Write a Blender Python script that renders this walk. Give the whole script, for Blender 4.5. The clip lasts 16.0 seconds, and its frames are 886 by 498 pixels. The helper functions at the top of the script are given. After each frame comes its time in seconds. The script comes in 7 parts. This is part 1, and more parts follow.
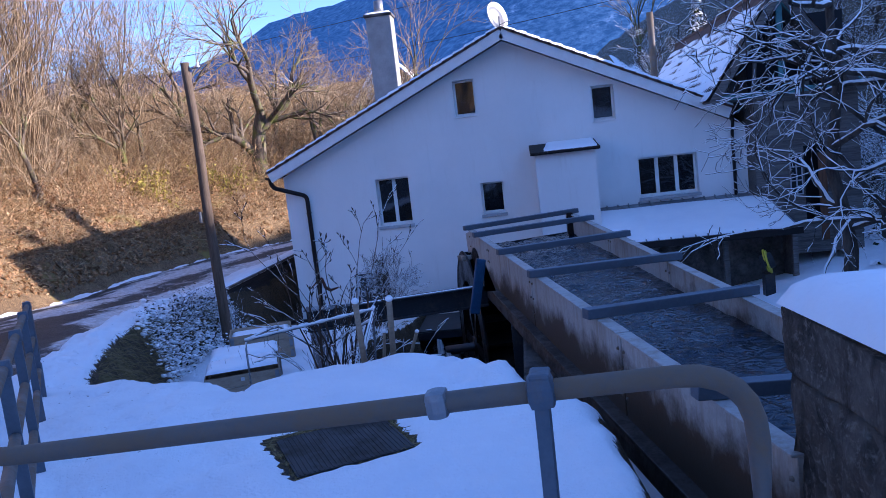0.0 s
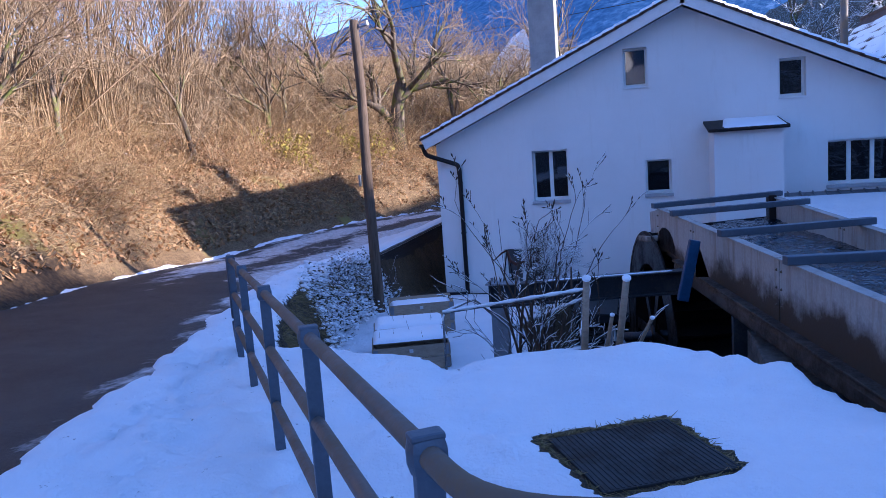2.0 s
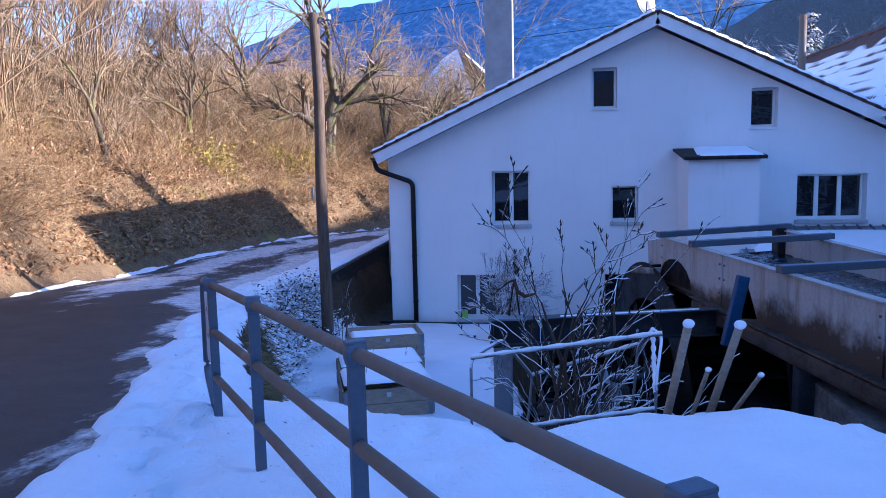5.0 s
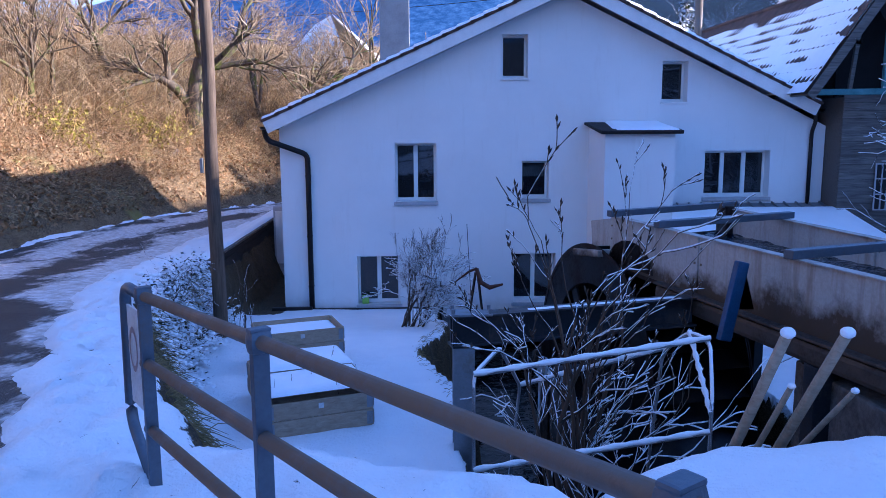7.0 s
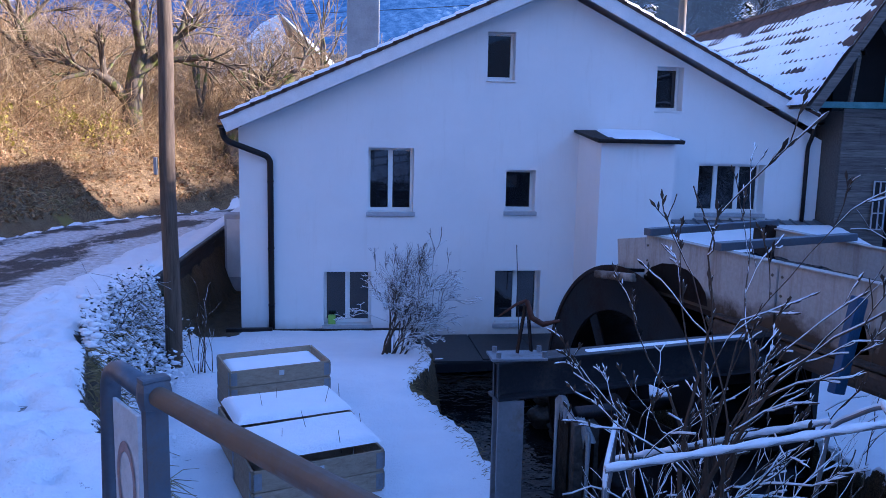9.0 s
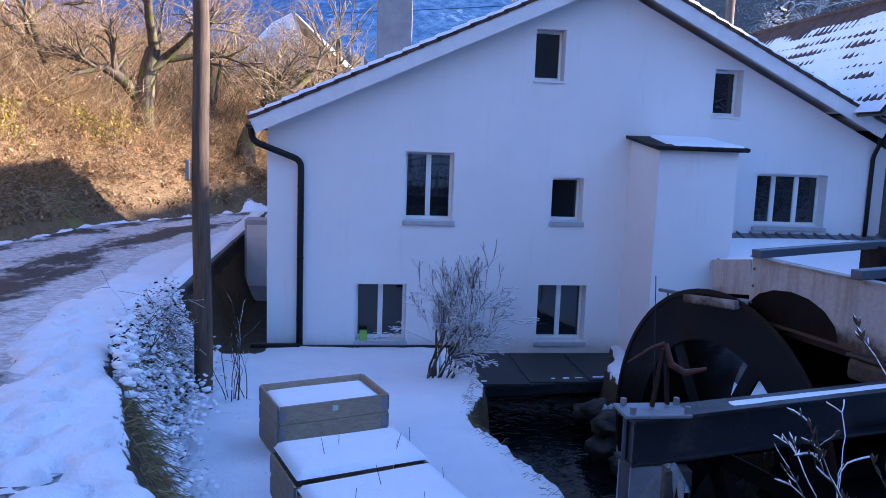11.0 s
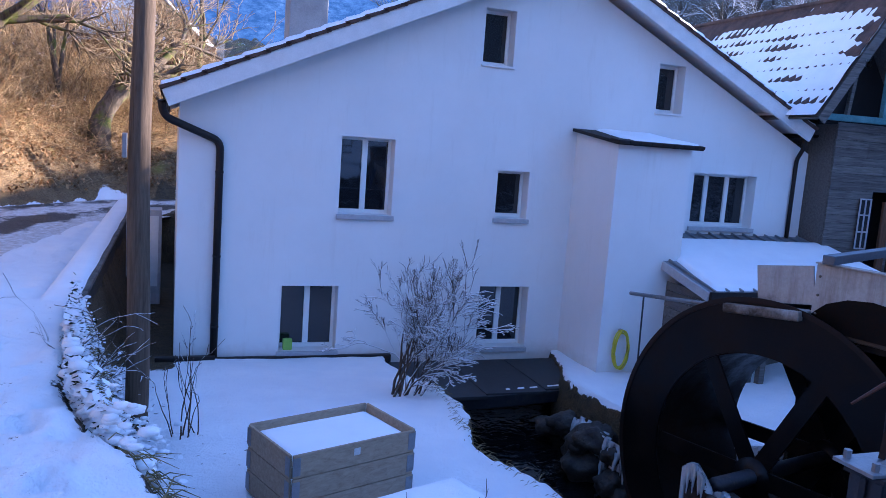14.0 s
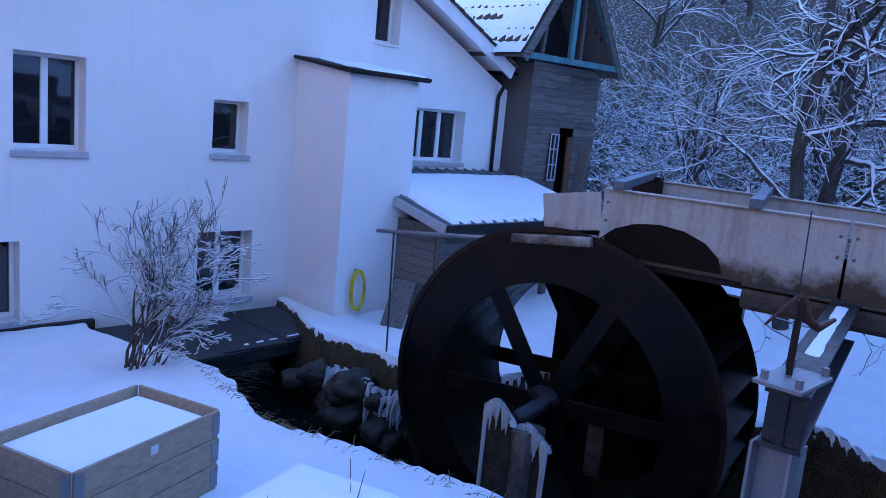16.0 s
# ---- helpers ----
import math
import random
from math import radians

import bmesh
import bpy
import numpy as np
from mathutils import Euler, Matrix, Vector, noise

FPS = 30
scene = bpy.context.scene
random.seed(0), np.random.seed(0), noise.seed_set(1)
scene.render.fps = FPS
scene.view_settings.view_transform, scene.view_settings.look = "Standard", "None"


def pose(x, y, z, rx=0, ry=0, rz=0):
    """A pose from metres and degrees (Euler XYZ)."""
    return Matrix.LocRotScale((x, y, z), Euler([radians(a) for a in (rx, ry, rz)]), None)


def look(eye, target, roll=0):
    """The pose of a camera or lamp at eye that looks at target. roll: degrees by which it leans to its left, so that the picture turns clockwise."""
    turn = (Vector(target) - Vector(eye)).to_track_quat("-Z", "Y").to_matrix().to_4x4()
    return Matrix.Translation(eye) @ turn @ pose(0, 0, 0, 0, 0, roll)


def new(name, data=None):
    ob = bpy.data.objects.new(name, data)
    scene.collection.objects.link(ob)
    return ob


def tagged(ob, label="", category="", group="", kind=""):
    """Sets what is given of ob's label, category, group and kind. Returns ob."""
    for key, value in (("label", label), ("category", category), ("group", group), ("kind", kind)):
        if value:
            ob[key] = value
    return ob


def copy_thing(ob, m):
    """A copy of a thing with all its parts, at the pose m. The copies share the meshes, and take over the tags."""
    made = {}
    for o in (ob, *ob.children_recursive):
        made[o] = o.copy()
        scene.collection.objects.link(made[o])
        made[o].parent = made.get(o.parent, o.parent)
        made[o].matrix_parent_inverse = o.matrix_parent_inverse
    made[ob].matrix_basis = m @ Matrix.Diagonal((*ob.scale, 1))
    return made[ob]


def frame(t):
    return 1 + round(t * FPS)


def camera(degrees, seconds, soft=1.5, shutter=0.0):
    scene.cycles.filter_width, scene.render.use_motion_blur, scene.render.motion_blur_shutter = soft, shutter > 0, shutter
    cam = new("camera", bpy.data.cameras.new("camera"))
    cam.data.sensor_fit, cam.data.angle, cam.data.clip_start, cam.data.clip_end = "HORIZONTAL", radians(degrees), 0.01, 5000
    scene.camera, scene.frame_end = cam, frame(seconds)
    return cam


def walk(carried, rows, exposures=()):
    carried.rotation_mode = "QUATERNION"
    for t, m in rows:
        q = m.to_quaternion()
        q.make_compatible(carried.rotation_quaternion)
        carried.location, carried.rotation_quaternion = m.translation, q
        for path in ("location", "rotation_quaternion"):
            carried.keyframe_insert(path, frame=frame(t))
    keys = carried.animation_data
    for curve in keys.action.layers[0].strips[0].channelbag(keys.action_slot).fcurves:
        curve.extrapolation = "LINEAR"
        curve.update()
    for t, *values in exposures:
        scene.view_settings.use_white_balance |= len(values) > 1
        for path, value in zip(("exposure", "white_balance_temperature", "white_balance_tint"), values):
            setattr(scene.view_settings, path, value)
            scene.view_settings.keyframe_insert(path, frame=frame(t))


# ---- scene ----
cam = camera(60.2, 16.0, soft=0.7)
PATH = [
    (0, (1.225, 0.403, 1.543), (0.995, 2.374, 1.290), -6.6),
    (0.5, (0.919, 0.529, 1.534), (0.562, 2.482, 1.292), -6.3),
    (1, (0.579, 0.734, 1.512), (0.106, 2.66, 1.253), -5.5),
    (1.5, (0.174, 0.883, 1.503), (-0.334, 2.798, 1.230), -4.9),
    (2, (-0.096, 1.115, 1.457), (-0.609, 3.028, 1.173), -4.2),
    (2.5, (-0.332, 1.363, 1.436), (-0.845, 3.275, 1.15), -3.9),
    (3, (-0.687, 1.565, 1.414), (-1.167, 3.487, 1.139), -3.1),
    (3.5, (-0.795, 1.691, 1.43), (-1.215, 3.629, 1.169), -2.8),
    (4, (-0.994, 2.021, 1.436), (-1.336, 3.977, 1.191), -2.3),
    (4.2, (-1.116, 2.127, 1.398), (-1.433, 4.087, 1.163), -1.9),
    (6.3, (-2.253, 3.419, 1.277), (-2.401, 5.398, 1.032), -1.1),
    (6.5, (-2.357, 3.594, 1.264), (-2.444, 5.573, 0.987), -1.1),
    (7, (-2.686, 3.968, 1.233), (-2.599, 5.943, 0.928), -0.3),
    (7.5, (-2.809, 4.396, 1.216), (-2.644, 6.365, 0.908), 0.3),
    (8, (-3.054, 4.866, 1.167), (-2.83, 6.832, 0.872), 0.6),
    (8.5, (-3.231, 5.242, 1.15), (-2.989, 7.206, 0.861), 0.9),
    (9, (-3.488, 5.666, 1.114), (-3.233, 7.63, 0.835), 1.2),
    (11.5, (-4.38, 7.202, 1.113), (-4.122, 9.167, 0.846), 2.3),
    (12, (-4.651, 7.533, 1.051), (-4.386, 9.498, 0.792), 2.6),
    (12.5, (-4.879, 7.796, 0.993), (-4.607, 9.761, 0.741), 2.7),
    (13, (-5.136, 8.185, 0.933), (-4.819, 10.144, 0.684), 3.1),
    (13.5, (-5.479, 8.448, 0.917), (-5.032, 10.381, 0.662), 3.5),
    (14, (-5.722, 8.762, 0.895), (-5.054, 10.628, 0.63), 4.2),
    (14.5, (-5.861, 9.119, 0.833), (-4.942, 10.875, 0.564), 4.6),
    (15, (-5.973, 9.498, 0.712), (-4.806, 11.099, 0.439), 5.2),
    (15.5, (-6.095, 9.859, 0.631), (-4.784, 11.34, 0.337), 5.4),
    (16, (-6.285, 10.254, 0.594), (-4.879, 11.634, 0.255), 5.4),
]
walk(cam, [(t, look(eye, target, roll)) for t, eye, target, roll in PATH], [(0.0, 1.55, 5000.0, 29.0), (4.0, 1.78, 4900.0, 28.0), (7.5, 1.92, 4880.0, 28.0), (12.0, 2.13, 5350.0, 28.0), (14.5, 2.17, 5120.0, 28.0), (15.5, 2.2, 5080.0, 28.0), (16.0, 2.42, 5100.0, 28.0)])

# ---- world, sun, exposure ----
SUN_ELEV, SUN_AZ = 17.2, 89.6  # azimuth clockwise from +y
world = bpy.data.worlds.new("world")
scene.world = world
world.use_nodes = True
wn = world.node_tree.nodes
wbg = wn["Background"]
wsky = wn.new("ShaderNodeTexSky")
wsky.sky_type = 'NISHITA'
wsky.sun_disc = False
wsky.sun_elevation, wsky.sun_rotation = radians(SUN_ELEV), radians(SUN_AZ)
wsky.air_density, wsky.dust_density, wsky.ozone_density = 1.0, 0.3, 3.0
world.node_tree.links.new(wsky.outputs[0], wbg.inputs[0])
wbg.inputs[1].default_value = 0.105
sun_data = bpy.data.lights.new("sun", 'SUN')
sun_data.energy, sun_data.angle, sun_data.color = 5.0, radians(0.6), (1.0, 0.82, 0.56)
sun = new("sun", sun_data)
_a, _e = radians(SUN_AZ), radians(SUN_ELEV)
TO_SUN = Vector((math.sin(_a) * math.cos(_e), math.cos(_a) * math.cos(_e), math.sin(_e)))
sun.matrix_world = look(TO_SUN * 100, (0, 0, 0))

# ---- materials ----


class Mat:
    """A node material under construction."""

    def __init__(self, name, rough=0.8, metal=0.0, spec=0.4):
        self.m = bpy.data.materials.new(name)
        self.m.use_nodes = True
        self.t = self.m.node_tree
        self.b = self.t.nodes["Principled BSDF"]
        self.b.inputs["Roughness"].default_value = rough
        self.b.inputs["Metallic"].default_value = metal
        self.b.inputs["Specular IOR Level"].default_value = spec
        self.coord = self.n("ShaderNodeTexCoord").outputs["Object"]

    def n(self, kind):
        return self.t.nodes.new(kind)

    def l(self, a, b):
        self.t.links.new(a, b)

    def world_pos(self):
        return self.n("ShaderNodeNewGeometry").outputs["Position"]

    def noise(self, scale, detail=4.0, rough=0.6, stretch=None, src=None, dist=0.0):
        src = src or self.coord
        if stretch:
            mp = self.n("ShaderNodeMapping")
            mp.inputs["Scale"].default_value = stretch
            self.l(src, mp.inputs[0])
            src = mp.outputs[0]
        t = self.n("ShaderNodeTexNoise")
        t.inputs["Scale"].default_value = scale
        t.inputs["Detail"].default_value = detail
        t.inputs["Roughness"].default_value = rough
        t.inputs["Distortion"].default_value = dist
        self.l(src, t.inputs["Vector"])
        return t.outputs["Fac"]

    def ramp(self, fac, *stops):
        r = self.n("ShaderNodeValToRGB")
        el = r.color_ramp.elements
        while len(el) < len(stops):
            el.new(0.5)
        for e, (p, c) in zip(el, stops):
            e.position = p
            e.color = (*c, 1.0) if len(c) == 3 else c
        self.l(fac, r.inputs[0])
        return r.outputs[0]

    def grey(self, fac, lo, hi):
        r = self.n("ShaderNodeMapRange")
        r.inputs[1].default_value, r.inputs[2].default_value = lo, hi
        self.l(fac, r.inputs[0])
        return r.outputs[0]

    def mix(self, fac, a, b, mode='MIX'):
        x = self.n("ShaderNodeMix")
        x.data_type, x.blend_type = 'RGBA', mode
        if isinstance(fac, (int, float)):
            x.inputs[0].default_value = fac
        else:
            self.l(fac, x.inputs[0])
        for s, v in ((x.inputs[6], a), (x.inputs[7], b)):
            if isinstance(v, tuple):
                s.default_value = (*v, 1.0)
            else:
                self.l(v, s)
        return x.outputs[2]

    def calc(self, op, a, b=None):
        x = self.n("ShaderNodeMath")
        x.operation = op
        for s, v in zip(x.inputs, (a, b)):
            if v is None:
                continue
            if isinstance(v, (int, float)):
                s.default_value = v
            else:
                self.l(v, s)
        return x.outputs[0]

    def color(self, c):
        if isinstance(c, tuple):
            self.b.inputs["Base Color"].default_value = (*c, 1.0)
        else:
            self.l(c, self.b.inputs["Base Color"])
        return self

    def bump(self, h, strength=0.4, dist=0.02):
        x = self.n("ShaderNodeBump")
        x.inputs["Strength"].default_value, x.inputs["Distance"].default_value = strength, dist
        self.l(h, x.inputs["Height"])
        self.l(x.outputs[0], self.b.inputs["Normal"])
        return self

    def up(self):
        """How much the face looks up."""
        s = self.n("ShaderNodeSeparateXYZ")
        self.l(self.n("ShaderNodeNewGeometry").outputs["Normal"], s.inputs[0])
        return s.outputs[2]

    def attr(self, name):
        x = self.n("ShaderNodeAttribute")
        x.attribute_name = name
        return x.outputs["Fac"]

    def rand(self):
        return self.n("ShaderNodeObjectInfo").outputs["Random"]

    def island(self):
        return self.n("ShaderNodeNewGeometry").outputs["Random Per Island"]


def worn(name, c1, c2, scale=6.0, rough=0.8, metal=0.0, bump=0.3, bscale=40.0, dist=0.01, stretch=None, spec=0.4):
    """Two tones over two scales of noise, with fine relief."""
    k = Mat(name, rough, metal, spec)
    a = k.noise(scale, 6, 0.65, stretch)
    f = k.noise(bscale, 4, 0.6, stretch)
    k.color(k.mix(k.grey(k.calc('ADD', k.calc('MULTIPLY', a, 0.7), k.calc('MULTIPLY', f, 0.3)), 0.36, 0.64), c1, c2))
    k.bump(k.calc('ADD', a, f), bump, dist)
    return k.m


def snow_material():
    k = Mat("snow", 0.55, 0.0, 0.3)
    p = k.world_pos()
    a, f, g = k.noise(1.6, 5, 0.6, src=p), k.noise(26, 5, 0.7, src=p), k.noise(140, 3, 0.7, src=p)
    k.color(k.ramp(a, (0.3, (0.86, 0.87, 0.89)), (0.7, (0.93, 0.935, 0.94))))
    k.b.inputs["Subsurface Weight"].default_value = 0.0
    k.bump(k.calc('ADD', k.calc('MULTIPLY', a, 1.0), k.calc('ADD', k.calc('MULTIPLY', f, 0.35), k.calc('MULTIPLY', g, 0.1))), 0.6, 0.05)
    return k.m


def ground_material():
    """Snow, bare earth with dry grass on steep places, leaf litter on the bank."""
    k = Mat("snowy_ground", 0.75, 0.0, 0.25)
    p = k.world_pos()
    a, f = k.noise(1.6, 5, 0.6, src=p), k.noise(26, 5, 0.7, src=p)
    snow = k.ramp(a, (0.3, (0.86, 0.87, 0.89)), (0.7, (0.93, 0.935, 0.94)))
    earth = k.mix(k.grey(k.noise(5, 6, 0.7, src=p), 0.35, 0.65), (0.010, 0.0075, 0.005), (0.060, 0.043, 0.022))
    earth = k.mix(k.grey(k.noise(55, 4, 0.7, src=p), 0.45, 0.68), earth, (0.15, 0.11, 0.055))
    litter = k.mix(k.grey(k.noise(1.4, 7, 0.7, src=p), 0.35, 0.65), (0.12, 0.070, 0.030), (0.28, 0.185, 0.09))
    litter = k.mix(k.grey(k.noise(22, 5, 0.75, src=p), 0.42, 0.60), litter, (0.035, 0.020, 0.010))
    litter = k.mix(k.grey(k.noise(60, 3, 0.75, src=p), 0.54, 0.64), litter, (0.44, 0.32, 0.16))
    litter = k.mix(k.grey(k.noise(0.5, 4, 0.6, src=p), 0.58, 0.68), litter, (0.20, 0.165, 0.04))
    # darker brown mixed over the bank's foot by the foot attribute
    umber = k.mix(k.grey(k.noise(11, 6, 0.75, src=p), 0.38, 0.64), (0.020, 0.014, 0.009), (0.095, 0.060, 0.030))
    litter = k.mix(k.grey(k.calc('ADD', k.attr("foot"), k.calc('MULTIPLY', k.calc('SUBTRACT', k.noise(3, 6, 0.7, src=p), 0.5), 1.3)), 0.40, 0.62), litter, umber)
    patch = k.grey(k.calc('ADD', k.noise(0.9, 6, 0.7, src=p), k.calc('MULTIPLY', k.noise(9, 4, 0.7, src=p), 0.35)), 0.80, 0.84)
    litter = k.mix(k.calc('MULTIPLY', patch, k.attr("patchy")), litter, snow)
    steep = k.grey(k.calc('ADD', k.up(), k.calc('MULTIPLY', k.calc('SUBTRACT', k.noise(7, 5, 0.7, src=p), 0.5), 0.7)), 0.66, 0.60)
    bare = k.calc('MAXIMUM', steep, k.grey(k.calc('ADD', k.attr("bare"), k.calc('MULTIPLY', k.calc('SUBTRACT', k.noise(9, 5, 0.7, src=p), 0.5), 0.9)), 0.5, 0.56))
    c = k.mix(bare, snow, earth)
    c = k.mix(k.grey(k.calc('ADD', k.attr("bank"), k.calc('MULTIPLY', k.calc('SUBTRACT', k.noise(4, 5, 0.7, src=p), 0.5), 0.5)), 0.47, 0.53), c, litter)
    k.color(c)
    mid = k.noise(7, 5, 0.7, src=p)
    k.bump(k.calc('ADD', k.calc('ADD', a, k.calc('MULTIPLY', f, 0.5)), k.calc('MULTIPLY', mid, 0.7)), 0.8, 0.06)
    return k.m


def road_material():
    """Old wet asphalt with trodden snow and slush on its farther stretch."""
    k = Mat("asphalt", 0.62, 0.0, 0.35)
    p = k.world_pos()
    tar = k.mix(k.grey(k.noise(1.3, 6, 0.7, src=p), 0.35, 0.65), (0.024, 0.024, 0.024), (0.056, 0.054, 0.051))
    tar = k.mix(k.grey(k.noise(90, 3, 0.7, src=p), 0.55, 0.7), tar, (0.12, 0.10, 0.08))
    slush = k.grey(k.calc('ADD', k.noise(0.75, 7, 0.72, stretch=(1.3, 0.55, 1), src=p), k.calc('MULTIPLY', k.attr("slush"), 0.34)), 0.70, 0.80)
    dirt = k.mix(k.grey(k.noise(7, 5, 0.7, src=p), 0.35, 0.65), (0.44, 0.40, 0.36), (0.80, 0.81, 0.83))
    k.color(k.mix(slush, tar, dirt))
    k.bump(k.calc('ADD', k.noise(60, 5, 0.7, src=p), k.noise(9, 4, 0.7, src=p)), 0.7, 0.02)
    return k.m


def plaster_material():
    """White roughcast with faint stains near the ground and under the roof edge."""
    k = Mat("white_plaster", 0.9, 0.0, 0.2)
    p = k.world_pos()
    a = k.noise(0.7, 6, 0.65, src=p)
    drip = k.noise(2.2, 5, 0.7, stretch=(2.2, 2.2, 0.25), src=p)
    c = k.ramp(a, (0.3, (0.74, 0.73, 0.71)), (0.7, (0.80, 0.79, 0.77)))
    c = k.mix(k.calc('MULTIPLY', k.grey(drip, 0.56, 0.75), 0.16), c, (0.50, 0.45, 0.38))
    z = k.n("ShaderNodeSeparateXYZ")
    k.l(p, z.inputs[0])
    splash = k.calc('MULTIPLY', k.grey(k.calc('ADD', z.outputs[2], k.calc('MULTIPLY', k.noise(5, 5, 0.7, src=p), 0.5)), -2.45, -2.85), 0.45)
    c = k.mix(splash, c, (0.42, 0.34, 0.24))
    k.color(c)
    k.bump(k.noise(120, 4, 0.75, src=p), 0.35, 0.006)
    return k.m


def wood_material(name, c1, c2, axis='x', rough=0.8, per_piece=0.3):
    st = {'x': (0.6, 9, 9), 'y': (9, 0.6, 9), 'z': (9, 9, 0.6)}[axis]
    k = Mat(name, rough, 0.0, 0.3)
    g = k.noise(3.0, 7, 0.7, stretch=st, dist=0.6)
    f = k.noise(14, 4, 0.7, stretch=st)
    c = k.mix(k.grey(g, 0.32, 0.68), c1, c2)
    c = k.mix(k.calc('MULTIPLY', k.rand(), per_piece), c, tuple(v * 0.45 for v in c1))
    k.color(c)
    k.bump(k.calc('ADD', g, f), 0.5, 0.008)
    return k.m


def metal_material(name, c, rust, rough=0.45, amount=0.5, metal=0.8, spec=0.4):
    k = Mat(name, rough, metal, spec)
    p = k.world_pos()
    a, f = k.noise(2.4, 7, 0.7, src=p), k.noise(35, 4, 0.7, src=p)
    m = k.grey(k.calc('ADD', k.calc('MULTIPLY', a, 0.75), k.calc('MULTIPLY', f, 0.25)), 0.62 - 0.3 * amount, 0.78 - 0.3 * amount)
    k.color(k.mix(m, k.mix(k.grey(f, 0.3, 0.7), tuple(v * 0.8 for v in c), c), rust))
    k.l(k.calc('MULTIPLY', k.calc('SUBTRACT', 1.0, m), metal), k.b.inputs["Metallic"])
    k.l(k.calc('ADD', rough, k.calc('MULTIPLY', m, 0.35)), k.b.inputs["Roughness"])
    k.bump(k.calc('ADD', a, f), 0.25, 0.006)
    return k.m


def glass_material():
    """Window glass, opaque; the dark room behind is put into its colour."""
    k = Mat("window_glass", 0.03, 0.0, 0.9)
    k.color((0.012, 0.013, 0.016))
    k.bump(k.noise(1.5, 2, 0.5), 0.05, 0.02)
    return k.m


def water_material(name, c, scale, strength):
    k = Mat(name, 0.03, 0.0, 0.5)
    p = k.world_pos()
    k.b.inputs["IOR"].default_value = 1.33
    k.color(c)
    k.bump(k.noise(scale, 2, 0.5, stretch=(0.8, 1.0, 1.0), src=p, dist=1.2), strength, 0.06)
    return k.m


def ice_material():
    k = Mat("ice", 0.15, 0.0, 0.5)
    k.b.inputs["Transmission Weight"].default_value = 0.35
    k.b.inputs["IOR"].default_value = 1.31
    k.color(k.ramp(k.noise(6, 5, 0.7), (0.3, (0.55, 0.62, 0.66)), (0.7, (0.82, 0.86, 0.88))))
    k.bump(k.noise(18, 5, 0.7, stretch=(1, 1, 0.3)), 0.6, 0.03)
    return k.m


def bark_material(name, c1, c2, moss=None, snow=False):
    k = Mat(name, 0.9, 0.0, 0.2)
    p = k.world_pos()
    c = k.mix(k.grey(k.noise(7, 6, 0.7, stretch=(1, 1, 0.25), src=p), 0.35, 0.65), c1, c2)
    if moss:
        c = k.mix(k.grey(k.noise(1.7, 5, 0.7, src=p), 0.50, 0.62), c, moss)
    if snow:
        c = k.mix(k.grey(k.calc('ADD', k.up(), k.calc('MULTIPLY', k.noise(6, 4, 0.7, src=p), 0.9)), 0.78, 0.92), c, (0.84, 0.85, 0.87))
    k.color(c)
    k.bump(k.noise(30, 5, 0.7, stretch=(1, 1, 0.3), src=p), 0.7, 0.01)
    return k.m


def twig_material(name, tones, snow=0.0):
    """Thin twigs in a few tones, one tone for each twig."""
    k = Mat(name, 0.85, 0.0, 0.2)
    stops = [(i / max(1, len(tones) - 1), c) for i, c in enumerate(tones)]
    c = k.ramp(k.island(), *stops)
    if snow:
        p = k.world_pos()
        c = k.mix(k.grey(k.calc('ADD', k.up(), k.calc('MULTIPLY', k.noise(9, 4, 0.7, src=p), 0.9)), 0.95 - snow, 1.05 - snow), c, (0.84, 0.85, 0.87))
    k.color(c)
    return k.m


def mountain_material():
    """Far wooded mountainside with snow between the trees; blue air haze put into colour and glow."""
    k = Mat("hazy_far_forest", 1.0, 0.0, 0.0)
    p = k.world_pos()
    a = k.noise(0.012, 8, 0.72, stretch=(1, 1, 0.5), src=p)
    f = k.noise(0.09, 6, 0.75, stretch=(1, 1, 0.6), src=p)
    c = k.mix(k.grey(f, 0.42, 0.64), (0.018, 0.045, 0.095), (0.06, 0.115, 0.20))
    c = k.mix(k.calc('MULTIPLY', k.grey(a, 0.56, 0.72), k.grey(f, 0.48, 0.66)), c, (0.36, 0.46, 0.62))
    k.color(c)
    # haze: extra blue mixed in, and a faint glow to lift the far slopes
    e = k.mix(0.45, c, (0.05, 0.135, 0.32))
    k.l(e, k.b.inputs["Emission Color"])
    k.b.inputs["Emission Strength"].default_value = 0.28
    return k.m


M_SNOW, M_GROUND, M_ROAD, M_PLASTER = snow_material(), ground_material(), road_material(), plaster_material()
M_TRIM = worn("white_trim", (0.66, 0.65, 0.63), (0.78, 0.77, 0.75), 3, 0.7, bump=0.2)
M_FRAME = worn("window_paint", (0.72, 0.72, 0.70), (0.80, 0.80, 0.78), 4, 0.45, bump=0.05)
M_SILL = worn("stone_sill", (0.34, 0.34, 0.35), (0.46, 0.46, 0.47), 8, 0.8)
M_GLASS = glass_material()
# near-black: the rooms' lack of light is put into this colour
M_DARK = worn("unlit_interior", (0.012, 0.012, 0.014), (0.02, 0.02, 0.022), 2, 0.9)
M_COPPER = metal_material("brown_gutter_metal", (0.020, 0.016, 0.015), (0.03, 0.018, 0.013), 0.5, 0.4, 0.4)
M_TILE = worn("roof_tile", (0.045, 0.028, 0.022), (0.12, 0.07, 0.05), 3, 0.85, bump=0.5, bscale=25)
M_CONC = worn("old_concrete", (0.028, 0.025, 0.021), (0.17, 0.15, 0.13), 2.2, 0.9, bump=0.8, bscale=14, dist=0.03)


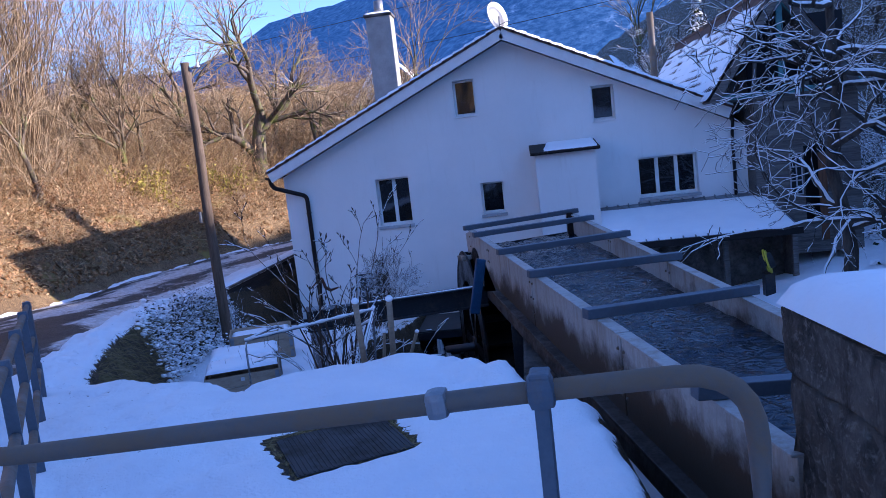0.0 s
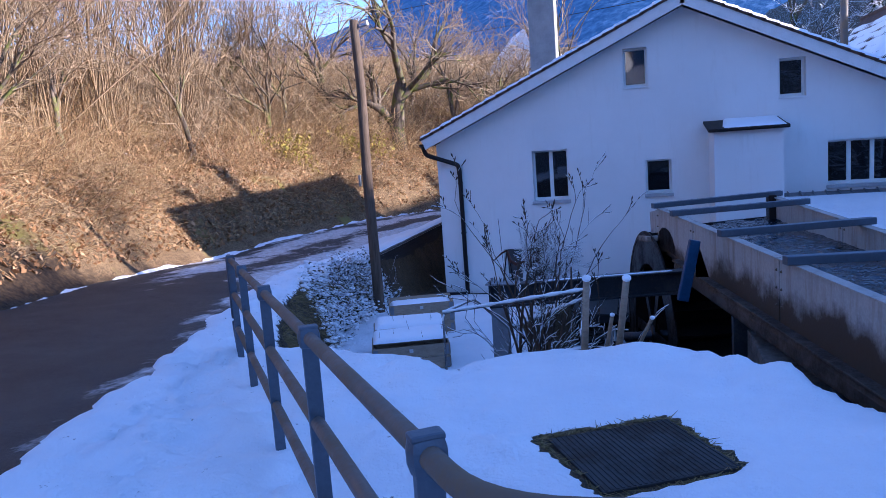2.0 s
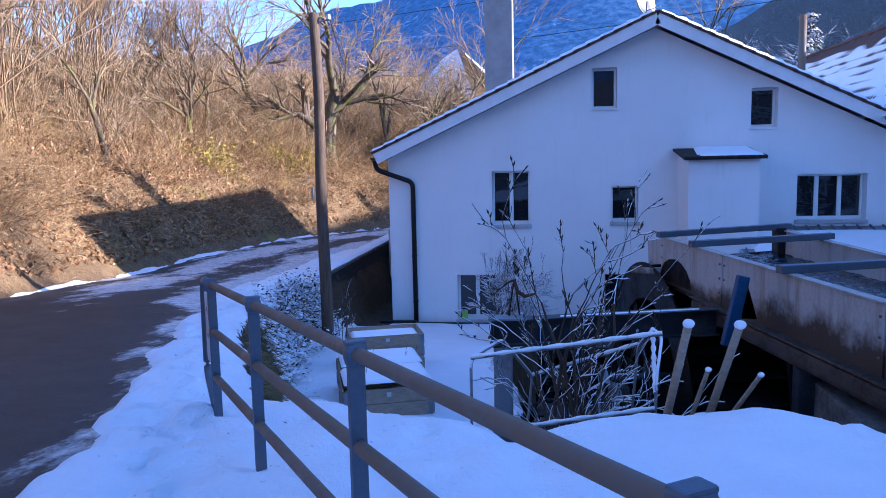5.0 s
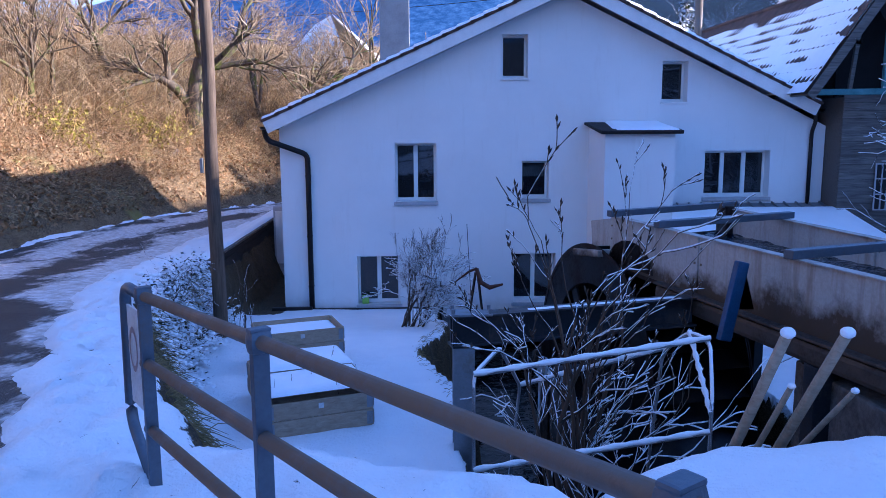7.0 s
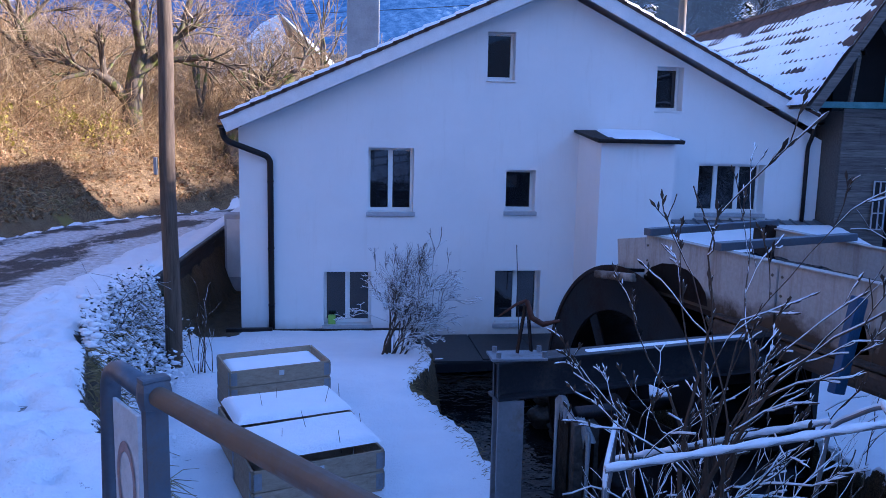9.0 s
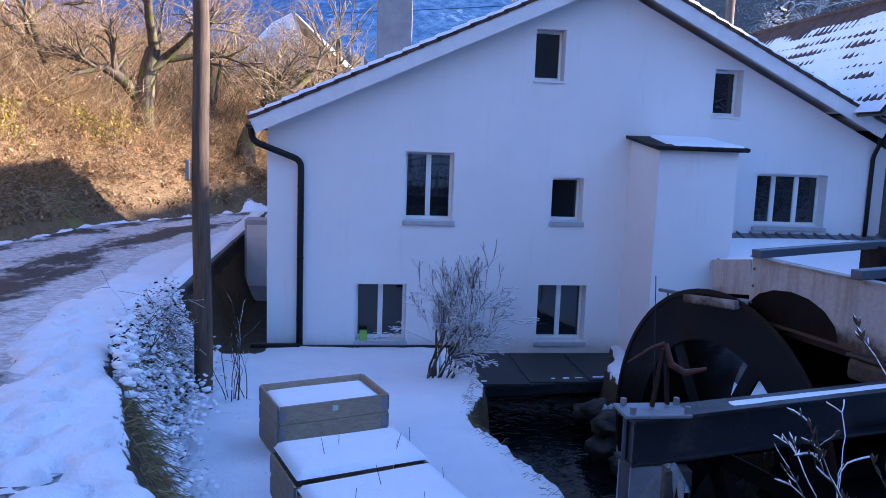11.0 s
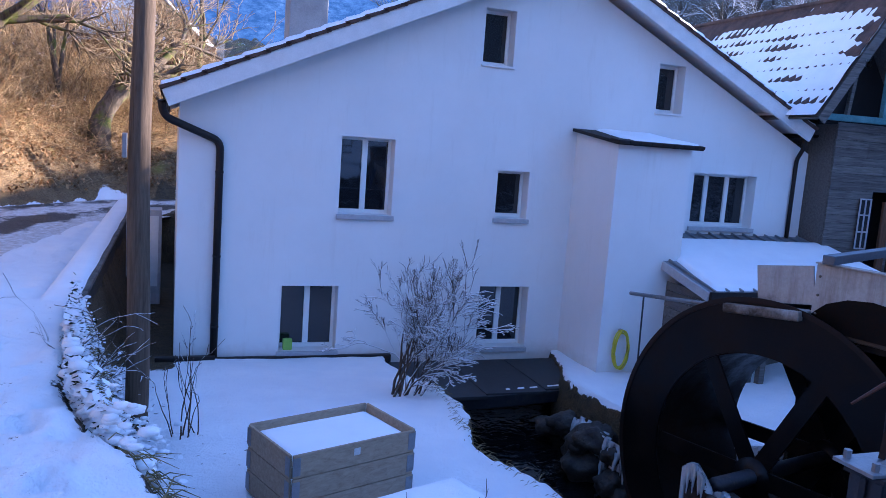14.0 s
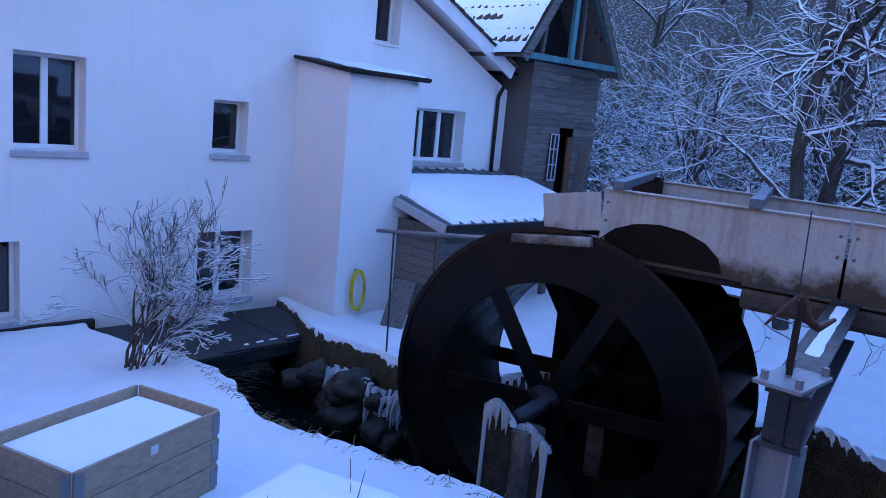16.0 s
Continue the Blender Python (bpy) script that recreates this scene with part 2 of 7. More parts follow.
def pier_material():
    """Brown-grey concrete with lichen, dark damp runs and broken pits."""
    k = Mat("crumbling_concrete", 0.92, 0.0, 0.2)
    p = k.world_pos()
    a, f = k.noise(3.2, 7, 0.72, src=p), k.noise(26, 6, 0.75, src=p)
    run = k.noise(6.0, 5, 0.7, stretch=(1, 1, 0.15), src=p)
    c = k.mix(k.grey(a, 0.36, 0.62), (0.045, 0.038, 0.031), (0.18, 0.15, 0.12))
    c = k.mix(k.grey(f, 0.52, 0.68), c, (0.27, 0.235, 0.19))
    c = k.mix(k.calc('MULTIPLY', k.grey(run, 0.5, 0.62), 0.6), c, (0.022, 0.018, 0.015))
    k.color(c)
    k.bump(k.calc('ADD', a, f), 1.0, 0.03)
    return k.m


M_PIER = pier_material()
M_CONC2 = worn("pale_concrete", (0.25, 0.245, 0.235), (0.38, 0.375, 0.36), 2.0, 0.9, bump=0.4, bscale=30)
M_GALV = metal_material("galvanised_steel", (0.30, 0.31, 0.33), (0.15, 0.12, 0.09), 0.5, 0.35, 0.75)
M_RAIL = metal_material("weathered_rail", (0.17, 0.155, 0.14), (0.165, 0.118, 0.078), 0.55, 0.7, 0.55)
M_POST = metal_material("blue_grey_post", (0.13, 0.155, 0.19), (0.12, 0.10, 0.09), 0.5, 0.3, 0.6)


def flume_material():
    """Pale plate, stained brown along its wet foot and in runs below the rivets."""
    k = Mat("flume_plate", 0.6, 0.0, 0.4)
    p = k.world_pos()
    a, f = k.noise(1.6, 7, 0.7, src=p), k.noise(24, 5, 0.7, src=p)
    run = k.noise(5.0, 5, 0.7, stretch=(1, 1, 0.12), src=p)
    c = k.mix(k.grey(f, 0.3, 0.7), (0.33, 0.315, 0.29), (0.43, 0.41, 0.38))
    c = k.mix(k.calc('MULTIPLY', k.grey(run, 0.48, 0.66), 0.65), c, (0.20, 0.15, 0.10))
    z = k.n("ShaderNodeSeparateXYZ")
    k.l(p, z.inputs[0])
    zy = k.calc('ADD', z.outputs[2], k.calc('MULTIPLY', k.calc('SUBTRACT', z.outputs[1], 13.0), 0.03))
    wet = k.grey(k.calc('ADD', zy, k.calc('MULTIPLY', k.calc('SUBTRACT', a, 0.5), 0.9)), -0.33, -0.52)
    k.color(k.mix(wet, c, (0.055, 0.036, 0.022)))
    k.bump(k.calc('ADD', a, f), 0.3, 0.008)
    return k.m


M_FLUME = flume_material()
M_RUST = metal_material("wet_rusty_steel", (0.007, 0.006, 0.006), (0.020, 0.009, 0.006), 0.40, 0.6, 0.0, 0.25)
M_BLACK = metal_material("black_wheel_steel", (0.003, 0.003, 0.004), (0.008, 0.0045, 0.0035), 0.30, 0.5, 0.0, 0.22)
M_GIRDER = metal_material("brown_girder", (0.085, 0.064, 0.048), (0.035, 0.022, 0.015), 0.5, 0.6, 0.2)
M_HOOK = metal_material("red_rust", (0.085, 0.030, 0.016), (0.045, 0.018, 0.011), 0.6, 0.5, 0.0, 0.3)
M_HATCH = metal_material("hatch_iron", (0.030, 0.028, 0.028), (0.030, 0.022, 0.016), 0.55, 0.5, 0.2)
M_STEEL = metal_material("dark_steel_beam", (0.04, 0.044, 0.052), (0.07, 0.055, 0.045), 0.4, 0.4, 0.6)
M_BLUE = worn("blue_paint", (0.012, 0.045, 0.10), (0.025, 0.08, 0.17), 6, 0.45)
M_POLE = wood_material("pole_wood", (0.07, 0.048, 0.032), (0.20, 0.145, 0.10), 'z')
M_BARN = wood_material("grey_boards", (0.075, 0.068, 0.062), (0.24, 0.22, 0.20), 'x', per_piece=0.5)
M_BOARD = wood_material("pallet_boards", (0.30, 0.22, 0.15), (0.48, 0.38, 0.27), 'x', per_piece=0.25)
M_STAIN = wood_material("dark_stained_boards", (0.012, 0.010, 0.009), (0.035, 0.028, 0.024), 'y')
M_TEAL = worn("teal_paint", (0.05, 0.15, 0.16), (0.11, 0.25, 0.26), 5, 0.7)
M_STREAM = water_material("dark_stream", (0.004, 0.005, 0.006), 4.0, 0.35)
M_FLOW = water_material("flume_water", (0.002, 0.012, 0.026), 7.0, 0.7)
M_ICE = ice_material()
M_STONE = worn("wet_stone", (0.010, 0.008, 0.007), (0.055, 0.045, 0.034), 5, 0.6, bump=0.8, bscale=12, dist=0.03)
M_BARK = bark_material("bark", (0.06, 0.045, 0.032), (0.19, 0.15, 0.11), (0.13, 0.14, 0.035))
M_BARK_SNOW = bark_material("snowy_bark", (0.030, 0.025, 0.022), (0.10, 0.085, 0.07), None, True)
M_BRUSH = twig_material("dry_brush", [(0.058, 0.035, 0.022), (0.395, 0.244, 0.110), (0.163, 0.091, 0.046), (0.605, 0.464, 0.250), (0.279, 0.154, 0.070), (0.488, 0.348, 0.156), (0.093, 0.055, 0.034), (0.535, 0.386, 0.204)])
M_STRAW = twig_material("dead_grass", [(0.256, 0.168, 0.077), (0.640, 0.503, 0.266), (0.419, 0.283, 0.125), (0.140, 0.083, 0.044), (0.721, 0.592, 0.344)])
M_DEAD_LEAF = twig_material("dead_leaves", [(0.116, 0.058, 0.027), (0.419, 0.244, 0.110), (0.256, 0.129, 0.055), (0.535, 0.360, 0.188), (0.186, 0.103, 0.046)])
M_MOSS_LEAF = twig_material("yellow_green_leaves", [(0.34, 0.28, 0.04), (0.22, 0.20, 0.035), (0.46, 0.36, 0.06)])
M_HAZEL = twig_material("hazel_stems", [(0.09, 0.06, 0.035), (0.42, 0.31, 0.18), (0.20, 0.13, 0.07), (0.50, 0.39, 0.24), (0.06, 0.04, 0.025)])
M_TWIG = twig_material("bare_twigs", [(0.05, 0.038, 0.028), (0.11, 0.08, 0.055), (0.075, 0.055, 0.04)], 0.42)
M_TWIG_BARE = twig_material("dark_twigs", [(0.035, 0.027, 0.021), (0.09, 0.062, 0.044), (0.06, 0.042, 0.03)], 0.10)
M_TWIG_SNOW = twig_material("snowy_twigs", [(0.030, 0.024, 0.020), (0.065, 0.05, 0.04)], 0.34)
M_FIR = twig_material("fir_needles", [(0.012, 0.022, 0.010), (0.03, 0.045, 0.02), (0.02, 0.03, 0.012)], 0.30)
M_GRASS = twig_material("dry_grass", [(0.16, 0.12, 0.06), (0.30, 0.23, 0.11), (0.09, 0.085, 0.03)], 0.0)
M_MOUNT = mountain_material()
M_YELLOW = worn("yellow_rubber", (0.50, 0.42, 0.02), (0.62, 0.54, 0.04), 8, 0.5)
M_PLATE = worn("white_plate", (0.48, 0.48, 0.47), (0.62, 0.62, 0.61), 10, 0.5)
M_RED = worn("faded_red", (0.26, 0.17, 0.16), (0.34, 0.25, 0.24), 10, 0.5)
M_GREEN = worn("green_plastic", (0.22, 0.42, 0.06), (0.30, 0.52, 0.10), 8, 0.5)
M_CABLE = worn("cable_black", (0.02, 0.02, 0.022), (0.03, 0.03, 0.032), 8, 0.6)
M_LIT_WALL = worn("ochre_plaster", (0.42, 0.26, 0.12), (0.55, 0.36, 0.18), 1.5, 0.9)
M_BROWN = wood_material("brown_cladding", (0.09, 0.045, 0.025), (0.20, 0.10, 0.055), 'z')

# ---- builders ----


def empty(name, at=(0, 0, 0), label="", category="", group="", kind=""):
    ob = new(name)
    ob.empty_display_size = 0.2
    ob.location = at
    return tagged(ob, label, category, group, kind)


def placed(ob):
    """Where an object stands in the world, worked out from its parents."""
    m = ob.matrix_parent_inverse @ ob.matrix_basis
    return placed(ob.parent) @ m if ob.parent else m


def finish(name, me, material, parent=None, label="", smooth=False):
    for m in (material if isinstance(material, (list, tuple)) else [material]):
        me.materials.append(m)
    if smooth:
        me.polygons.foreach_set("use_smooth", [True] * len(me.polygons))
    ob = new(name, me)
    if parent is not None:
        ob.parent = parent
        ob.matrix_parent_inverse = placed(parent).inverted()
    if label:
        ob["label"] = label
    return ob


def part(name, bm, material, parent=None, label="", smooth=False):
    """Links a bmesh, given in world places, as one mesh object under a thing."""
    me = bpy.data.meshes.new(name)
    bmesh.ops.recalc_face_normals(bm, faces=bm.faces)
    bm.to_mesh(me)
    bm.free()
    return finish(name, me, material, parent, label, smooth)


def thing(name, bm, material, label, category, group="", kind="", smooth=False):
    return tagged(part(name, bm, material, None, "", smooth), label, category, group, kind)


def raw(name, verts, faces, material, parent=None, label="", smooth=False):
    me = bpy.data.meshes.new(name)
    me.from_pydata([tuple(v) for v in verts], [], [tuple(f) for f in faces])
    me.update()
    return finish(name, me, material, parent, label, smooth)


def slab(bm, lo, hi, bevel=0.0, turn=None):
    """A box between two corners, with rounded edges."""
    r = bmesh.ops.create_cube(bm, size=1.0)
    vs = r["verts"]
    c = [(a + b) / 2 for a, b in zip(lo, hi)]
    s = [abs(b - a) for a, b in zip(lo, hi)]
    m = Matrix.Translation(c) @ (turn or Matrix()) @ Matrix.Diagonal((*s, 1))
    bmesh.ops.transform(bm, matrix=m, verts=vs)
    if bevel:
        es = list({e for v in vs for e in v.link_edges})
        bmesh.ops.bevel(bm, geom=es, offset=min(bevel, 0.45 * min(s)), segments=2, affect='EDGES', profile=0.6)
    return bm


def bar(bm, p, q, w, h, bevel=0.0, up=(0, 0, 1)):
    """A straight bar of width w and height h from p to q."""
    p, q = Vector(p), Vector(q)
    d = (q - p)
    z = d.normalized()
    x = z.cross(Vector(up))
    if x.length < 1e-4:
        x = Vector((1, 0, 0))
    x.normalize()
    y = x.cross(z)
    m = Matrix((x, y, z)).transposed().to_4x4()
    vs = bmesh.ops.create_cube(bm, size=1.0)["verts"]
    bmesh.ops.transform(bm, matrix=Matrix.Translation((p + q) / 2) @ m @ Matrix.Diagonal((w, h, d.length, 1)), verts=vs)
    if bevel:
        es = list({e for v in vs for e in v.link_edges})
        bmesh.ops.bevel(bm, geom=es, offset=min(bevel, 0.45 * min(w, h)), segments=2, affect='EDGES', profile=0.6)
    return bm


def tube_arrays(paths, sides=3):
    """Vertices and faces of tapered tubes along many paths of (points, radii)."""
    V, Fc, n0 = [], [], 0
    ang = np.arange(sides) * (2 * math.pi / sides)
    ca, sa = np.cos(ang)[None, None, :, None], np.sin(ang)[None, None, :, None]
    groups = {}
    for pts, rad in paths:
        groups.setdefault(len(pts), []).append((pts, rad))
    for m, rows in groups.items():
        P = np.array([np.asarray(q[0], float) for q in rows])
        R = np.array([np.asarray(q[1], float) for q in rows])[:, :, None, None]
        D = np.gradient(P, axis=1)
        D /= np.linalg.norm(D, axis=2, keepdims=True) + 1e-9
        steep = np.abs(D[:, :, 2]).mean(1) >= 0.8
        ref = np.where(steep[:, None], np.array([1.0, 0, 0]), np.array([0, 0, 1.0]))[:, None, :]
        X = np.cross(D, np.broadcast_to(ref, D.shape))
        X /= np.linalg.norm(X, axis=2, keepdims=True) + 1e-9
        Y = np.cross(D, X)
        ring = P[:, :, None, :] + R * (ca * X[:, :, None, :] + sa * Y[:, :, None, :])
        V.append(ring.reshape(-1, 3))
        i = np.arange(m - 1)[:, None] * sides
        j = np.arange(sides)[None, :]
        k = (j + 1) % sides
        one = np.stack([i + j, i + k, i + sides + k, i + sides + j], -1).reshape(-1, 4)
        f = one[None] + (np.arange(len(rows)) * m * sides)[:, None, None] + n0
        Fc.append(f.reshape(-1, 4))
        n0 += len(rows) * m * sides
    return np.concatenate(V), np.concatenate(Fc)


def quads(name, V, Fc, material, parent=None, label="", smooth=True):
    """A mesh from arrays, made quickly."""
    me = bpy.data.meshes.new(name)
    n, k = Fc.shape
    me.vertices.add(len(V))
    me.vertices.foreach_set("co", np.ascontiguousarray(V, dtype=np.float32).ravel())
    me.loops.add(n * k)
    me.loops.foreach_set("vertex_index", np.ascontiguousarray(Fc, dtype=np.int32).ravel())
    me.polygons.add(n)
    me.polygons.foreach_set("loop_start", np.arange(0, n * k, k, dtype=np.int32))
    me.polygons.foreach_set("loop_total", np.full(n, k, dtype=np.int32))
    me.update(calc_edges=True)
    return finish(name, me, material, parent, label, smooth)


def tubes(name, paths, material, parent=None, label="", sides=3, smooth=True):
    V, Fc = tube_arrays(paths, sides)
    return quads(name, V, Fc, material, parent, label, smooth)


def pipe(name, pts, r, material, parent=None, label="", sides=12, caps=True):
    """A round pipe through points, closed at its ends."""
    pts = [Vector(p) for p in pts]
    P = np.array([tuple(p) for p in pts])
    V, Fc = tube_arrays([(P, [r] * len(P))], sides)
    bm = bmesh.new()
    vs = [bm.verts.new(v) for v in V]
    for f in Fc:
        bm.faces.new([vs[i] for i in f])
    if caps:
        bm.faces.new(vs[:sides])
        bm.faces.new(vs[-sides:][::-1])
    return part(name, bm, material, parent, label, True)


def bend(points, r=0.1, n=5):
    """A polyline with its corners rounded."""
    pts = [Vector(p) for p in points]
    out = [pts[0]]
    for a, b, c in zip(pts, pts[1:], pts[2:]):
        u, v = (a - b).normalized(), (c - b).normalized()
        s, e = b + u * r, b + v * r
        for i in range(n + 1):
            t = i / n
            out.append(s * (1 - t) ** 2 + b * 2 * t * (1 - t) + e * t ** 2)
    out.append(pts[-1])
    return out


def snow_cap(name, outline, z, thick, parent=None, seed=0, res=0.06, top=None, label="", sink=0.01, rim=0.12):
    """A soft bed of snow with an uneven rim over a convex outline in plan; z: a number or a function of x, y."""
    rng = np.random.default_rng(seed)
    o = np.array(outline, float)
    c = o.mean(0)
    zf = z if callable(z) else (lambda x, y: z)
    size = np.ptp(o, axis=0)
    nx, ny = max(6, int(size[0] / res)), max(6, int(size[1] / res))
    nx, ny = min(nx, 90), min(ny, 90)
    u, v = np.meshgrid(np.linspace(0, 1, nx), np.linspace(0, 1, ny), indexing='ij')
    A, B, C, D = o[0], o[1], o[2], o[3]
    P = (A * ((1 - u) * (1 - v))[..., None] + B * (u * (1 - v))[..., None] + C * (u * v)[..., None] + D * ((1 - u) * v)[..., None])
    lenu, lenv = np.linalg.norm(B - A), np.linalg.norm(D - A)
    edge = np.minimum(np.minimum(u, 1 - u) * lenu, np.minimum(v, 1 - v) * lenv)
    ph = rng.uniform(0, 6.28, 6)
    wob = 0.5 + 0.28 * np.sin(P[..., 0] * 7 + ph[0]) * np.sin(P[..., 1] * 6 + ph[1]) + 0.22 * np.sin(P[..., 0] * 17 + ph[2]) * np.sin(P[..., 1] * 19 + ph[3])
    lump = 0.5 + 0.5 * np.sin(P[..., 0] * 2.3 + ph[4]) * np.sin(P[..., 1] * 2.9 + ph[5])
    e = np.clip((edge - rim * 0.5 * wob * 0.4) / rim, 0, 1)
    h = np.sqrt(np.clip(1 - (1 - e) ** 2, 0, 1)) * thick * (0.75 + 0.25 * lump + 0.1 * wob) - sink
    Z = np.vectorize(zf)(P[..., 0], P[..., 1]) + h
    V = np.stack([P[..., 0], P[..., 1], Z], -1).reshape(-1, 3)
    i, j = np.meshgrid(np.arange(nx - 1), np.arange(ny - 1), indexing='ij')
    a = (i * ny + j).ravel()
    Fc = np.stack([a, a + ny, a + ny + 1, a + 1], -1)
    return quads(name, V, Fc, M_SNOW, parent, label, True)


# ---- the lie of the land ----
ROAD = np.array([(-4.0, -40.0), (-3.8, -12.0), (-4.2, -2.0), (-6.3, 5.5), (-8.35, 11.0), (-9.95, 16.0), (-10.4, 20.0), (-10.7, 25.0), (-9.9, 31.0), (-6.5, 37.0), (0.0, 41.5), (14.0, 46.0), (60.0, 56.0)])
HALF = 2.05
LOW = np.array([(-4.0, 8.5), (-3.5, 8.25), (-1.9, 7.55), (-0.9, 8.0), (0.3, 7.9), (0.9, 7.15), (1.6, 5.6), (1.7, 4.4), (1.75, 2.9), (2.6, 2.5), (12.0, 2.0), (26.0, 2.0), (26.0, 33.0), (-6.9, 33.0), (-6.9, 19.0), (-6.7, 17.0), (-6.4, 14.5), (-5.6, 12.0), (-4.6, 9.7)])

HATCH = np.array([(-0.80, 5.43), (0.0, 5.87), (0.38, 5.12), (-0.30, 4.62)])  # the melted square round the hatch
HATCH_Z = -0.335


def value_noise(x, y, seed=0):
    """Smooth noise between -1 and 1 on a unit grid."""
    xi, yi = np.floor(x).astype(int), np.floor(y).astype(int)
    xf, yf = x - xi, y - yi
    xf, yf = xf * xf * (3 - 2 * xf), yf * yf * (3 - 2 * yf)

    def h(a, b):
        v = np.sin(a * 127.1 + b * 311.7 + seed * 74.7) * 43758.5453
        return (v - np.floor(v)) * 2 - 1

    return (h(xi, yi) * (1 - xf) + h(xi + 1, yi) * xf) * (1 - yf) + (h(xi, yi + 1) * (1 - xf) + h(xi + 1, yi + 1) * xf) * yf


def fbm(x, y, octaves=4, seed=0):
    s, a = 0, 1.0
    for o in range(octaves):
        s = s + a * value_noise(x * 2 ** o + 17.3 * o, y * 2 ** o - 9.1 * o, seed + o)
        a *= 0.5
    return s / 1.9


def poly_distance(x, y, poly):
    """Distance to a closed outline, positive inside."""
    d = np.full(x.shape, 1e9)
    inside = np.zeros(x.shape, bool)
    for a, b in zip(poly, np.roll(poly, -1, axis=0)):
        e = b - a
        t = np.clip(((x - a[0]) * e[0] + (y - a[1]) * e[1]) / (e @ e), 0, 1)
        d = np.minimum(d, np.hypot(x - a[0] - t * e[0], y - a[1] - t * e[1]))
        cross = ((a[1] > y) != (b[1] > y)) & (x < (b[0] - a[0]) * (y - a[1]) / (b[1] - a[1] + 1e-12) + a[0])
        inside ^= cross
    return np.where(inside, d, -d)


def road_distance(x, y):
    """Distance to the road's middle, and the side: positive on the bank's side."""
    d = np.full(x.shape, 1e9)
    side = np.zeros(x.shape)
    for a, b in zip(ROAD[:-1], ROAD[1:]):
        e = b - a
        t = np.clip(((x - a[0]) * e[0] + (y - a[1]) * e[1]) / (e @ e), 0, 1)
        dd = np.hypot(x - a[0] - t * e[0], y - a[1] - t * e[1])
        s = np.sign(e[0] * (y - a[1]) - e[1] * (x - a[0]))
        near = dd < d
        side = np.where(near, s, side)
        d = np.minimum(d, dd)
    return d, side


def smooth(lo, hi, v):
    t = np.clip((v - lo) / (hi - lo), 0, 1)
    return t * t * (3 - 2 * t)


def road_level(x, y):
    return np.where(y < 22, -0.075 * y, -1.65 - 0.012 * (y - 22)) + 0 * x


def stream_right(y):
    return np.interp(y, [4, 9, 14, 15.4, 16.3, 17.5, 19.7, 22], [2.9, 2.5, 2.4, 2.1, 1.0, 0.45, 0.55, 1.4])


def footprints():
    """Places, headings and depths of the shoe prints trodden along the roadside and on the snowy plot."""
    rng = np.random.default_rng(15)
    got = []
    for x0, y0, x1, y1 in ((-1.9, 1.5, -3.9, 6.8), (-3.4, 5.2, -6.0, 12.2), (-5.2, 9.6, -8.1, 16.6), (-6.2, 13.0, -7.9, 18.0), (-0.9, 0.6, -3.0, 4.6)):
        L = math.hypot(x1 - x0, y1 - y0)
        u, v = (x1 - x0) / L, (y1 - y0) / L
        for k in range(int(L / 0.36)):
            t, o = k * 0.36 + rng.normal(0, 0.05), (0.11 if k % 2 else -0.11) + rng.normal(0, 0.05)
            got.append((x0 + u * t + v * o, y0 + v * t - u * o, u, v, rng.uniform(0.035, 0.075)))
    return got


PRINTS = footprints()


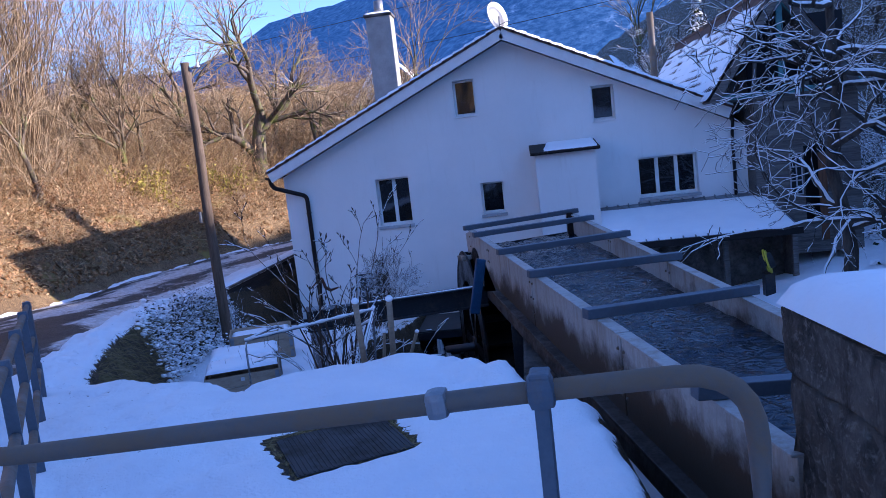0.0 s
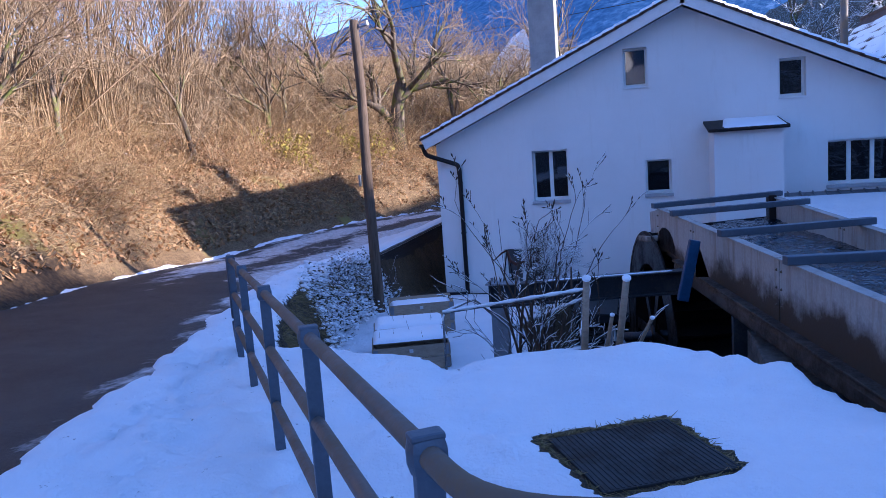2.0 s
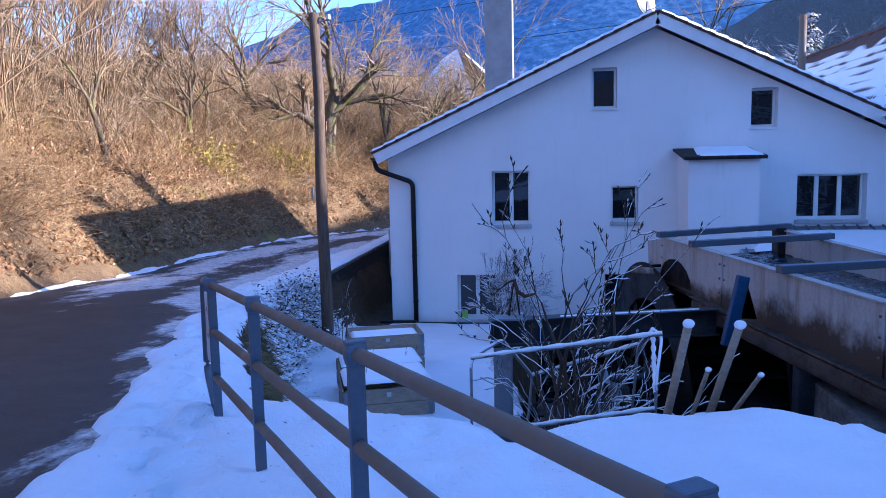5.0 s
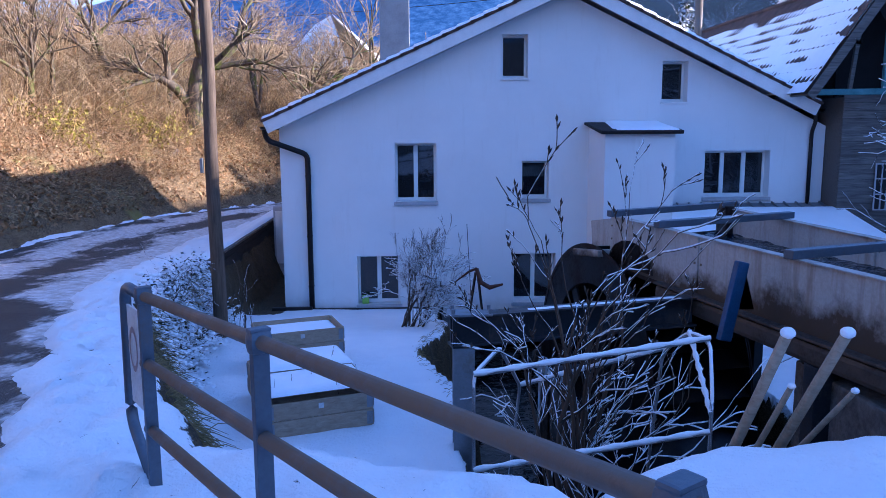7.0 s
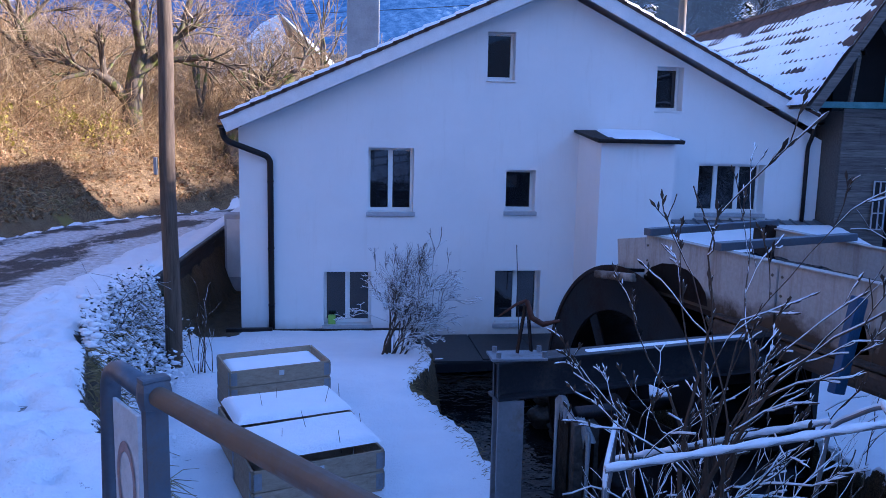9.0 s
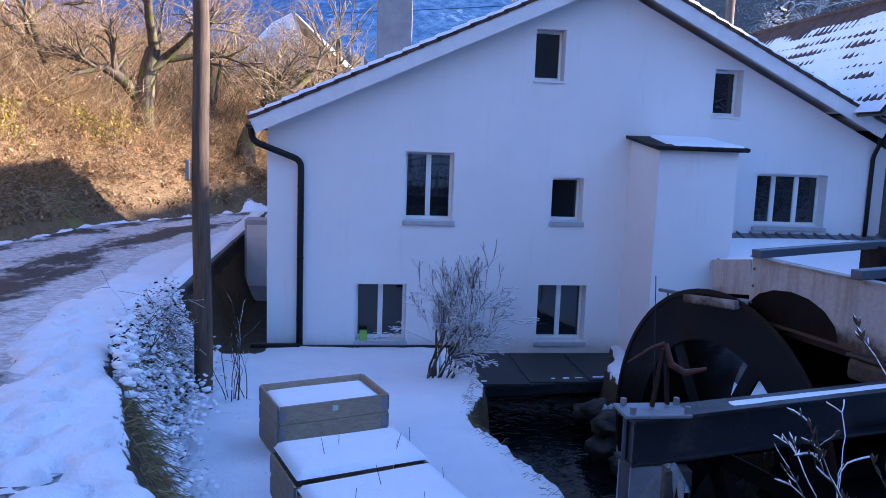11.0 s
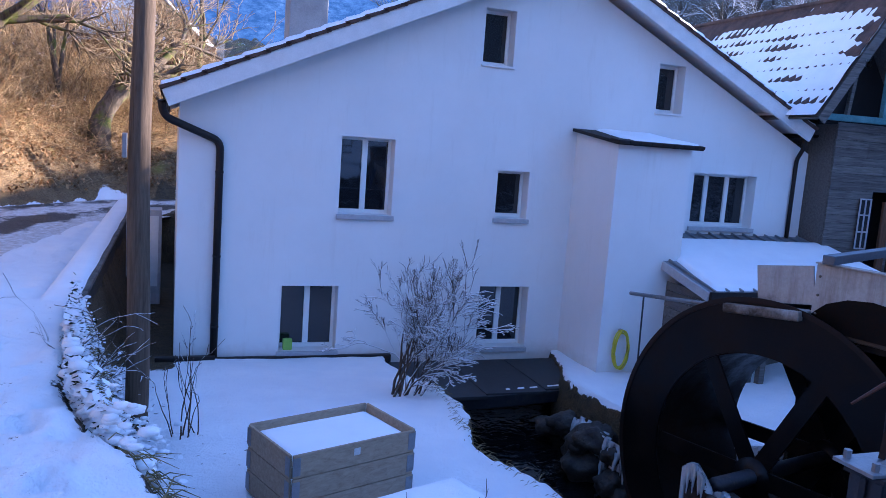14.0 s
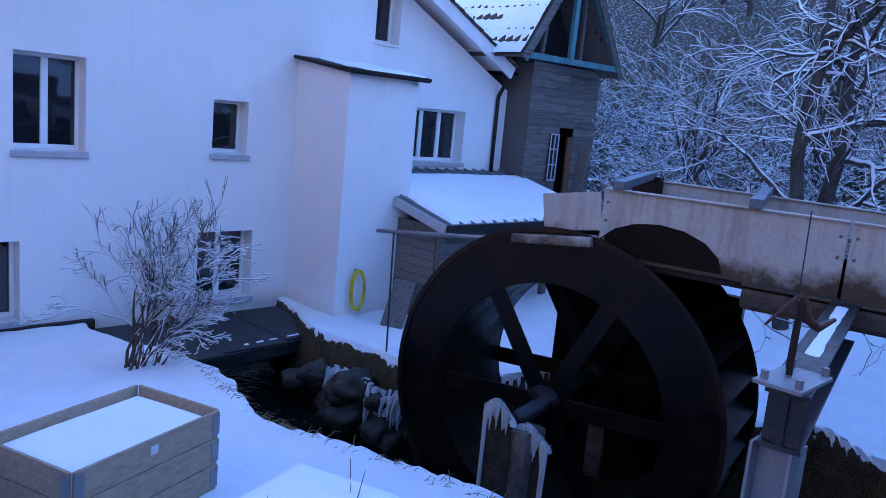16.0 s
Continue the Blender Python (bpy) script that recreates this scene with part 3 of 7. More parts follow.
def land(x, y):
    """Height of the ground, and how far it is bank, bare and patchy."""
    d, side = road_distance(x, y)
    n1, n2 = fbm(x * 0.8, y * 0.8, 4, 1), fbm(x * 4.0, y * 4.0, 3, 5)
    up = road_level(x, y) + 0.05 + 0.035 * n1 + 0.016 * n2
    tread = smooth(1.9, 1.3, np.abs(d - HALF - 1.6)) * (side <= 0) * (x < 2)
    up = up + tread * 0.085 * fbm(x * 3.6, y * 3.6, 4, 23) - 0.07 * tread * smooth(0.2, 0.5, fbm(x * 2.3, y * 1.9, 2, 27))
    edge = d + 0.18 * fbm(x * 1.6, y * 1.6, 4, 9) + 0.05 * n2 - HALF
    up = np.where(edge < 0.0, up, up + 0.03 * smooth(0, 0.3, edge))
    up = up - 0.18 * smooth(0.12, -0.22, edge)
    # the bank on the far side of the road
    e = np.where(side > 0, d - HALF - 0.15 + 0.25 * fbm(x * 0.5, y * 0.5, 3, 3), -1.0)
    rise = np.interp(e, [0, 0.25, 1.2, 2.4, 4.0, 8.0, 16.0, 34.0, 80.0, 200.0], [0, 0.2, 1.25, 2.35, 3.0, 4.3, 6.6, 10.5, 16.0, 22.0])
    rise = rise * (1 + 0.16 * fbm(x * 0.35, y * 0.35, 3, 21) * (e > 0)) + np.where(e > 0, (0.30 * fbm(x * 1.3, y * 1.3, 4, 2) + 0.10 * n2) * smooth(0, 1.2, e), 0)
    up = up + np.where(e > 0, rise, 0)
    bank = smooth(-0.25, 0.1, e)
    # garden, yard and stream
    low = np.interp(y, [6, 12, 15, 17, 18.4, 21.9, 30], [-1.95, -2.1, -2.2, -2.33, -2.53, -2.97, -3.05]) + 0.05 * n1 + 0.012 * n2
    yard = -2.95 + 0.05 * n1 + 0.012 * n2 + np.interp(x, [2, 5, 8, 12, 16], [0, 0.1, 0.7, 1.3, 2.3]) * np.interp(y, [19, 21], [1, 0.6])
    mid = smooth(-0.4, 0.6, x - stream_right(y))
    low = low * (1 - mid) + yard * mid
    left_edge = np.interp(y, [9, 13, 15.5, 17, 19], [-1.95, -2.1, -2.32, -2.3, -2.0]) - 0.12 * np.sin(y * 1.3) + 0.18 * fbm(x * 1.2, y * 1.2, 3, 11)
    sr = stream_right(y) + 0.25 * fbm(x * 1.1, y * 1.1, 3, 12)
    ch = np.minimum(x - left_edge, sr - x)
    chan = smooth(-0.05, 0.28, ch) * smooth(8.6, 9.2, y + 0.3 * n1) * smooth(24.0, 23.4, y)
    low = low * (1 - chan) - 4.1 * chan
    sd = poly_distance(x, y, LOW) + 0.10 * fbm(x * 1.5, y * 1.5, 4, 7)
    m = smooth(-0.10, 0.55, sd)
    z = up * (1 - m) + low * m
    for bx, by, br, bh in ((0.55, 7.25, 0.16, 0.10), (0.85, 6.95, 0.20, 0.12), (0.35, 7.5, 0.12, 0.08), (0.42, 6.8, 0.09, -0.09), (0.62, 6.6, 0.08, -0.08), (-0.15, 7.7, 0.35, 0.12), (-0.2, 6.1, 0.08, -0.06), (-1.1, 5.6, 0.10, -0.05), (-1.6, 6.4, 0.10, -0.05), (1.3, 5.6, 0.22, 0.08), (1.45, 4.9, 0.18, 0.07)):
        z = z + bh * np.exp(-((x - bx) ** 2 + (y - by) ** 2) / br ** 2)
    hd = poly_distance(x, y, HATCH) + 0.05 * fbm(x * 4, y * 4, 3, 31)
    hole = smooth(-0.07, 0.02, hd)
    z = z * (1 - hole) + (HATCH_Z - 0.012 + 0.012 * n2) * hole
    for fx, fy, u, v, dp in PRINTS:
        a, b = (x - fx) * u + (y - fy) * v, (x - fx) * v - (y - fy) * u
        q = (a / 0.15) ** 2 + (b / 0.062) ** 2
        z = z - dp * np.exp(-q * q) + 0.35 * dp * np.exp(-((np.sqrt(q) - 1.5) / 0.4) ** 2)
    # wooded hillside on the sunward side, and level country beyond
    z = z + np.interp(x, [13.0, 17.0, 25.0, 45.0, 70.0, 400.0], [0, 1.3, 6.0, 18.0, 19.0, 12.0])
    bare = np.clip(1.0 * smooth(0.42, 0.05, np.abs(sd - 0.20)) * (x < -3.6) * (y > 8.2) * (y < 17.5), 0, 1)
    bare = np.maximum(bare, smooth(-5.5, -5.75, x) * smooth(-7.0, -6.8, x) * smooth(20.4, 21.4, y) * 0.95)
    bare = np.maximum(bare, smooth(-0.05, 0.01, hd))
    patchy = np.maximum(smooth(1.5, 5.0, e), 3.0 * np.exp(-(((x + 22.7) / 1.3) ** 2 + ((y - 27.4) / 1.1) ** 2)))
    wood = smooth(10.5, 13.5, x + 1.5 * fbm(x * 0.4, y * 0.4, 3, 33))
    foot = smooth(1.5, 0.3, e) * (e > -0.5) * smooth(19.0, 12.0, y)
    bare = np.maximum(bare, 0.36 * tread * (y > 3) * (y < 19) * (x > -9))
    return z, bank * (x < 12), np.maximum(bare, 0.62 * wood), patchy, foot


def axis(lo, hi, step, far, grow=1.25):
    a = list(np.arange(lo, hi + 1e-6, step))
    s = step
    left, right = [], []
    v = lo
    while v > -far:
        s *= grow
        v -= s
        left.append(v)
    s, v = step, hi
    while v < far:
        s *= grow
        v += s
        right.append(v)
    return np.array(left[::-1] + a + right)


gx, gy = axis(-17.5, 9.0, 0.11, 3500, 1.18), axis(0.0, 31.0, 0.12, 3500, 1.18)
gx = np.concatenate([gx[gx < -8.8], np.arange(-8.8, 3.0, 0.066), gx[gx > 3.0]])
gy = np.concatenate([gy[gy < 0.6], np.arange(0.62, 17.5, 0.072), gy[gy > 17.55]])
GX, GY = np.meshgrid(gx, gy, indexing='ij')
GZ, gbank, gbare, gpatch, gfoot = land(GX, GY)
_i, _j = np.meshgrid(np.arange(len(gx) - 1), np.arange(len(gy) - 1), indexing='ij')
_a = (_i * len(gy) + _j).ravel()
ground = quads("ground", np.stack([GX, GY, GZ], -1).reshape(-1, 3), np.stack([_a, _a + len(gy), _a + len(gy) + 1, _a + 1], -1), M_GROUND)
for _n, _v in (("bank", gbank), ("bare", gbare), ("patchy", gpatch), ("foot", gfoot)):
    ground.data.attributes.new(_n, 'FLOAT', 'POINT').data.foreach_set("value", np.ascontiguousarray(_v, dtype=np.float32).ravel())
tagged(ground, "snow-covered ground with a brown leafy roadside bank", "ground", kind="structure")


def height(x, y):
    return float(land(np.array([float(x)]), np.array([float(y)]))[0][0])


def heights(x, y):
    return land(np.asarray(x, float), np.asarray(y, float))[0]


def build_road():
    """The lane, as a strip along its middle line, just under the snow beside it."""
    pts = []
    for a, b in zip(ROAD[:-1], ROAD[1:]):
        n = max(2, int(np.linalg.norm(b - a) / 0.4))
        for i in range(n):
            pts.append(a + (b - a) * i / n)
    P = np.array(pts)
    for _ in range(12):
        P[1:-1] = (P[:-2] + 2 * P[1:-1] + P[2:]) / 4
    D = np.gradient(P, axis=0)
    D /= np.linalg.norm(D, axis=1, keepdims=True)
    N = np.stack([-D[:, 1], D[:, 0]], -1)
    w = np.linspace(-HALF - 0.5, HALF + 0.5, 15)
    G = P[:, None, :] + N[:, None, :] * w[None, :, None]
    Z = road_level(G[..., 0], G[..., 1]) + 0.02 - 0.02 * (w / HALF)[None, :] ** 2 + 0.012 * fbm(G[..., 0] * 1.1, G[..., 1] * 1.1, 3, 40)
    n, m = G.shape[:2]
    i, j = np.meshgrid(np.arange(n - 1), np.arange(m - 1), indexing='ij')
    a = (i * m + j).ravel()
    ob = quads("road", np.dstack([G, Z]).reshape(-1, 3), np.stack([a, a + m, a + m + 1, a + 1], -1), M_ROAD)
    s = smooth(11.0, 18.0, G[..., 1]) * (0.75 + 0.3 * np.sin(w * 2.6)[None, :])
    s = s + 0.75 * smooth(-HALF + 0.75, -HALF - 0.05, w)[None, :] * smooth(-2.0, 8.0, G[..., 1])
    ob.data.attributes.new("slush", 'FLOAT', 'POINT').data.foreach_set("value", np.ascontiguousarray(s, dtype=np.float32).ravel())
    tagged(ob, "narrow asphalt lane, wet, with slush and trodden snow", "road", kind="structure")


build_road()


def build_stream():
    bm = bmesh.new()
    n = 40
    for i in range(n + 1):
        y = 8.2 + (23.6 - 8.2) * i / n
        bm.verts.new((-2.9, y, -3.72))
        bm.verts.new((3.2, y, -3.72))
    bm.verts.ensure_lookup_table()
    for i in range(n):
        bm.faces.new([bm.verts[2 * i], bm.verts[2 * i + 1], bm.verts[2 * i + 3], bm.verts[2 * i + 2]])
    tagged(part("water", bm, M_STREAM), "dark mill stream in a deep channel", "stream", kind="structure")


build_stream()


def build_mountains():
    """Wooded mountains round the valley, far off."""
    n, m = 200, 26
    az = np.linspace(-math.pi, math.pi, n)
    V = []
    for k in range(m):
        f = k / (m - 1)
        r = 700 + 1500 * f
        side = smooth(-0.45, 0.10, az) * smooth(1.15, 0.75, az)
        top = 330 + 380 * side + 70 * np.sin(az * 5 + 1) + 40 * np.sin(az * 11) + 22 * np.sin(az * 23 + 2)
        z = -10 + top * f ** 0.85 + 18 * f * np.sin(az * 37 + k) * (k > 2)
        V.append(np.stack([np.sin(az) * r, np.cos(az) * r, z], -1))
    V = np.array(V).reshape(-1, 3)
    i, j = np.meshgrid(np.arange(m - 1), np.arange(n - 1), indexing='ij')
    a = (i * n + j).ravel()
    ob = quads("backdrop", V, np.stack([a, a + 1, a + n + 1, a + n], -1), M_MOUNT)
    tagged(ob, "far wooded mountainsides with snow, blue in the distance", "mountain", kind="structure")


build_mountains()

# ---- the mill house ----
WY, WZ0, X0, X1, YB = 21.93, -3.4, -5.66, 7.22, 32.8
RX, RZ, SL, SR = 0.97, 4.30, 0.455, 0.482  # ridge of the roof's underside, and its two slopes


def wall_top(x):
    return RZ - (SL * (RX - x) if x < RX else SR * (x - RX))


# openings in the gable wall: name, x0, x1, z0, z1, sashes
OPENINGS = [
    ("attic_window_small", -0.51, 0.09, 2.43, 3.42, 1),
    ("attic_window", 3.24, 3.85, 1.88, 2.82, 1),
    ("window_upper", -3.0, -2.04, -0.40, 0.955, 2),
    ("window_stair", -0.03, 0.62, -0.36, 0.53, 1),
    ("window_wide", 4.34, 5.92, -0.36, 0.74, 3),
    ("window_lower", -3.93, -2.92, -2.86, -1.69, 2),
    ("window_lower_two", -0.21, 0.81, -2.86, -1.67, 2),
]


def build_gable():
    """The gable wall: strips of wall between the openings, with thickness."""
    xs = sorted({X0, X1, RX, *[o[1] for o in OPENINGS], *[o[2] for o in OPENINGS]})
    bm = bmesh.new()
    for a, b in zip(xs, xs[1:]):
        cuts = sorted([(o[3], o[4]) for o in OPENINGS if o[1] <= a + 1e-6 and o[2] >= b - 1e-6])
        z = WZ0
        spans = []
        for lo, hi in cuts:
            spans.append((z, lo))
            z = hi
        spans.append((z, None))
        for lo, hi in spans:
            ta, tb = (hi, hi) if hi is not None else (wall_top(a) + 0.02, wall_top(b) + 0.02)
            f = [bm.verts.new(p) for p in ((a, WY, lo), (b, WY, lo), (b, WY, tb), (a, WY, ta))]
            r = [bm.verts.new(p) for p in ((a, WY + 0.4, lo), (b, WY + 0.4, lo), (b, WY + 0.4, tb), (a, WY + 0.4, ta))]
            for q in ((f[0], f[1], f[2], f[3]), (r[3], r[2], r[1], r[0]), (f[1], f[0], r[0], r[1]), (f[2], f[1], r[1], r[2]), (f[3], f[2], r[2], r[3]), (f[0], f[3], r[3], r[0])):
                bm.faces.new(q)
    bmesh.ops.remove_doubles(bm, verts=bm.verts, dist=1e-4)
    seen = {}
    for f in list(bm.faces):
        key = tuple(sorted(v.index for v in f.verts))
        c = tuple(round(v, 3) for v in f.calc_center_median())
        seen.setdefault(c, []).append(f)
    dead = [f for fs in seen.values() if len(fs) > 1 for f in fs]
    bmesh.ops.delete(bm, geom=dead, context='FACES_ONLY')
    return bm


house = empty("mill_house", (0.6, 28.0, -3.0), "white plastered mill house with a snowy tiled gable roof", "house")
part("wall", build_gable(), M_PLASTER, house)
bm = bmesh.new()
slab(bm, (X0, WY + 0.404, WZ0), (X0 + 0.4, YB, wall_top(X0) - 0.02))
part("side_wall", bm, M_PLASTER, house)
bm = bmesh.new()
slab(bm, (X1 - 0.4, WY + 0.404, WZ0), (X1, YB, wall_top(X1) - 0.02))
part("side_wall", bm, M_PLASTER, house)
bm = bmesh.new()
f = [bm.verts.new(p) for p in ((X0, YB, WZ0), (X1, YB, WZ0), (X1, YB, wall_top(X1)), (RX, YB, wall_top(RX)), (X0, YB, wall_top(X0)))]
bm.faces.new(f)
bmesh.ops.solidify(bm, geom=bm.faces[:], thickness=0.3)
part("back_wall", bm, M_PLASTER, house)
# an added near-black sheet stands for the dark room behind the windows
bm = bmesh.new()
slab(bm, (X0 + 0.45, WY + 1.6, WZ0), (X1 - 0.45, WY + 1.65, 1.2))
part("dark_room_sheet", bm, M_DARK, house)


def build_window(name, x0, x1, z0, z1, sashes):
    """A casement window set back in its opening, with frame, panes and sill."""
    y = WY + 0.27
    # near-black backing close behind the panes, for the unlit room
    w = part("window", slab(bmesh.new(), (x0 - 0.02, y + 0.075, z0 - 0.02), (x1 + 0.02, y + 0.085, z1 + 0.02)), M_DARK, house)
    bm = bmesh.new()
    t = 0.055
    narrow = sashes == 1
    slab(bm, (x0, y, z0), (x0 + t, y + 0.07, z1), 0.008)
    slab(bm, (x1 - t, y, z0), (x1, y + 0.07, z1), 0.008)
    slab(bm, (x0 + t + 0.001, y + 0.002, z1 - t), (x1 - t - 0.001, y + 0.068, z1), 0.008)
    slab(bm, (x0 + t + 0.001, y + 0.002, z0), (x1 - t - 0.001, y + 0.068, z0 + t + 0.02), 0.008)
    for i in range(1, sashes):
        c = x0 + (x1 - x0) * i / sashes
        slab(bm, (c - 0.05, y - 0.004, z0 + t + 0.021), (c + 0.05, y + 0.066, z1 - t - 0.001), 0.01)
    part("window_frame", bm, M_FRAME, w)
    for i in range(sashes):
        a = x0 + (x1 - x0) * i / sashes + 0.045
        b = x0 + (x1 - x0) * (i + 1) / sashes - 0.045
        part("pane", slab(bmesh.new(), (a, y + 0.035, z0 + 0.06), (b, y + 0.045, z1 - 0.045)), M_GLASS, w)
    if z0 < 1.0:
        part("window_sill", slab(bmesh.new(), (x0 - 0.04, WY - 0.06, z0 - 0.09), (x1 + 0.04, y + 0.0, z0 - 0.002), 0.012), M_SILL, w)
    else:
        part("window_sill", slab(bmesh.new(), (x0 - 0.03, WY - 0.04, z0 - 0.045), (x1 + 0.03, y + 0.0, z0 - 0.002), 0.01), M_TRIM, w)
    return w


for o in OPENINGS:
    build_window(*o)
# a pale curtain and lamp seen behind the attic pane
tagged(part("flower_pot", slab(bmesh.new(), (-3.84, WY + 0.05, -2.858), (-3.68, WY + 0.17, -2.66), 0.02), M_GREEN), "small green plastic tub on a window sill", "pot")


def roof_z(x):
    return wall_top(x) + 0.20


Y_OVER = 21.38


def roof_side(xa, za, xb, zb, name):
    """One slope: boards, rows of tiles seen at the verge, and the snow on them."""
    y0, y1 = Y_OVER, YB + 0.4
    n = Vector((-(zb - za), 0, xb - xa)).normalized()
    if n.z < 0:
        n = -n
    bm = bmesh.new()
    for a, b, lo, hi, yy0 in ((0, 1, 0.0, 0.06, y0 + 0.06),):
        pts = [(xa, za), (xb, zb)]
        v = [bm.verts.new((p[0] + n.x * h, yy, p[1] + n.z * h)) for yy in (yy0, y1) for h in (lo, hi) for p in pts]
        for q in ((0, 1, 3, 2), (4, 6, 7, 5), (0, 4, 5, 1), (2, 3, 7, 6), (0, 2, 6, 4), (1, 5, 7, 3)):
            bm.faces.new([v[i] for i in q])
    slope = part("roof", bm, M_TRIM, house)
    # verge board along the gable
    bm = bmesh.new()
    d = Vector((xb - xa, 0, zb - za))
    bar(bm, (xa - n.x * 0.055, y0 + 0.03, za - n.z * 0.055), (xb - n.x * 0.055, y0 + 0.03, zb - n.z * 0.055), 0.06, 0.27, 0.012, up=tuple(n))
    part("verge_board", bm, M_TRIM, house, "white verge board with flaking paint")
    # tiles in rows, each course lapping the next
    L = d.length
    count = int(L / 0.33)
    bm = bmesh.new()
    u = d.normalized()
    for i in range(count):
        p = Vector((xa, 0, za)) + u * (i * L / count - 0.02)
        q = Vector((xa, 0, za)) + u * ((i + 1) * L / count + 0.05)
        lift0, lift1 = 0.095, 0.068
        vs = []
        for yy in (y0 - 0.03, y1):
            for pt, l in ((p, lift0), (q, lift1)):
                for h in (0.0, 0.055):
                    vs.append(bm.verts.new((pt.x + n.x * (l + h), yy, pt.z + n.z * (l + h))))
        for f in ((0, 2, 3, 1), (4, 5, 7, 6), (0, 1, 5, 4), (2, 6, 7, 3), (1, 3, 7, 5), (0, 4, 6, 2)):
            bm.faces.new([vs[k] for k in f])
    part("roof_tiles", bm, M_TILE, house, "brown lapped roof tiles under snow")
    # the snow, thicker up the slope and scalloped at the verge
    nu, nv = 160, 26
    U, W = np.meshgrid(np.linspace(0, 1, nu), np.linspace(0, 1, nv) ** 1.6, indexing='ij')
    saw = (U * count) % 1.0
    Yv = y0 - 0.035 + (y1 - y0 - 0.02) * W + 0.045 * (1 - W) * (fbm(U * 37, U * 0 + za, 3, 50) + 0.3)
    th = (0.215 - 0.03 * saw + 0.02 * fbm(U * 20, Yv * 1.2, 3, 51)) 
    th = np.where((U < 0.004) | (U > 0.996), 0.08, th)
    th = np.where(W == 0, 0.135, th)
    X = xa + (xb - xa) * U + n.x * th
    Z = za + (zb - za) * U + n.z * th
    i, j = np.meshgrid(np.arange(nu - 1), np.arange(nv - 1), indexing='ij')
    a = (i * nv + j).ravel()
    quads("roof_snow", np.stack([X, Yv, Z], -1).reshape(-1, 3), np.stack([a, a + nv, a + nv + 1, a + 1], -1), M_SNOW, house, "thin melting snow on the tiles")


XE0, XE1 = -5.9, 6.75
roof_side(XE0, roof_z(XE0), RX, roof_z(RX), "left")
roof_side(XE1, roof_z(XE1), RX, roof_z(RX), "right")


def gutter(x, z, side):
    bm = bmesh.new()
    n = 8
    prof = [(math.cos(math.pi * (1 + i / n)) * 0.075, math.sin(math.pi * (1 + i / n)) * 0.075) for i in range(n + 1)]
    rows = []
    for yy in (Y_OVER - 0.02, YB):
        rows.append([bm.verts.new((x + a, yy, z + b)) for a, b in prof])
    for i in range(n):
        bm.faces.new([rows[0][i], rows[0][i + 1], rows[1][i + 1], rows[1][i]])
    bmesh.ops.solidify(bm, geom=bm.faces[:], thickness=0.008)
    g = part("gutter", bm, M_COPPER, house, "brown half-round gutter")
    return g


gutter(XE0 - 0.03, roof_z(XE0) - 0.02, -1)
gutter(XE1 + 0.05, roof_z(XE1) - 0.02, 1)
ge = roof_z(XE0) - 0.1
pipe("downpipe", bend([(XE0 - 0.03, 21.55, ge + 0.02), (XE0 + 0.0, 21.60, ge - 0.22), (-5.02, WY - 0.07, ge - 0.56), (-5.02, WY - 0.07, ge - 1.0), (-5.02, WY - 0.07, -2.98)], 0.14), 0.062, M_COPPER, house, "brown metal downpipe")
ge = roof_z(XE1) - 0.1
pipe("downpipe", bend([(XE1 + 0.03, 21.6, ge + 0.02), (XE1 + 0.1, 21.7, ge - 0.2), (6.86, WY - 0.06, ge - 0.45), (6.86, WY - 0.06, ge - 0.8), (6.86, WY - 0.06, -0.6)], 0.1), 0.045, M_COPPER, house)
for z in (0.2, -1.2, -2.4):
    part("pipe_clip", slab(bmesh.new(), (-5.085, WY - 0.13, z), (-4.955, WY + 0.01, z + 0.035), 0.006), M_COPPER, house)
# drainage plinth along the foot of the wall
bm = bmesh.new()
slab(bm, (-5.72, WY - 0.12, -3.3), (-1.9, WY - 0.002, -2.93), 0.02)
slab(bm, (-5.95, WY - 0.25, -3.3), (-5.0, WY - 0.125, -2.86), 0.02)
part("plinth", bm, M_COPPER, house, "dark waterproof strip at the wall's foot")

# chimney-like projection on the gable
bm = bmesh.new()
slab(bm, (1.55, 20.42, -3.4), (3.08, WY - 0.002, 1.16), 0.0)
for v in bm.verts:
    if v.co.z > 0:
        v.co.z = 1.17 + (v.co.y - 20.42) * 0.13
part("wall_projection", bm, M_PLASTER, house, "white plastered projection running up the wall")
bm = bmesh.new()
PT = Matrix.Rotation(math.atan(0.13), 4, 'X')
slab(bm, (1.42, 20.24, 1.255), (3.2, WY - 0.03, 1.315), 0.01, PT)
for i in range(8):
    slab(bm, (1.42 + i * 0.223, 20.21, 1.19), (1.635 + i * 0.223, 20.52, 1.245), 0.012, PT)
part("projection_roof", bm, M_STAIN, house, "small dark roof with snow on it")
snow_cap("roof_snow", [(1.72, 20.25), (3.17, 20.25), (3.17, WY - 0.05), (1.9, WY - 0.05)], lambda x, y: 1.215 + (y - 20.25) * 0.13, 0.055, house, 4)

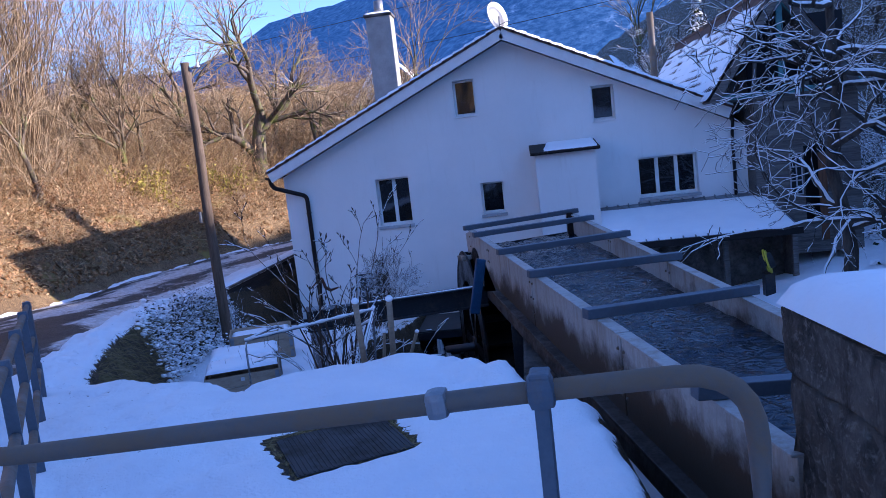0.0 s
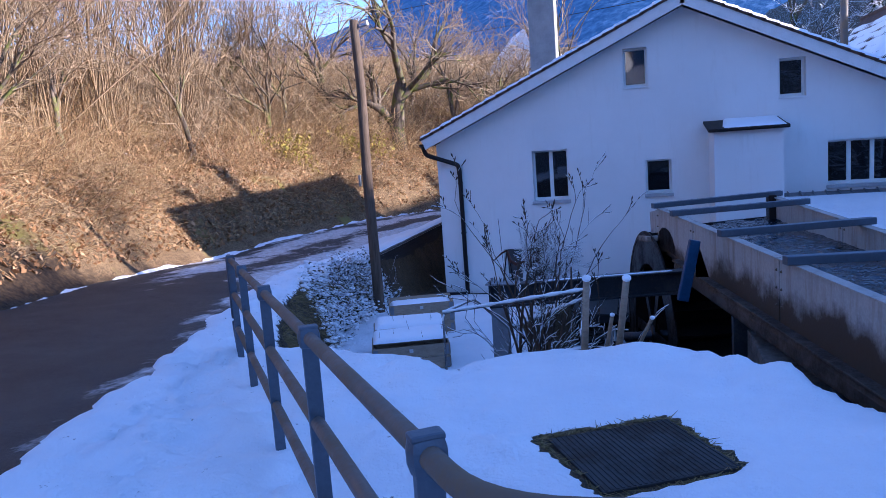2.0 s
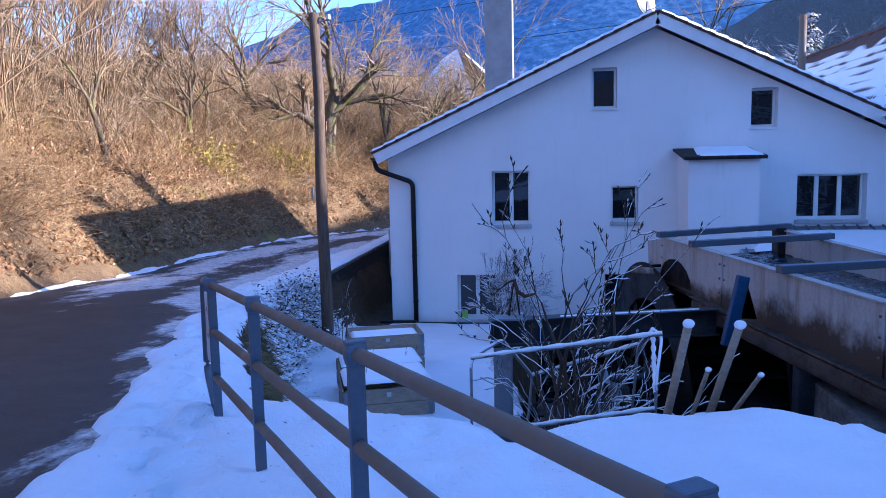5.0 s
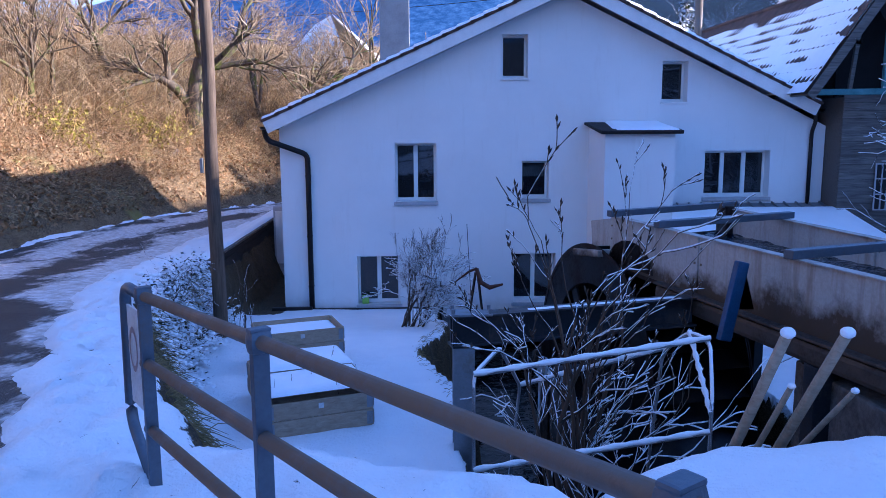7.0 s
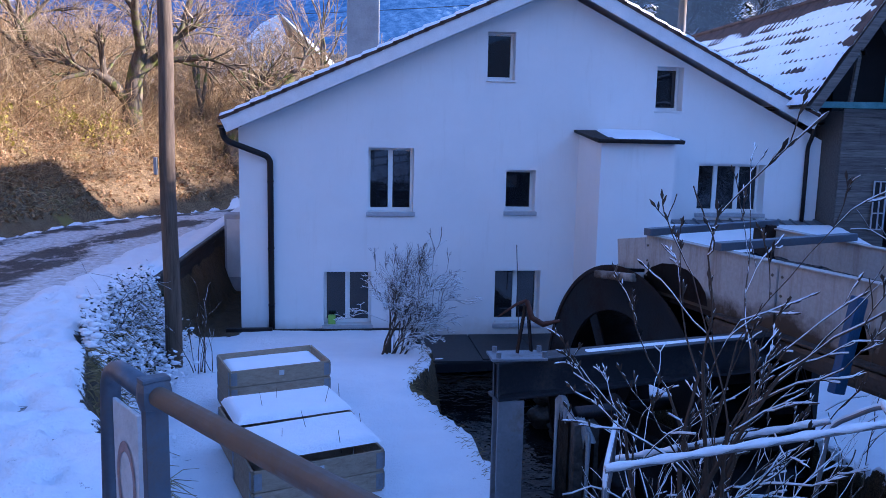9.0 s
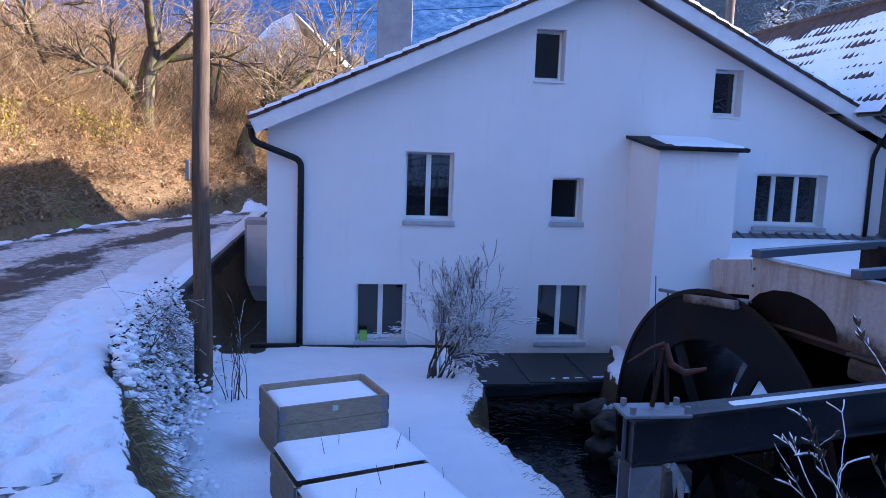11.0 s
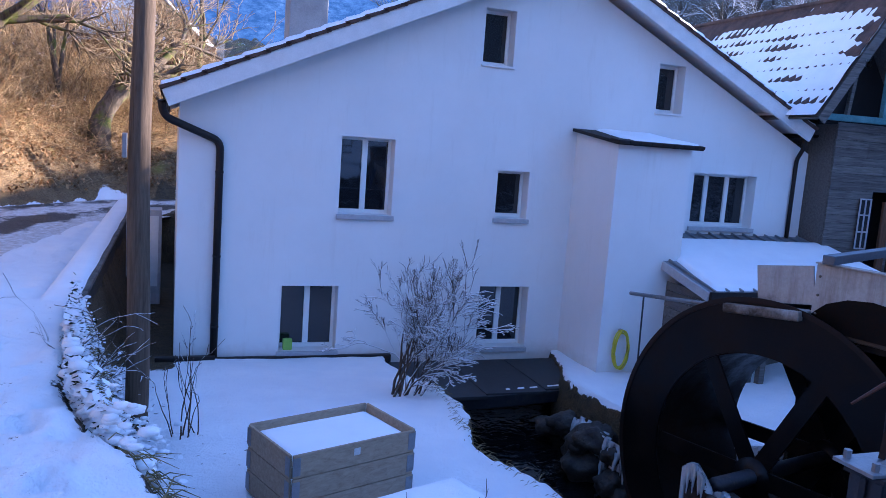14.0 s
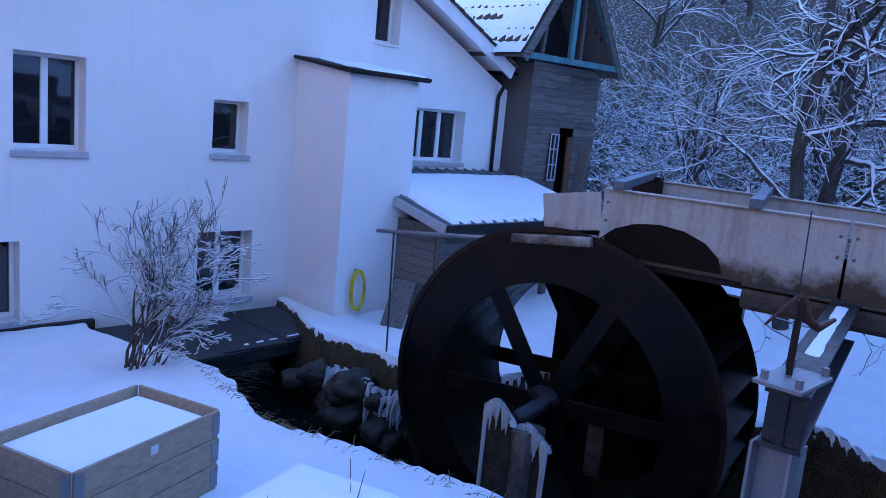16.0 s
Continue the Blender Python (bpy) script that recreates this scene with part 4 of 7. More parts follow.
# chimney with cowl
ch = part("chimney", slab(bmesh.new(), (-3.45, 26.0, 2.4), (-2.62, 26.8, 6.15), 0.02), M_CONC2, house, "tall grey rendered chimney")
part("chimney_cap", slab(bmesh.new(), (-3.5, 25.95, 6.152), (-2.57, 26.85, 6.24), 0.02), M_CONC, ch)
pipe("cowl", [(-3.03, 26.4, 6.242), (-3.03, 26.4, 6.7)], 0.16, M_GALV, ch)
snow_cap("snow", [(-3.48, 25.97), (-2.59, 25.97), (-2.59, 26.83), (-3.48, 26.83)], 6.24, 0.10, ch, 8)
pipe("flue_pipe", [(5.75, 26.5, 2.2), (5.75, 26.5, 5.2)], 0.11, M_RAIL, house, "rusty metal flue pipe")
# satellite dish on the ridge
dish = empty("satellite_dish", (0.95, 23.2, 4.75), "round grey satellite dish on the roof ridge", "satellite dish")
bm = bmesh.new()
bmesh.ops.create_uvsphere(bm, u_segments=24, v_segments=12, radius=0.62)
bmesh.ops.delete(bm, geom=[v for v in bm.verts if v.co.z > -0.36], context='VERTS')
bmesh.ops.transform(bm, matrix=Matrix.Translation((0.9, 23.25, 5.2)) @ Matrix.Rotation(radians(70), 4, 'X') @ Matrix.Rotation(radians(50), 4, 'Y') @ Matrix.Translation((0, 0, 0.45)), verts=bm.verts)
bmesh.ops.solidify(bm, geom=bm.faces[:], thickness=0.015)
part("reflector", bm, M_GALV, dish, "", True)
pipe("mast", [(0.95, 23.3, 4.4), (0.95, 23.3, 5.2)], 0.025, M_GALV, dish)
pipe("arm", [(0.95, 23.25, 4.95), (1.25, 22.95, 5.0)], 0.012, M_GALV, dish)

# ---- lean-to with a metal roof beside the projection ----
annex = empty("lean_to", (5.0, 20.5, -3.0), "lean-to shed of grey boards with a snowy metal roof", "shed")


def annex_z(x, y):
    return -0.56 + (y - WY) * 0.235


AX0, AX1, AY0 = 2.72, 7.55, 19.05
bm = bmesh.new()
v = [bm.verts.new((x, y, annex_z(x, y) + dz)) for dz in (0, 0.05) for x, y in ((AX0, AY0), (AX1, AY0), (AX1, WY - 0.01), (3.1, WY - 0.01), (3.1, 20.4), (AX0, 20.4))]
n = 6
bm.faces.new(v[:n][::-1])
bm.faces.new(v[n:])
for i in range(n):
    bm.faces.new([v[i], v[(i + 1) % n], v[n + (i + 1) % n], v[n + i]])
part("metal_roof", bm, M_GALV, annex, "ribbed sheet-metal roof")
for i in range(17):
    x = AX0 + 0.1 + i * 0.29
    bm = bmesh.new()
    bar(bm, (x, AY0 + 0.01, annex_z(x, AY0) + 0.07), (x, (WY if x > 3.1 else 20.4) - 0.02, annex_z(x, WY if x > 3.1 else 20.4) + 0.07), 0.03, 0.04)
    part("rib", bm, M_GALV, annex)
snow_cap("roof_snow", [(AX0 + 0.1, AY0 + 0.06), (AX1 - 0.04, AY0 + 0.06), (AX1 - 0.04, WY - 0.4), (3.14, WY - 0.4)], lambda x, y: annex_z(x, y) + 0.05, 0.09, annex, 12)
bm = bmesh.new()
slab(bm, (AX0 - 0.02, AY0 - 0.06, -1.33), (AX1 + 0.03, AY0 - 0.002, -1.17), 0.01)
part("fascia", bm, M_COPPER, annex, "dark gutter board along the roof edge")
bm = bmesh.new()
bar(bm, (AX0 - 0.02, AY0 + 0.002, -1.26), (AX0 - 0.02, 20.4, annex_z(0, 20.4) - 0.03), 0.04, 0.16, 0.01)
part("verge_board", bm, M_SILL, annex)
k = 0
for zz in np.arange(-3.1, -1.3, 0.155):
    part("plank", slab(bmesh.new(), (AX0 + 0.12, AY0 + 0.35, zz), (AX0 + 0.15, 20.41, zz + 0.148), 0.006), M_BARN, annex)
    part("plank", slab(bmesh.new(), (AX0 + 0.16, AY0 + 0.32 + 0.006 * (k % 2), zz), (4.1, AY0 + 0.35 + 0.006 * (k % 2), zz + 0.148), 0.006), M_BARN, annex)
    k += 1
for x in (AX0 + 0.1, 4.15, 5.8, AX1 - 0.15):
    part("post", slab(bmesh.new(), (x, AY0 + 0.2, -3.3), (x + 0.12, AY0 + 0.318, -1.32), 0.01), M_BARN, annex)
part("back_panel", slab(bmesh.new(), (4.28, AY0 + 1.2, -3.2), (AX1, AY0 + 1.26, -1.0)), M_CONC, annex, "shaded block wall inside the shed")
part("side_panel", slab(bmesh.new(), (AX1 - 0.06, AY0 + 0.33, -3.2), (AX1, WY, -1.3)), M_CONC, annex)

# ---- the flume ----
FA, FB = Vector((0.13, 14.42, 0.05)), Vector((2.32, 3.75, 0.03))   # its wall beside the wheel, far and near end
GA, GB = Vector((2.02, 15.2, 0.08)), Vector((3.45, 3.75, -0.06))    # its other wall
flume = empty("flume", (1.9, 9.5, -3.5), "long steel mill flume full of running water", "flume")


def flume_wall(a, b, name, cuts):
    d = (b - a)
    out = Vector((d.y, -d.x, 0)).normalized()
    ts = [0] + cuts + [1]
    for s, e in zip(ts, ts[1:]):
        p, q = a + d * (s + 0.0012), a + d * (e - 0.0012)
        bm = bmesh.new()
        bar(bm, p + Vector((0, 0, -0.33)), q + Vector((0, 0, -0.33)), 0.05, 0.66, 0.008)
        bar(bm, p + Vector((0, 0, 0.008)), q + Vector((0, 0, 0.008)), 0.11, 0.016, 0.004)
        sheet = part("side_plate", bm, M_FLUME, flume, "weathered grey side plate with rust stains")
        bm = bmesh.new()
        for zz in (-0.12, -0.3, -0.48):
            for g in (p, q):
                c = g + (d.normalized() * (0.05 if g is p else -0.05))
                bmesh.ops.create_icosphere(bm, subdivisions=1, radius=0.016, matrix=Matrix.Translation(c + Vector((0, 0, zz)) - out * 0.028) )
                bmesh.ops.create_icosphere(bm, subdivisions=1, radius=0.016, matrix=Matrix.Translation(c + Vector((0, 0, zz)) + out * 0.028))
        part("rivets", bm, M_RAIL, sheet)


flume_wall(FA, FB, "left", [0.2, 0.49, 0.78])
flume_wall(GA, GB, "right", [0.28, 0.52, 0.78])
bm = bmesh.new()
v = [bm.verts.new(p + Vector((0, 0, z))) for z in (-0.72, -0.665) for p in (FA, FB, GB, GA)]
for q in ((3, 2, 1, 0), (4, 5, 6, 7), (0, 1, 5, 4), (1, 2, 6, 5), (2, 3, 7, 6), (3, 0, 4, 7)):
    bm.faces.new([v[i] for i in q])
part("floor_plate", bm, M_RUST, flume)
fd = (FB - FA).normalized()
fo = Vector((fd.y, -fd.x, 0)) * 1.0
if fo.x > 0:
    fo = -fo
bm = bmesh.new()
bar(bm, FA.lerp(FB, 0.13) + Vector((0, 0, -0.78)) + fo * 0.04, FB + Vector((0, 0, -0.78)) + fo * 0.04, 0.16, 0.2, 0.05)
bar(bm, FA.lerp(FB, 0.13) + Vector((0, 0, -0.655)) + fo * 0.07, FB + Vector((0, 0, -0.655)) + fo * 0.07, 0.14, 0.03, 0.012)
part("bottom_girder", bm, M_GIRDER, flume, "rust-brown girder under the flume")
part("bottom_girder", bar(bmesh.new(), GA + Vector((0, 0, -0.82)), GB + Vector((0, 0, -0.82)), 0.16, 0.24, 0.02), M_GIRDER, flume)
# running water with real ripples
nu, nv = 320, 60
U, W = np.meshgrid(np.linspace(0, 1, nu), np.linspace(0.012, 0.988, nv), indexing='ij')
Pw = (np.array(FA)[None, None] * ((1 - U) * (1 - W))[..., None] + np.array(FB) * (U * (1 - W))[..., None] + np.array(GB) * (U * W)[..., None] + np.array(GA) * ((1 - U) * W)[..., None])
Zw = -0.22 - 0.06 * (1 - U) + 0.030 * fbm(Pw[..., 0] * 5, Pw[..., 1] * 3.0, 4, 60) + 0.012 * fbm(Pw[..., 0] * 14, Pw[..., 1] * 9, 3, 61)
i, j = np.meshgrid(np.arange(nu - 1), np.arange(nv - 1), indexing='ij')
a = (i * nv + j).ravel()
tagged(quads("flume_water", np.dstack([Pw[..., :2], Zw]).reshape(-1, 3), np.stack([a, a + nv, a + nv + 1, a + 1], -1), M_FLOW), "clear rippling water running in the flume", "water", kind="stuff")
for la, lb in ((0.985, 0.985), (0.87, 0.868), (0.655, 0.665), (0.47, 0.475), (0.27, 0.30), (0.075, 0.09)):
    p, q = FB.lerp(FA, la), GB.lerp(GA, lb)
    e = (q - p).normalized()
    bm = bmesh.new()
    bar(bm, p - e * 0.14 + Vector((0, 0, 0.062)), q + e * 0.12 + Vector((0, 0, 0.062)), 0.11, 0.085, 0.008)
    part("cross_beam", bm, M_POST, flume, "blue-grey steel cross beam")
# end board and the chute that feeds the wheel
bm = bmesh.new()
bar(bm, FA + Vector((0.04, 0.03, -0.5)), GA + Vector((-0.04, 0.0, -0.5)), 0.05, 0.32, 0.01)
bar(bm, GA + Vector((-0.03, -0.35, -0.3)), GA + Vector((-0.03, 0.02, -0.3)), 0.12, 0.7, 0.02)
part("end_board", bm, M_RUST, flume)
bm = bmesh.new()
ch0, ch1 = FA + Vector((0, 0, -0.1)), FA - fd * 0.62 + Vector((0, 0, -0.16))
bar(bm, ch0 + Vector((0, 0, -0.12)), ch1 + Vector((0, 0, -0.16)), 0.02, 0.38, 0.004)
bar(bm, ch0 + Vector((0, 0, -0.42)) + fo * 0.05, ch1 - fd * 0.25 + Vector((0, 0, -0.46)) + fo * 0.05, 0.30, 0.10, 0.02)
part("chute", bm, M_FLUME, flume, "grey sheet-metal chute end with snow")
bm = bmesh.new()
cp = FA.lerp(FB, 0.055) + Vector((0, 0, -0.62)) + fo * 0.03
for k in range(9):
    a0 = math.pi * k / 8
    q = cp + fd * (math.cos(a0) * 0.62) + Vector((0, 0, math.sin(a0) * 0.36))
    bm.verts.new(q)
vs = list(bm.verts)
bm.faces.new(vs)
bmesh.ops.solidify(bm, geom=bm.faces[:], thickness=0.02)
part("arched_plate", bm, M_RUST, flume, "rusty arched plate over the wheel")
# legs of the flume
for t0, zb in ((0.38, -3.4), (0.62, -3.2)):
    for A, B in ((FA, FB), (GA, GB)):
        p = A.lerp(B, t0)
        part("leg", slab(bmesh.new(), (p.x - 0.11, p.y - 0.11, zb - 0.6), (p.x + 0.11, p.y + 0.11, p.z - 0.88), 0.015), M_STEEL, flume)
# masonry base behind the pit
pit = thing("pit_wall", slab(bmesh.new(), (1.0, 8.3, -4.2), (1.55, 10.9, -0.95), 0.03), M_CONC, "dark wet concrete wall of the wheel pit", "wall")
# sluice lever
lever = empty("sluice_lever", (0.55, 11.05, -0.6), "blue steel sluice lever fixed to the flume's side", "lever")
part("lever_arm", bar(bmesh.new(), (0.50, 11.06, -0.02), (0.33, 11.0, -0.78), 0.07, 0.14, 0.015), M_BLUE, lever)
bm = bmesh.new()
v = [bm.verts.new(p) for p in ((0.53, 11.1, -0.02), (0.66, 11.1, -0.5), (0.50, 11.1, -0.5))]
bm.faces.new(v)
bmesh.ops.solidify(bm, geom=bm.faces[:], thickness=0.02)
part("gusset", bm, M_FLUME, lever)

# ---- the water wheel ----
WC = Vector((-0.06, 14.72, -2.24))
WA = Vector((0.977, 0.211, 0.0))       # its axle
WT = Vector((-0.211, 0.977, 0.0))
R1, R0, WW = 1.84, 1.28, 1.40
wheel = empty("water_wheel", tuple(WC), "large black steel overshot water wheel, wet and rusty", "water wheel")


def wp(r, a, s):
    return WC + WT * (r * math.cos(a)) + Vector((0, 0, r * math.sin(a))) + WA * s


def ring(r0, r1, s0, s1, n=96):
    bm = bmesh.new()
    L = [[bm.verts.new(wp(r, 2 * math.pi * i / n, s)) for r, s in ((r0, s0), (r1, s0), (r1, s1), (r0, s1))] for i in range(n)]
    for i in range(n):
        a, b = L[i], L[(i + 1) % n]
        for k in range(4):
            bm.faces.new([a[k], a[(k + 1) % 4], b[(k + 1) % 4], b[k]])
    return bm


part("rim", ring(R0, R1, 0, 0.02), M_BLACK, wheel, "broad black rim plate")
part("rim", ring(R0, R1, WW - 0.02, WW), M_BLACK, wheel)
part("rim_edge", ring(R1 - 0.04, R1 + 0.015, -0.012, -0.001), M_RUST, wheel)
part("rim_edge", ring(R1 - 0.04, R1 + 0.015, WW + 0.001, WW + 0.012), M_RUST, wheel)
part("drum", ring(R0 - 0.012, R0 - 0.001, 0.021, WW - 0.021), M_RUST, wheel, "inner drum closing the buckets")
for i in range(30):
    a0 = 2 * math.pi * i / 30
    bm = bmesh.new()
    p, q, r = (R0, a0), (R0 + 0.2, a0 + 0.02), (R1 - 0.01, a0 + 0.17)
    row = [[bm.verts.new(wp(x[0], x[1], s)) for x in (p, q, r)] for s in (0.022, WW - 0.022)]
    for k in (0, 1):
        bm.faces.new([row[0][k], row[0][k + 1], row[1][k + 1], row[1][k]])
    bmesh.ops.solidify(bm, geom=bm.faces[:], thickness=0.008)
    part("bucket", bm, M_STEEL, wheel)
for s in (0.05, WW - 0.05):
    for i in range(6):
        a0 = 2 * math.pi * i / 6 + 1.0
        bm = bmesh.new()
        bar(bm, wp(0.14, a0, s), wp(R0 + 0.1, a0, s), 0.19, 0.03, 0.004, up=tuple(WA))
        part("spoke", bm, M_BLACK, wheel)
pipe("axle", [WC - WA * 0.55, WC + WA * (WW + 0.5)], 0.085, M_STEEL, wheel)
for s in (0.0, WW - 0.12):
    pipe("hub", [WC + WA * s, WC + WA * (s + 0.12)], 0.2, M_BLACK, wheel, sides=20)
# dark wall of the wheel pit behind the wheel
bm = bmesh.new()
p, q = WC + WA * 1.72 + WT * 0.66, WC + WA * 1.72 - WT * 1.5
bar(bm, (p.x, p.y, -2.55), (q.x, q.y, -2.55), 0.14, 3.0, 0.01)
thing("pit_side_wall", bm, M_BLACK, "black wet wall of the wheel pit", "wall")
# bearing blocks that carry the axle
for s in (-0.45, WW + 0.4):
    c = WC + WA * s
    b = thing("bearing_block", slab(bmesh.new(), (c.x - 0.16, c.y - 0.2, -4.2), (c.x + 0.16, c.y + 0.2, WC.z - 0.09), 0.02), M_CONC, "dark concrete block under the wheel's axle", "block")

# ---- the steel beam that carries gear beside the wheel ----
beam = empty("steel_beam", (-1.0, 11.6, -3.8), "dark steel beam on a post, with a thin line of snow", "beam")
B0, B1 = Vector((-2.28, 11.60, -0.80)), Vector((0.46, 12.19, -0.76))
bm = bmesh.new()
bar(bm, B0 + Vector((0, 0, 0.15)), B1 + Vector((0, 0, 0.15)), 0.22, 0.025, 0.004)
bar(bm, B0 - Vector((0, 0, 0.15)), B1 - Vector((0, 0, 0.15)), 0.22, 0.025, 0.004)
bar(bm, B0, B1, 0.03, 0.276)
bar(bm, B0 + Vector((0.02, 0, 0)), B0 + Vector((0.035, 0, 0)), 0.2, 0.27)
part("girder", bm, M_STEEL, beam)
bm = bmesh.new()
slab(bm, (-2.25, 11.53, -4.2), (-2.03, 11.55, -0.97), 0.004)
slab(bm, (-2.25, 11.74, -4.2), (-2.03, 11.76, -0.97), 0.004)
slab(bm, (-2.15, 11.551, -4.2), (-2.13, 11.739, -0.97))
part("post", bm, M_GALV, beam)
part("base_plate", slab(bmesh.new(), (-2.31, 11.52, -0.635), (-1.85, 11.78, -0.612), 0.005), M_GALV, beam)
bm = bmesh.new()
for x in (-2.25, -1.87):
    for y in (11.56, 11.74):
        bmesh.ops.create_cone(bm, cap_ends=True, segments=6, radius1=0.022, radius2=0.022, depth=0.05, matrix=Matrix.Translation((x, y, -0.59)))
part("bolts", bm, M_GALV, beam)
snow_cap("snow", [(-1.5, 11.69), (0.3, 12.08), (0.3, 12.24), (-1.5, 11.85)], lambda x, y: -0.638 + (x + 2.28) * 0.0146, 0.018, beam, 21)
# rusty trip lever standing on the beam
trip = empty("trip_lever", (-2.0, 11.7, -0.61), "rusty forked trip lever bolted on the beam", "lever")
TO = Vector((-2.0, 11.7, -0.608))


def tp(x, y, z):
    return tuple(TO + Vector((x, y, z)))


bm = bmesh.new()
bar(bm, tp(-0.07, -0.02, 0), tp(-0.01, 0.0, 0.40), 0.035, 0.015, 0.003)
bar(bm, tp(0.06, 0.03, 0), tp(0.01, 0.01, 0.40), 0.035, 0.015, 0.003)
part("fork", bm, M_RUST, trip)
tubes("hook", [([tp(0, 0, 0.44), tp(0.04, -0.03, 0.30), tp(0.13, -0.06, 0.25), tp(0.26, -0.1, 0.29)], [0.020, 0.026, 0.026, 0.012])], M_HOOK, trip, sides=6)
tubes("hook", [([tp(0, 0, 0.44), tp(-0.08, 0.03, 0.40), tp(-0.22, 0.09, 0.28)], [0.016, 0.013, 0.007])], M_HOOK, trip, sides=6)
tubes("pull_wire", [([tp(-0.1, 0.0, 0.9), tp(-0.05, 0.0, 0.0)], [0.004, 0.004])], M_CABLE, trip)

# ---- slab bridge over the stream ----
bridge = empty("slab_bridge", (-0.3, 20.6, -3.1), "dark slab footbridge over the stream with a steel edge", "bridge")
BR = Matrix.Rotation(radians(3.0), 4, 'Z')
for i in range(3):
    x = -1.95 + i * 1.14
    part("slab", slab(bmesh.new(), (x, 19.75 + 0.12 * i, -3.12), (x + 1.12, WY - 0.15, -3.06), 0.008), M_CABLE, bridge)
part("edge_beam", bar(bmesh.new(), (-1.95, 19.72, -3.19), (1.5, 20.08, -3.19), 0.06, 0.2, 0.01), M_STEEL, bridge, "blue-grey steel edge beam")
rng = random.Random(5)
for i in range(9):
    x = -1.8 + rng.random() * 3.0
    w = rng.uniform(0.06, 0.22)
    y = 19.85 + 0.1 * (x + 2)
    snow_cap("snow", [(x, y), (x + w, y + 0.01), (x + w, y + 0.07), (x, y + 0.06)], -3.062, 0.03, bridge, i, 0.02, rim=0.03)

# ---- railing ----
K = Vector((-0.365, 2.262, 0.85))
KZ = Vector((-4.0, 7.68, 0.45))
along = (KZ - K).normalized()
rail = empty("railing", (-1.0, 3.0, -0.1), "weathered steel pipe railing with flat blue-grey posts", "railing")
E0 = Vector((1.213, 2.14, 0.965))
E1 = Vector((1.63, 2.12, 0.985))
side_dir = (E0 - K).normalized()
top = bend([tuple(E1 + Vector((0.06, 0, -0.75))), tuple(E1 + Vector((0.06, 0, 0.0))), tuple(E0), tuple(K), tuple(KZ + along * 0.0)], 0.17, 6)
pipe("top_rail", top, 0.026, M_RAIL, rail, "brownish round top rail", 14)
for dz, r in ((0.34, 0.028), (0.68, 0.028)):
    pipe("lower_rail", bend([tuple(E1 + Vector((0.06, 0, -dz))), tuple(E0 + Vector((0, 0.0, -dz))), tuple(K + Vector((0, 0, -dz))), tuple(KZ + Vector((0, 0, -dz)))], 0.16, 6), r, M_RAIL, rail, "", 12)


def rail_post(p, d, h=1.35):
    s = Vector((-d.y, d.x, 0)).normalized()
    bm = bmesh.new()
    bar(bm, p + Vector((0, 0, 0.03)), p + Vector((0, 0, -h)), 0.035, 0.06, 0.005, up=tuple(s))
    bar(bm, p + d * 0.0 + Vector((0, 0, 0.032)), p + Vector((0, 0, 0.048)), 0.05, 0.075, 0.008, up=tuple(s))
    post = part("post", bm, M_POST, rail, "flat blue-grey steel post")
    bm = bmesh.new()
    q = p - d * 0.03
    bar(bm, q - d * 0.005, q + d * 0.065, 0.086, 0.086, 0.03)
    part("saddle", bm, M_POST, post)


for sdist in (0.31, 1.79, 3.41, 5.09, 6.49):
    rail_post(K + along * sdist, along)
rail_post(E0, side_dir)
part("joint_sleeve", bar(bmesh.new(), K.lerp(E0, 0.825), K.lerp(E0, 0.86), 0.07, 0.07, 0.02), M_GALV, rail)
# end bow with the plate of a sign fixed in it
bow = bend([tuple(KZ + Vector((0, 0, 0))), tuple(KZ + along * 0.30 + Vector((0, 0, 0.02))), tuple(KZ + along * 0.34 + Vector((0, 0, -0.72))), tuple(KZ + Vector((0, 0, -0.95)))], 0.1, 5)
pipe("end_bow", bow, 0.03, M_POST, rail, "", 10)
pl = KZ + along * 0.17 + Vector((0, 0, -0.3))
sgn = empty("sign_plate", tuple(pl), "weathered round-symbol sign plate on the railing's end", "sign")
bm = bmesh.new()
bar(bm, pl + Vector((0, 0, 0.22)), pl + Vector((0, 0, -0.3)), 0.2, 0.012, 0.003, up=(along.y, -along.x, 0))
part("plate", bm, M_PLATE, sgn)
bm = bmesh.new()
nrm = Vector((along.y, -along.x, 0))
m = Matrix((along, Vector((0, 0, 1)), nrm)).transposed().to_4x4()
for sd in (0.0085, -0.0085):
    n = 24
    r0v = [bm.verts.new(pl + nrm * sd + m.to_3x3() @ Vector((math.cos(6.283 * i / n) * 0.055, math.sin(6.283 * i / n) * 0.055 * 1.6, 0))) for i in range(n)]
    r1v = [bm.verts.new(pl + nrm * sd + m.to_3x3() @ Vector((math.cos(6.283 * i / n) * 0.075, math.sin(6.283 * i / n) * 0.075 * 1.6, 0))) for i in range(n)]
    for i in range(n):
        bm.faces.new([r0v[i], r0v[(i + 1) % n], r1v[(i + 1) % n], r1v[i]])
part("symbol", bm, M_RED, sgn)

# ---- concrete pier at the head of the flume ----
pier = empty("concrete_pier", (3.1, 3.0, -0.1), "weathered concrete pier on crumbling rubble, capped with snow", "pier")


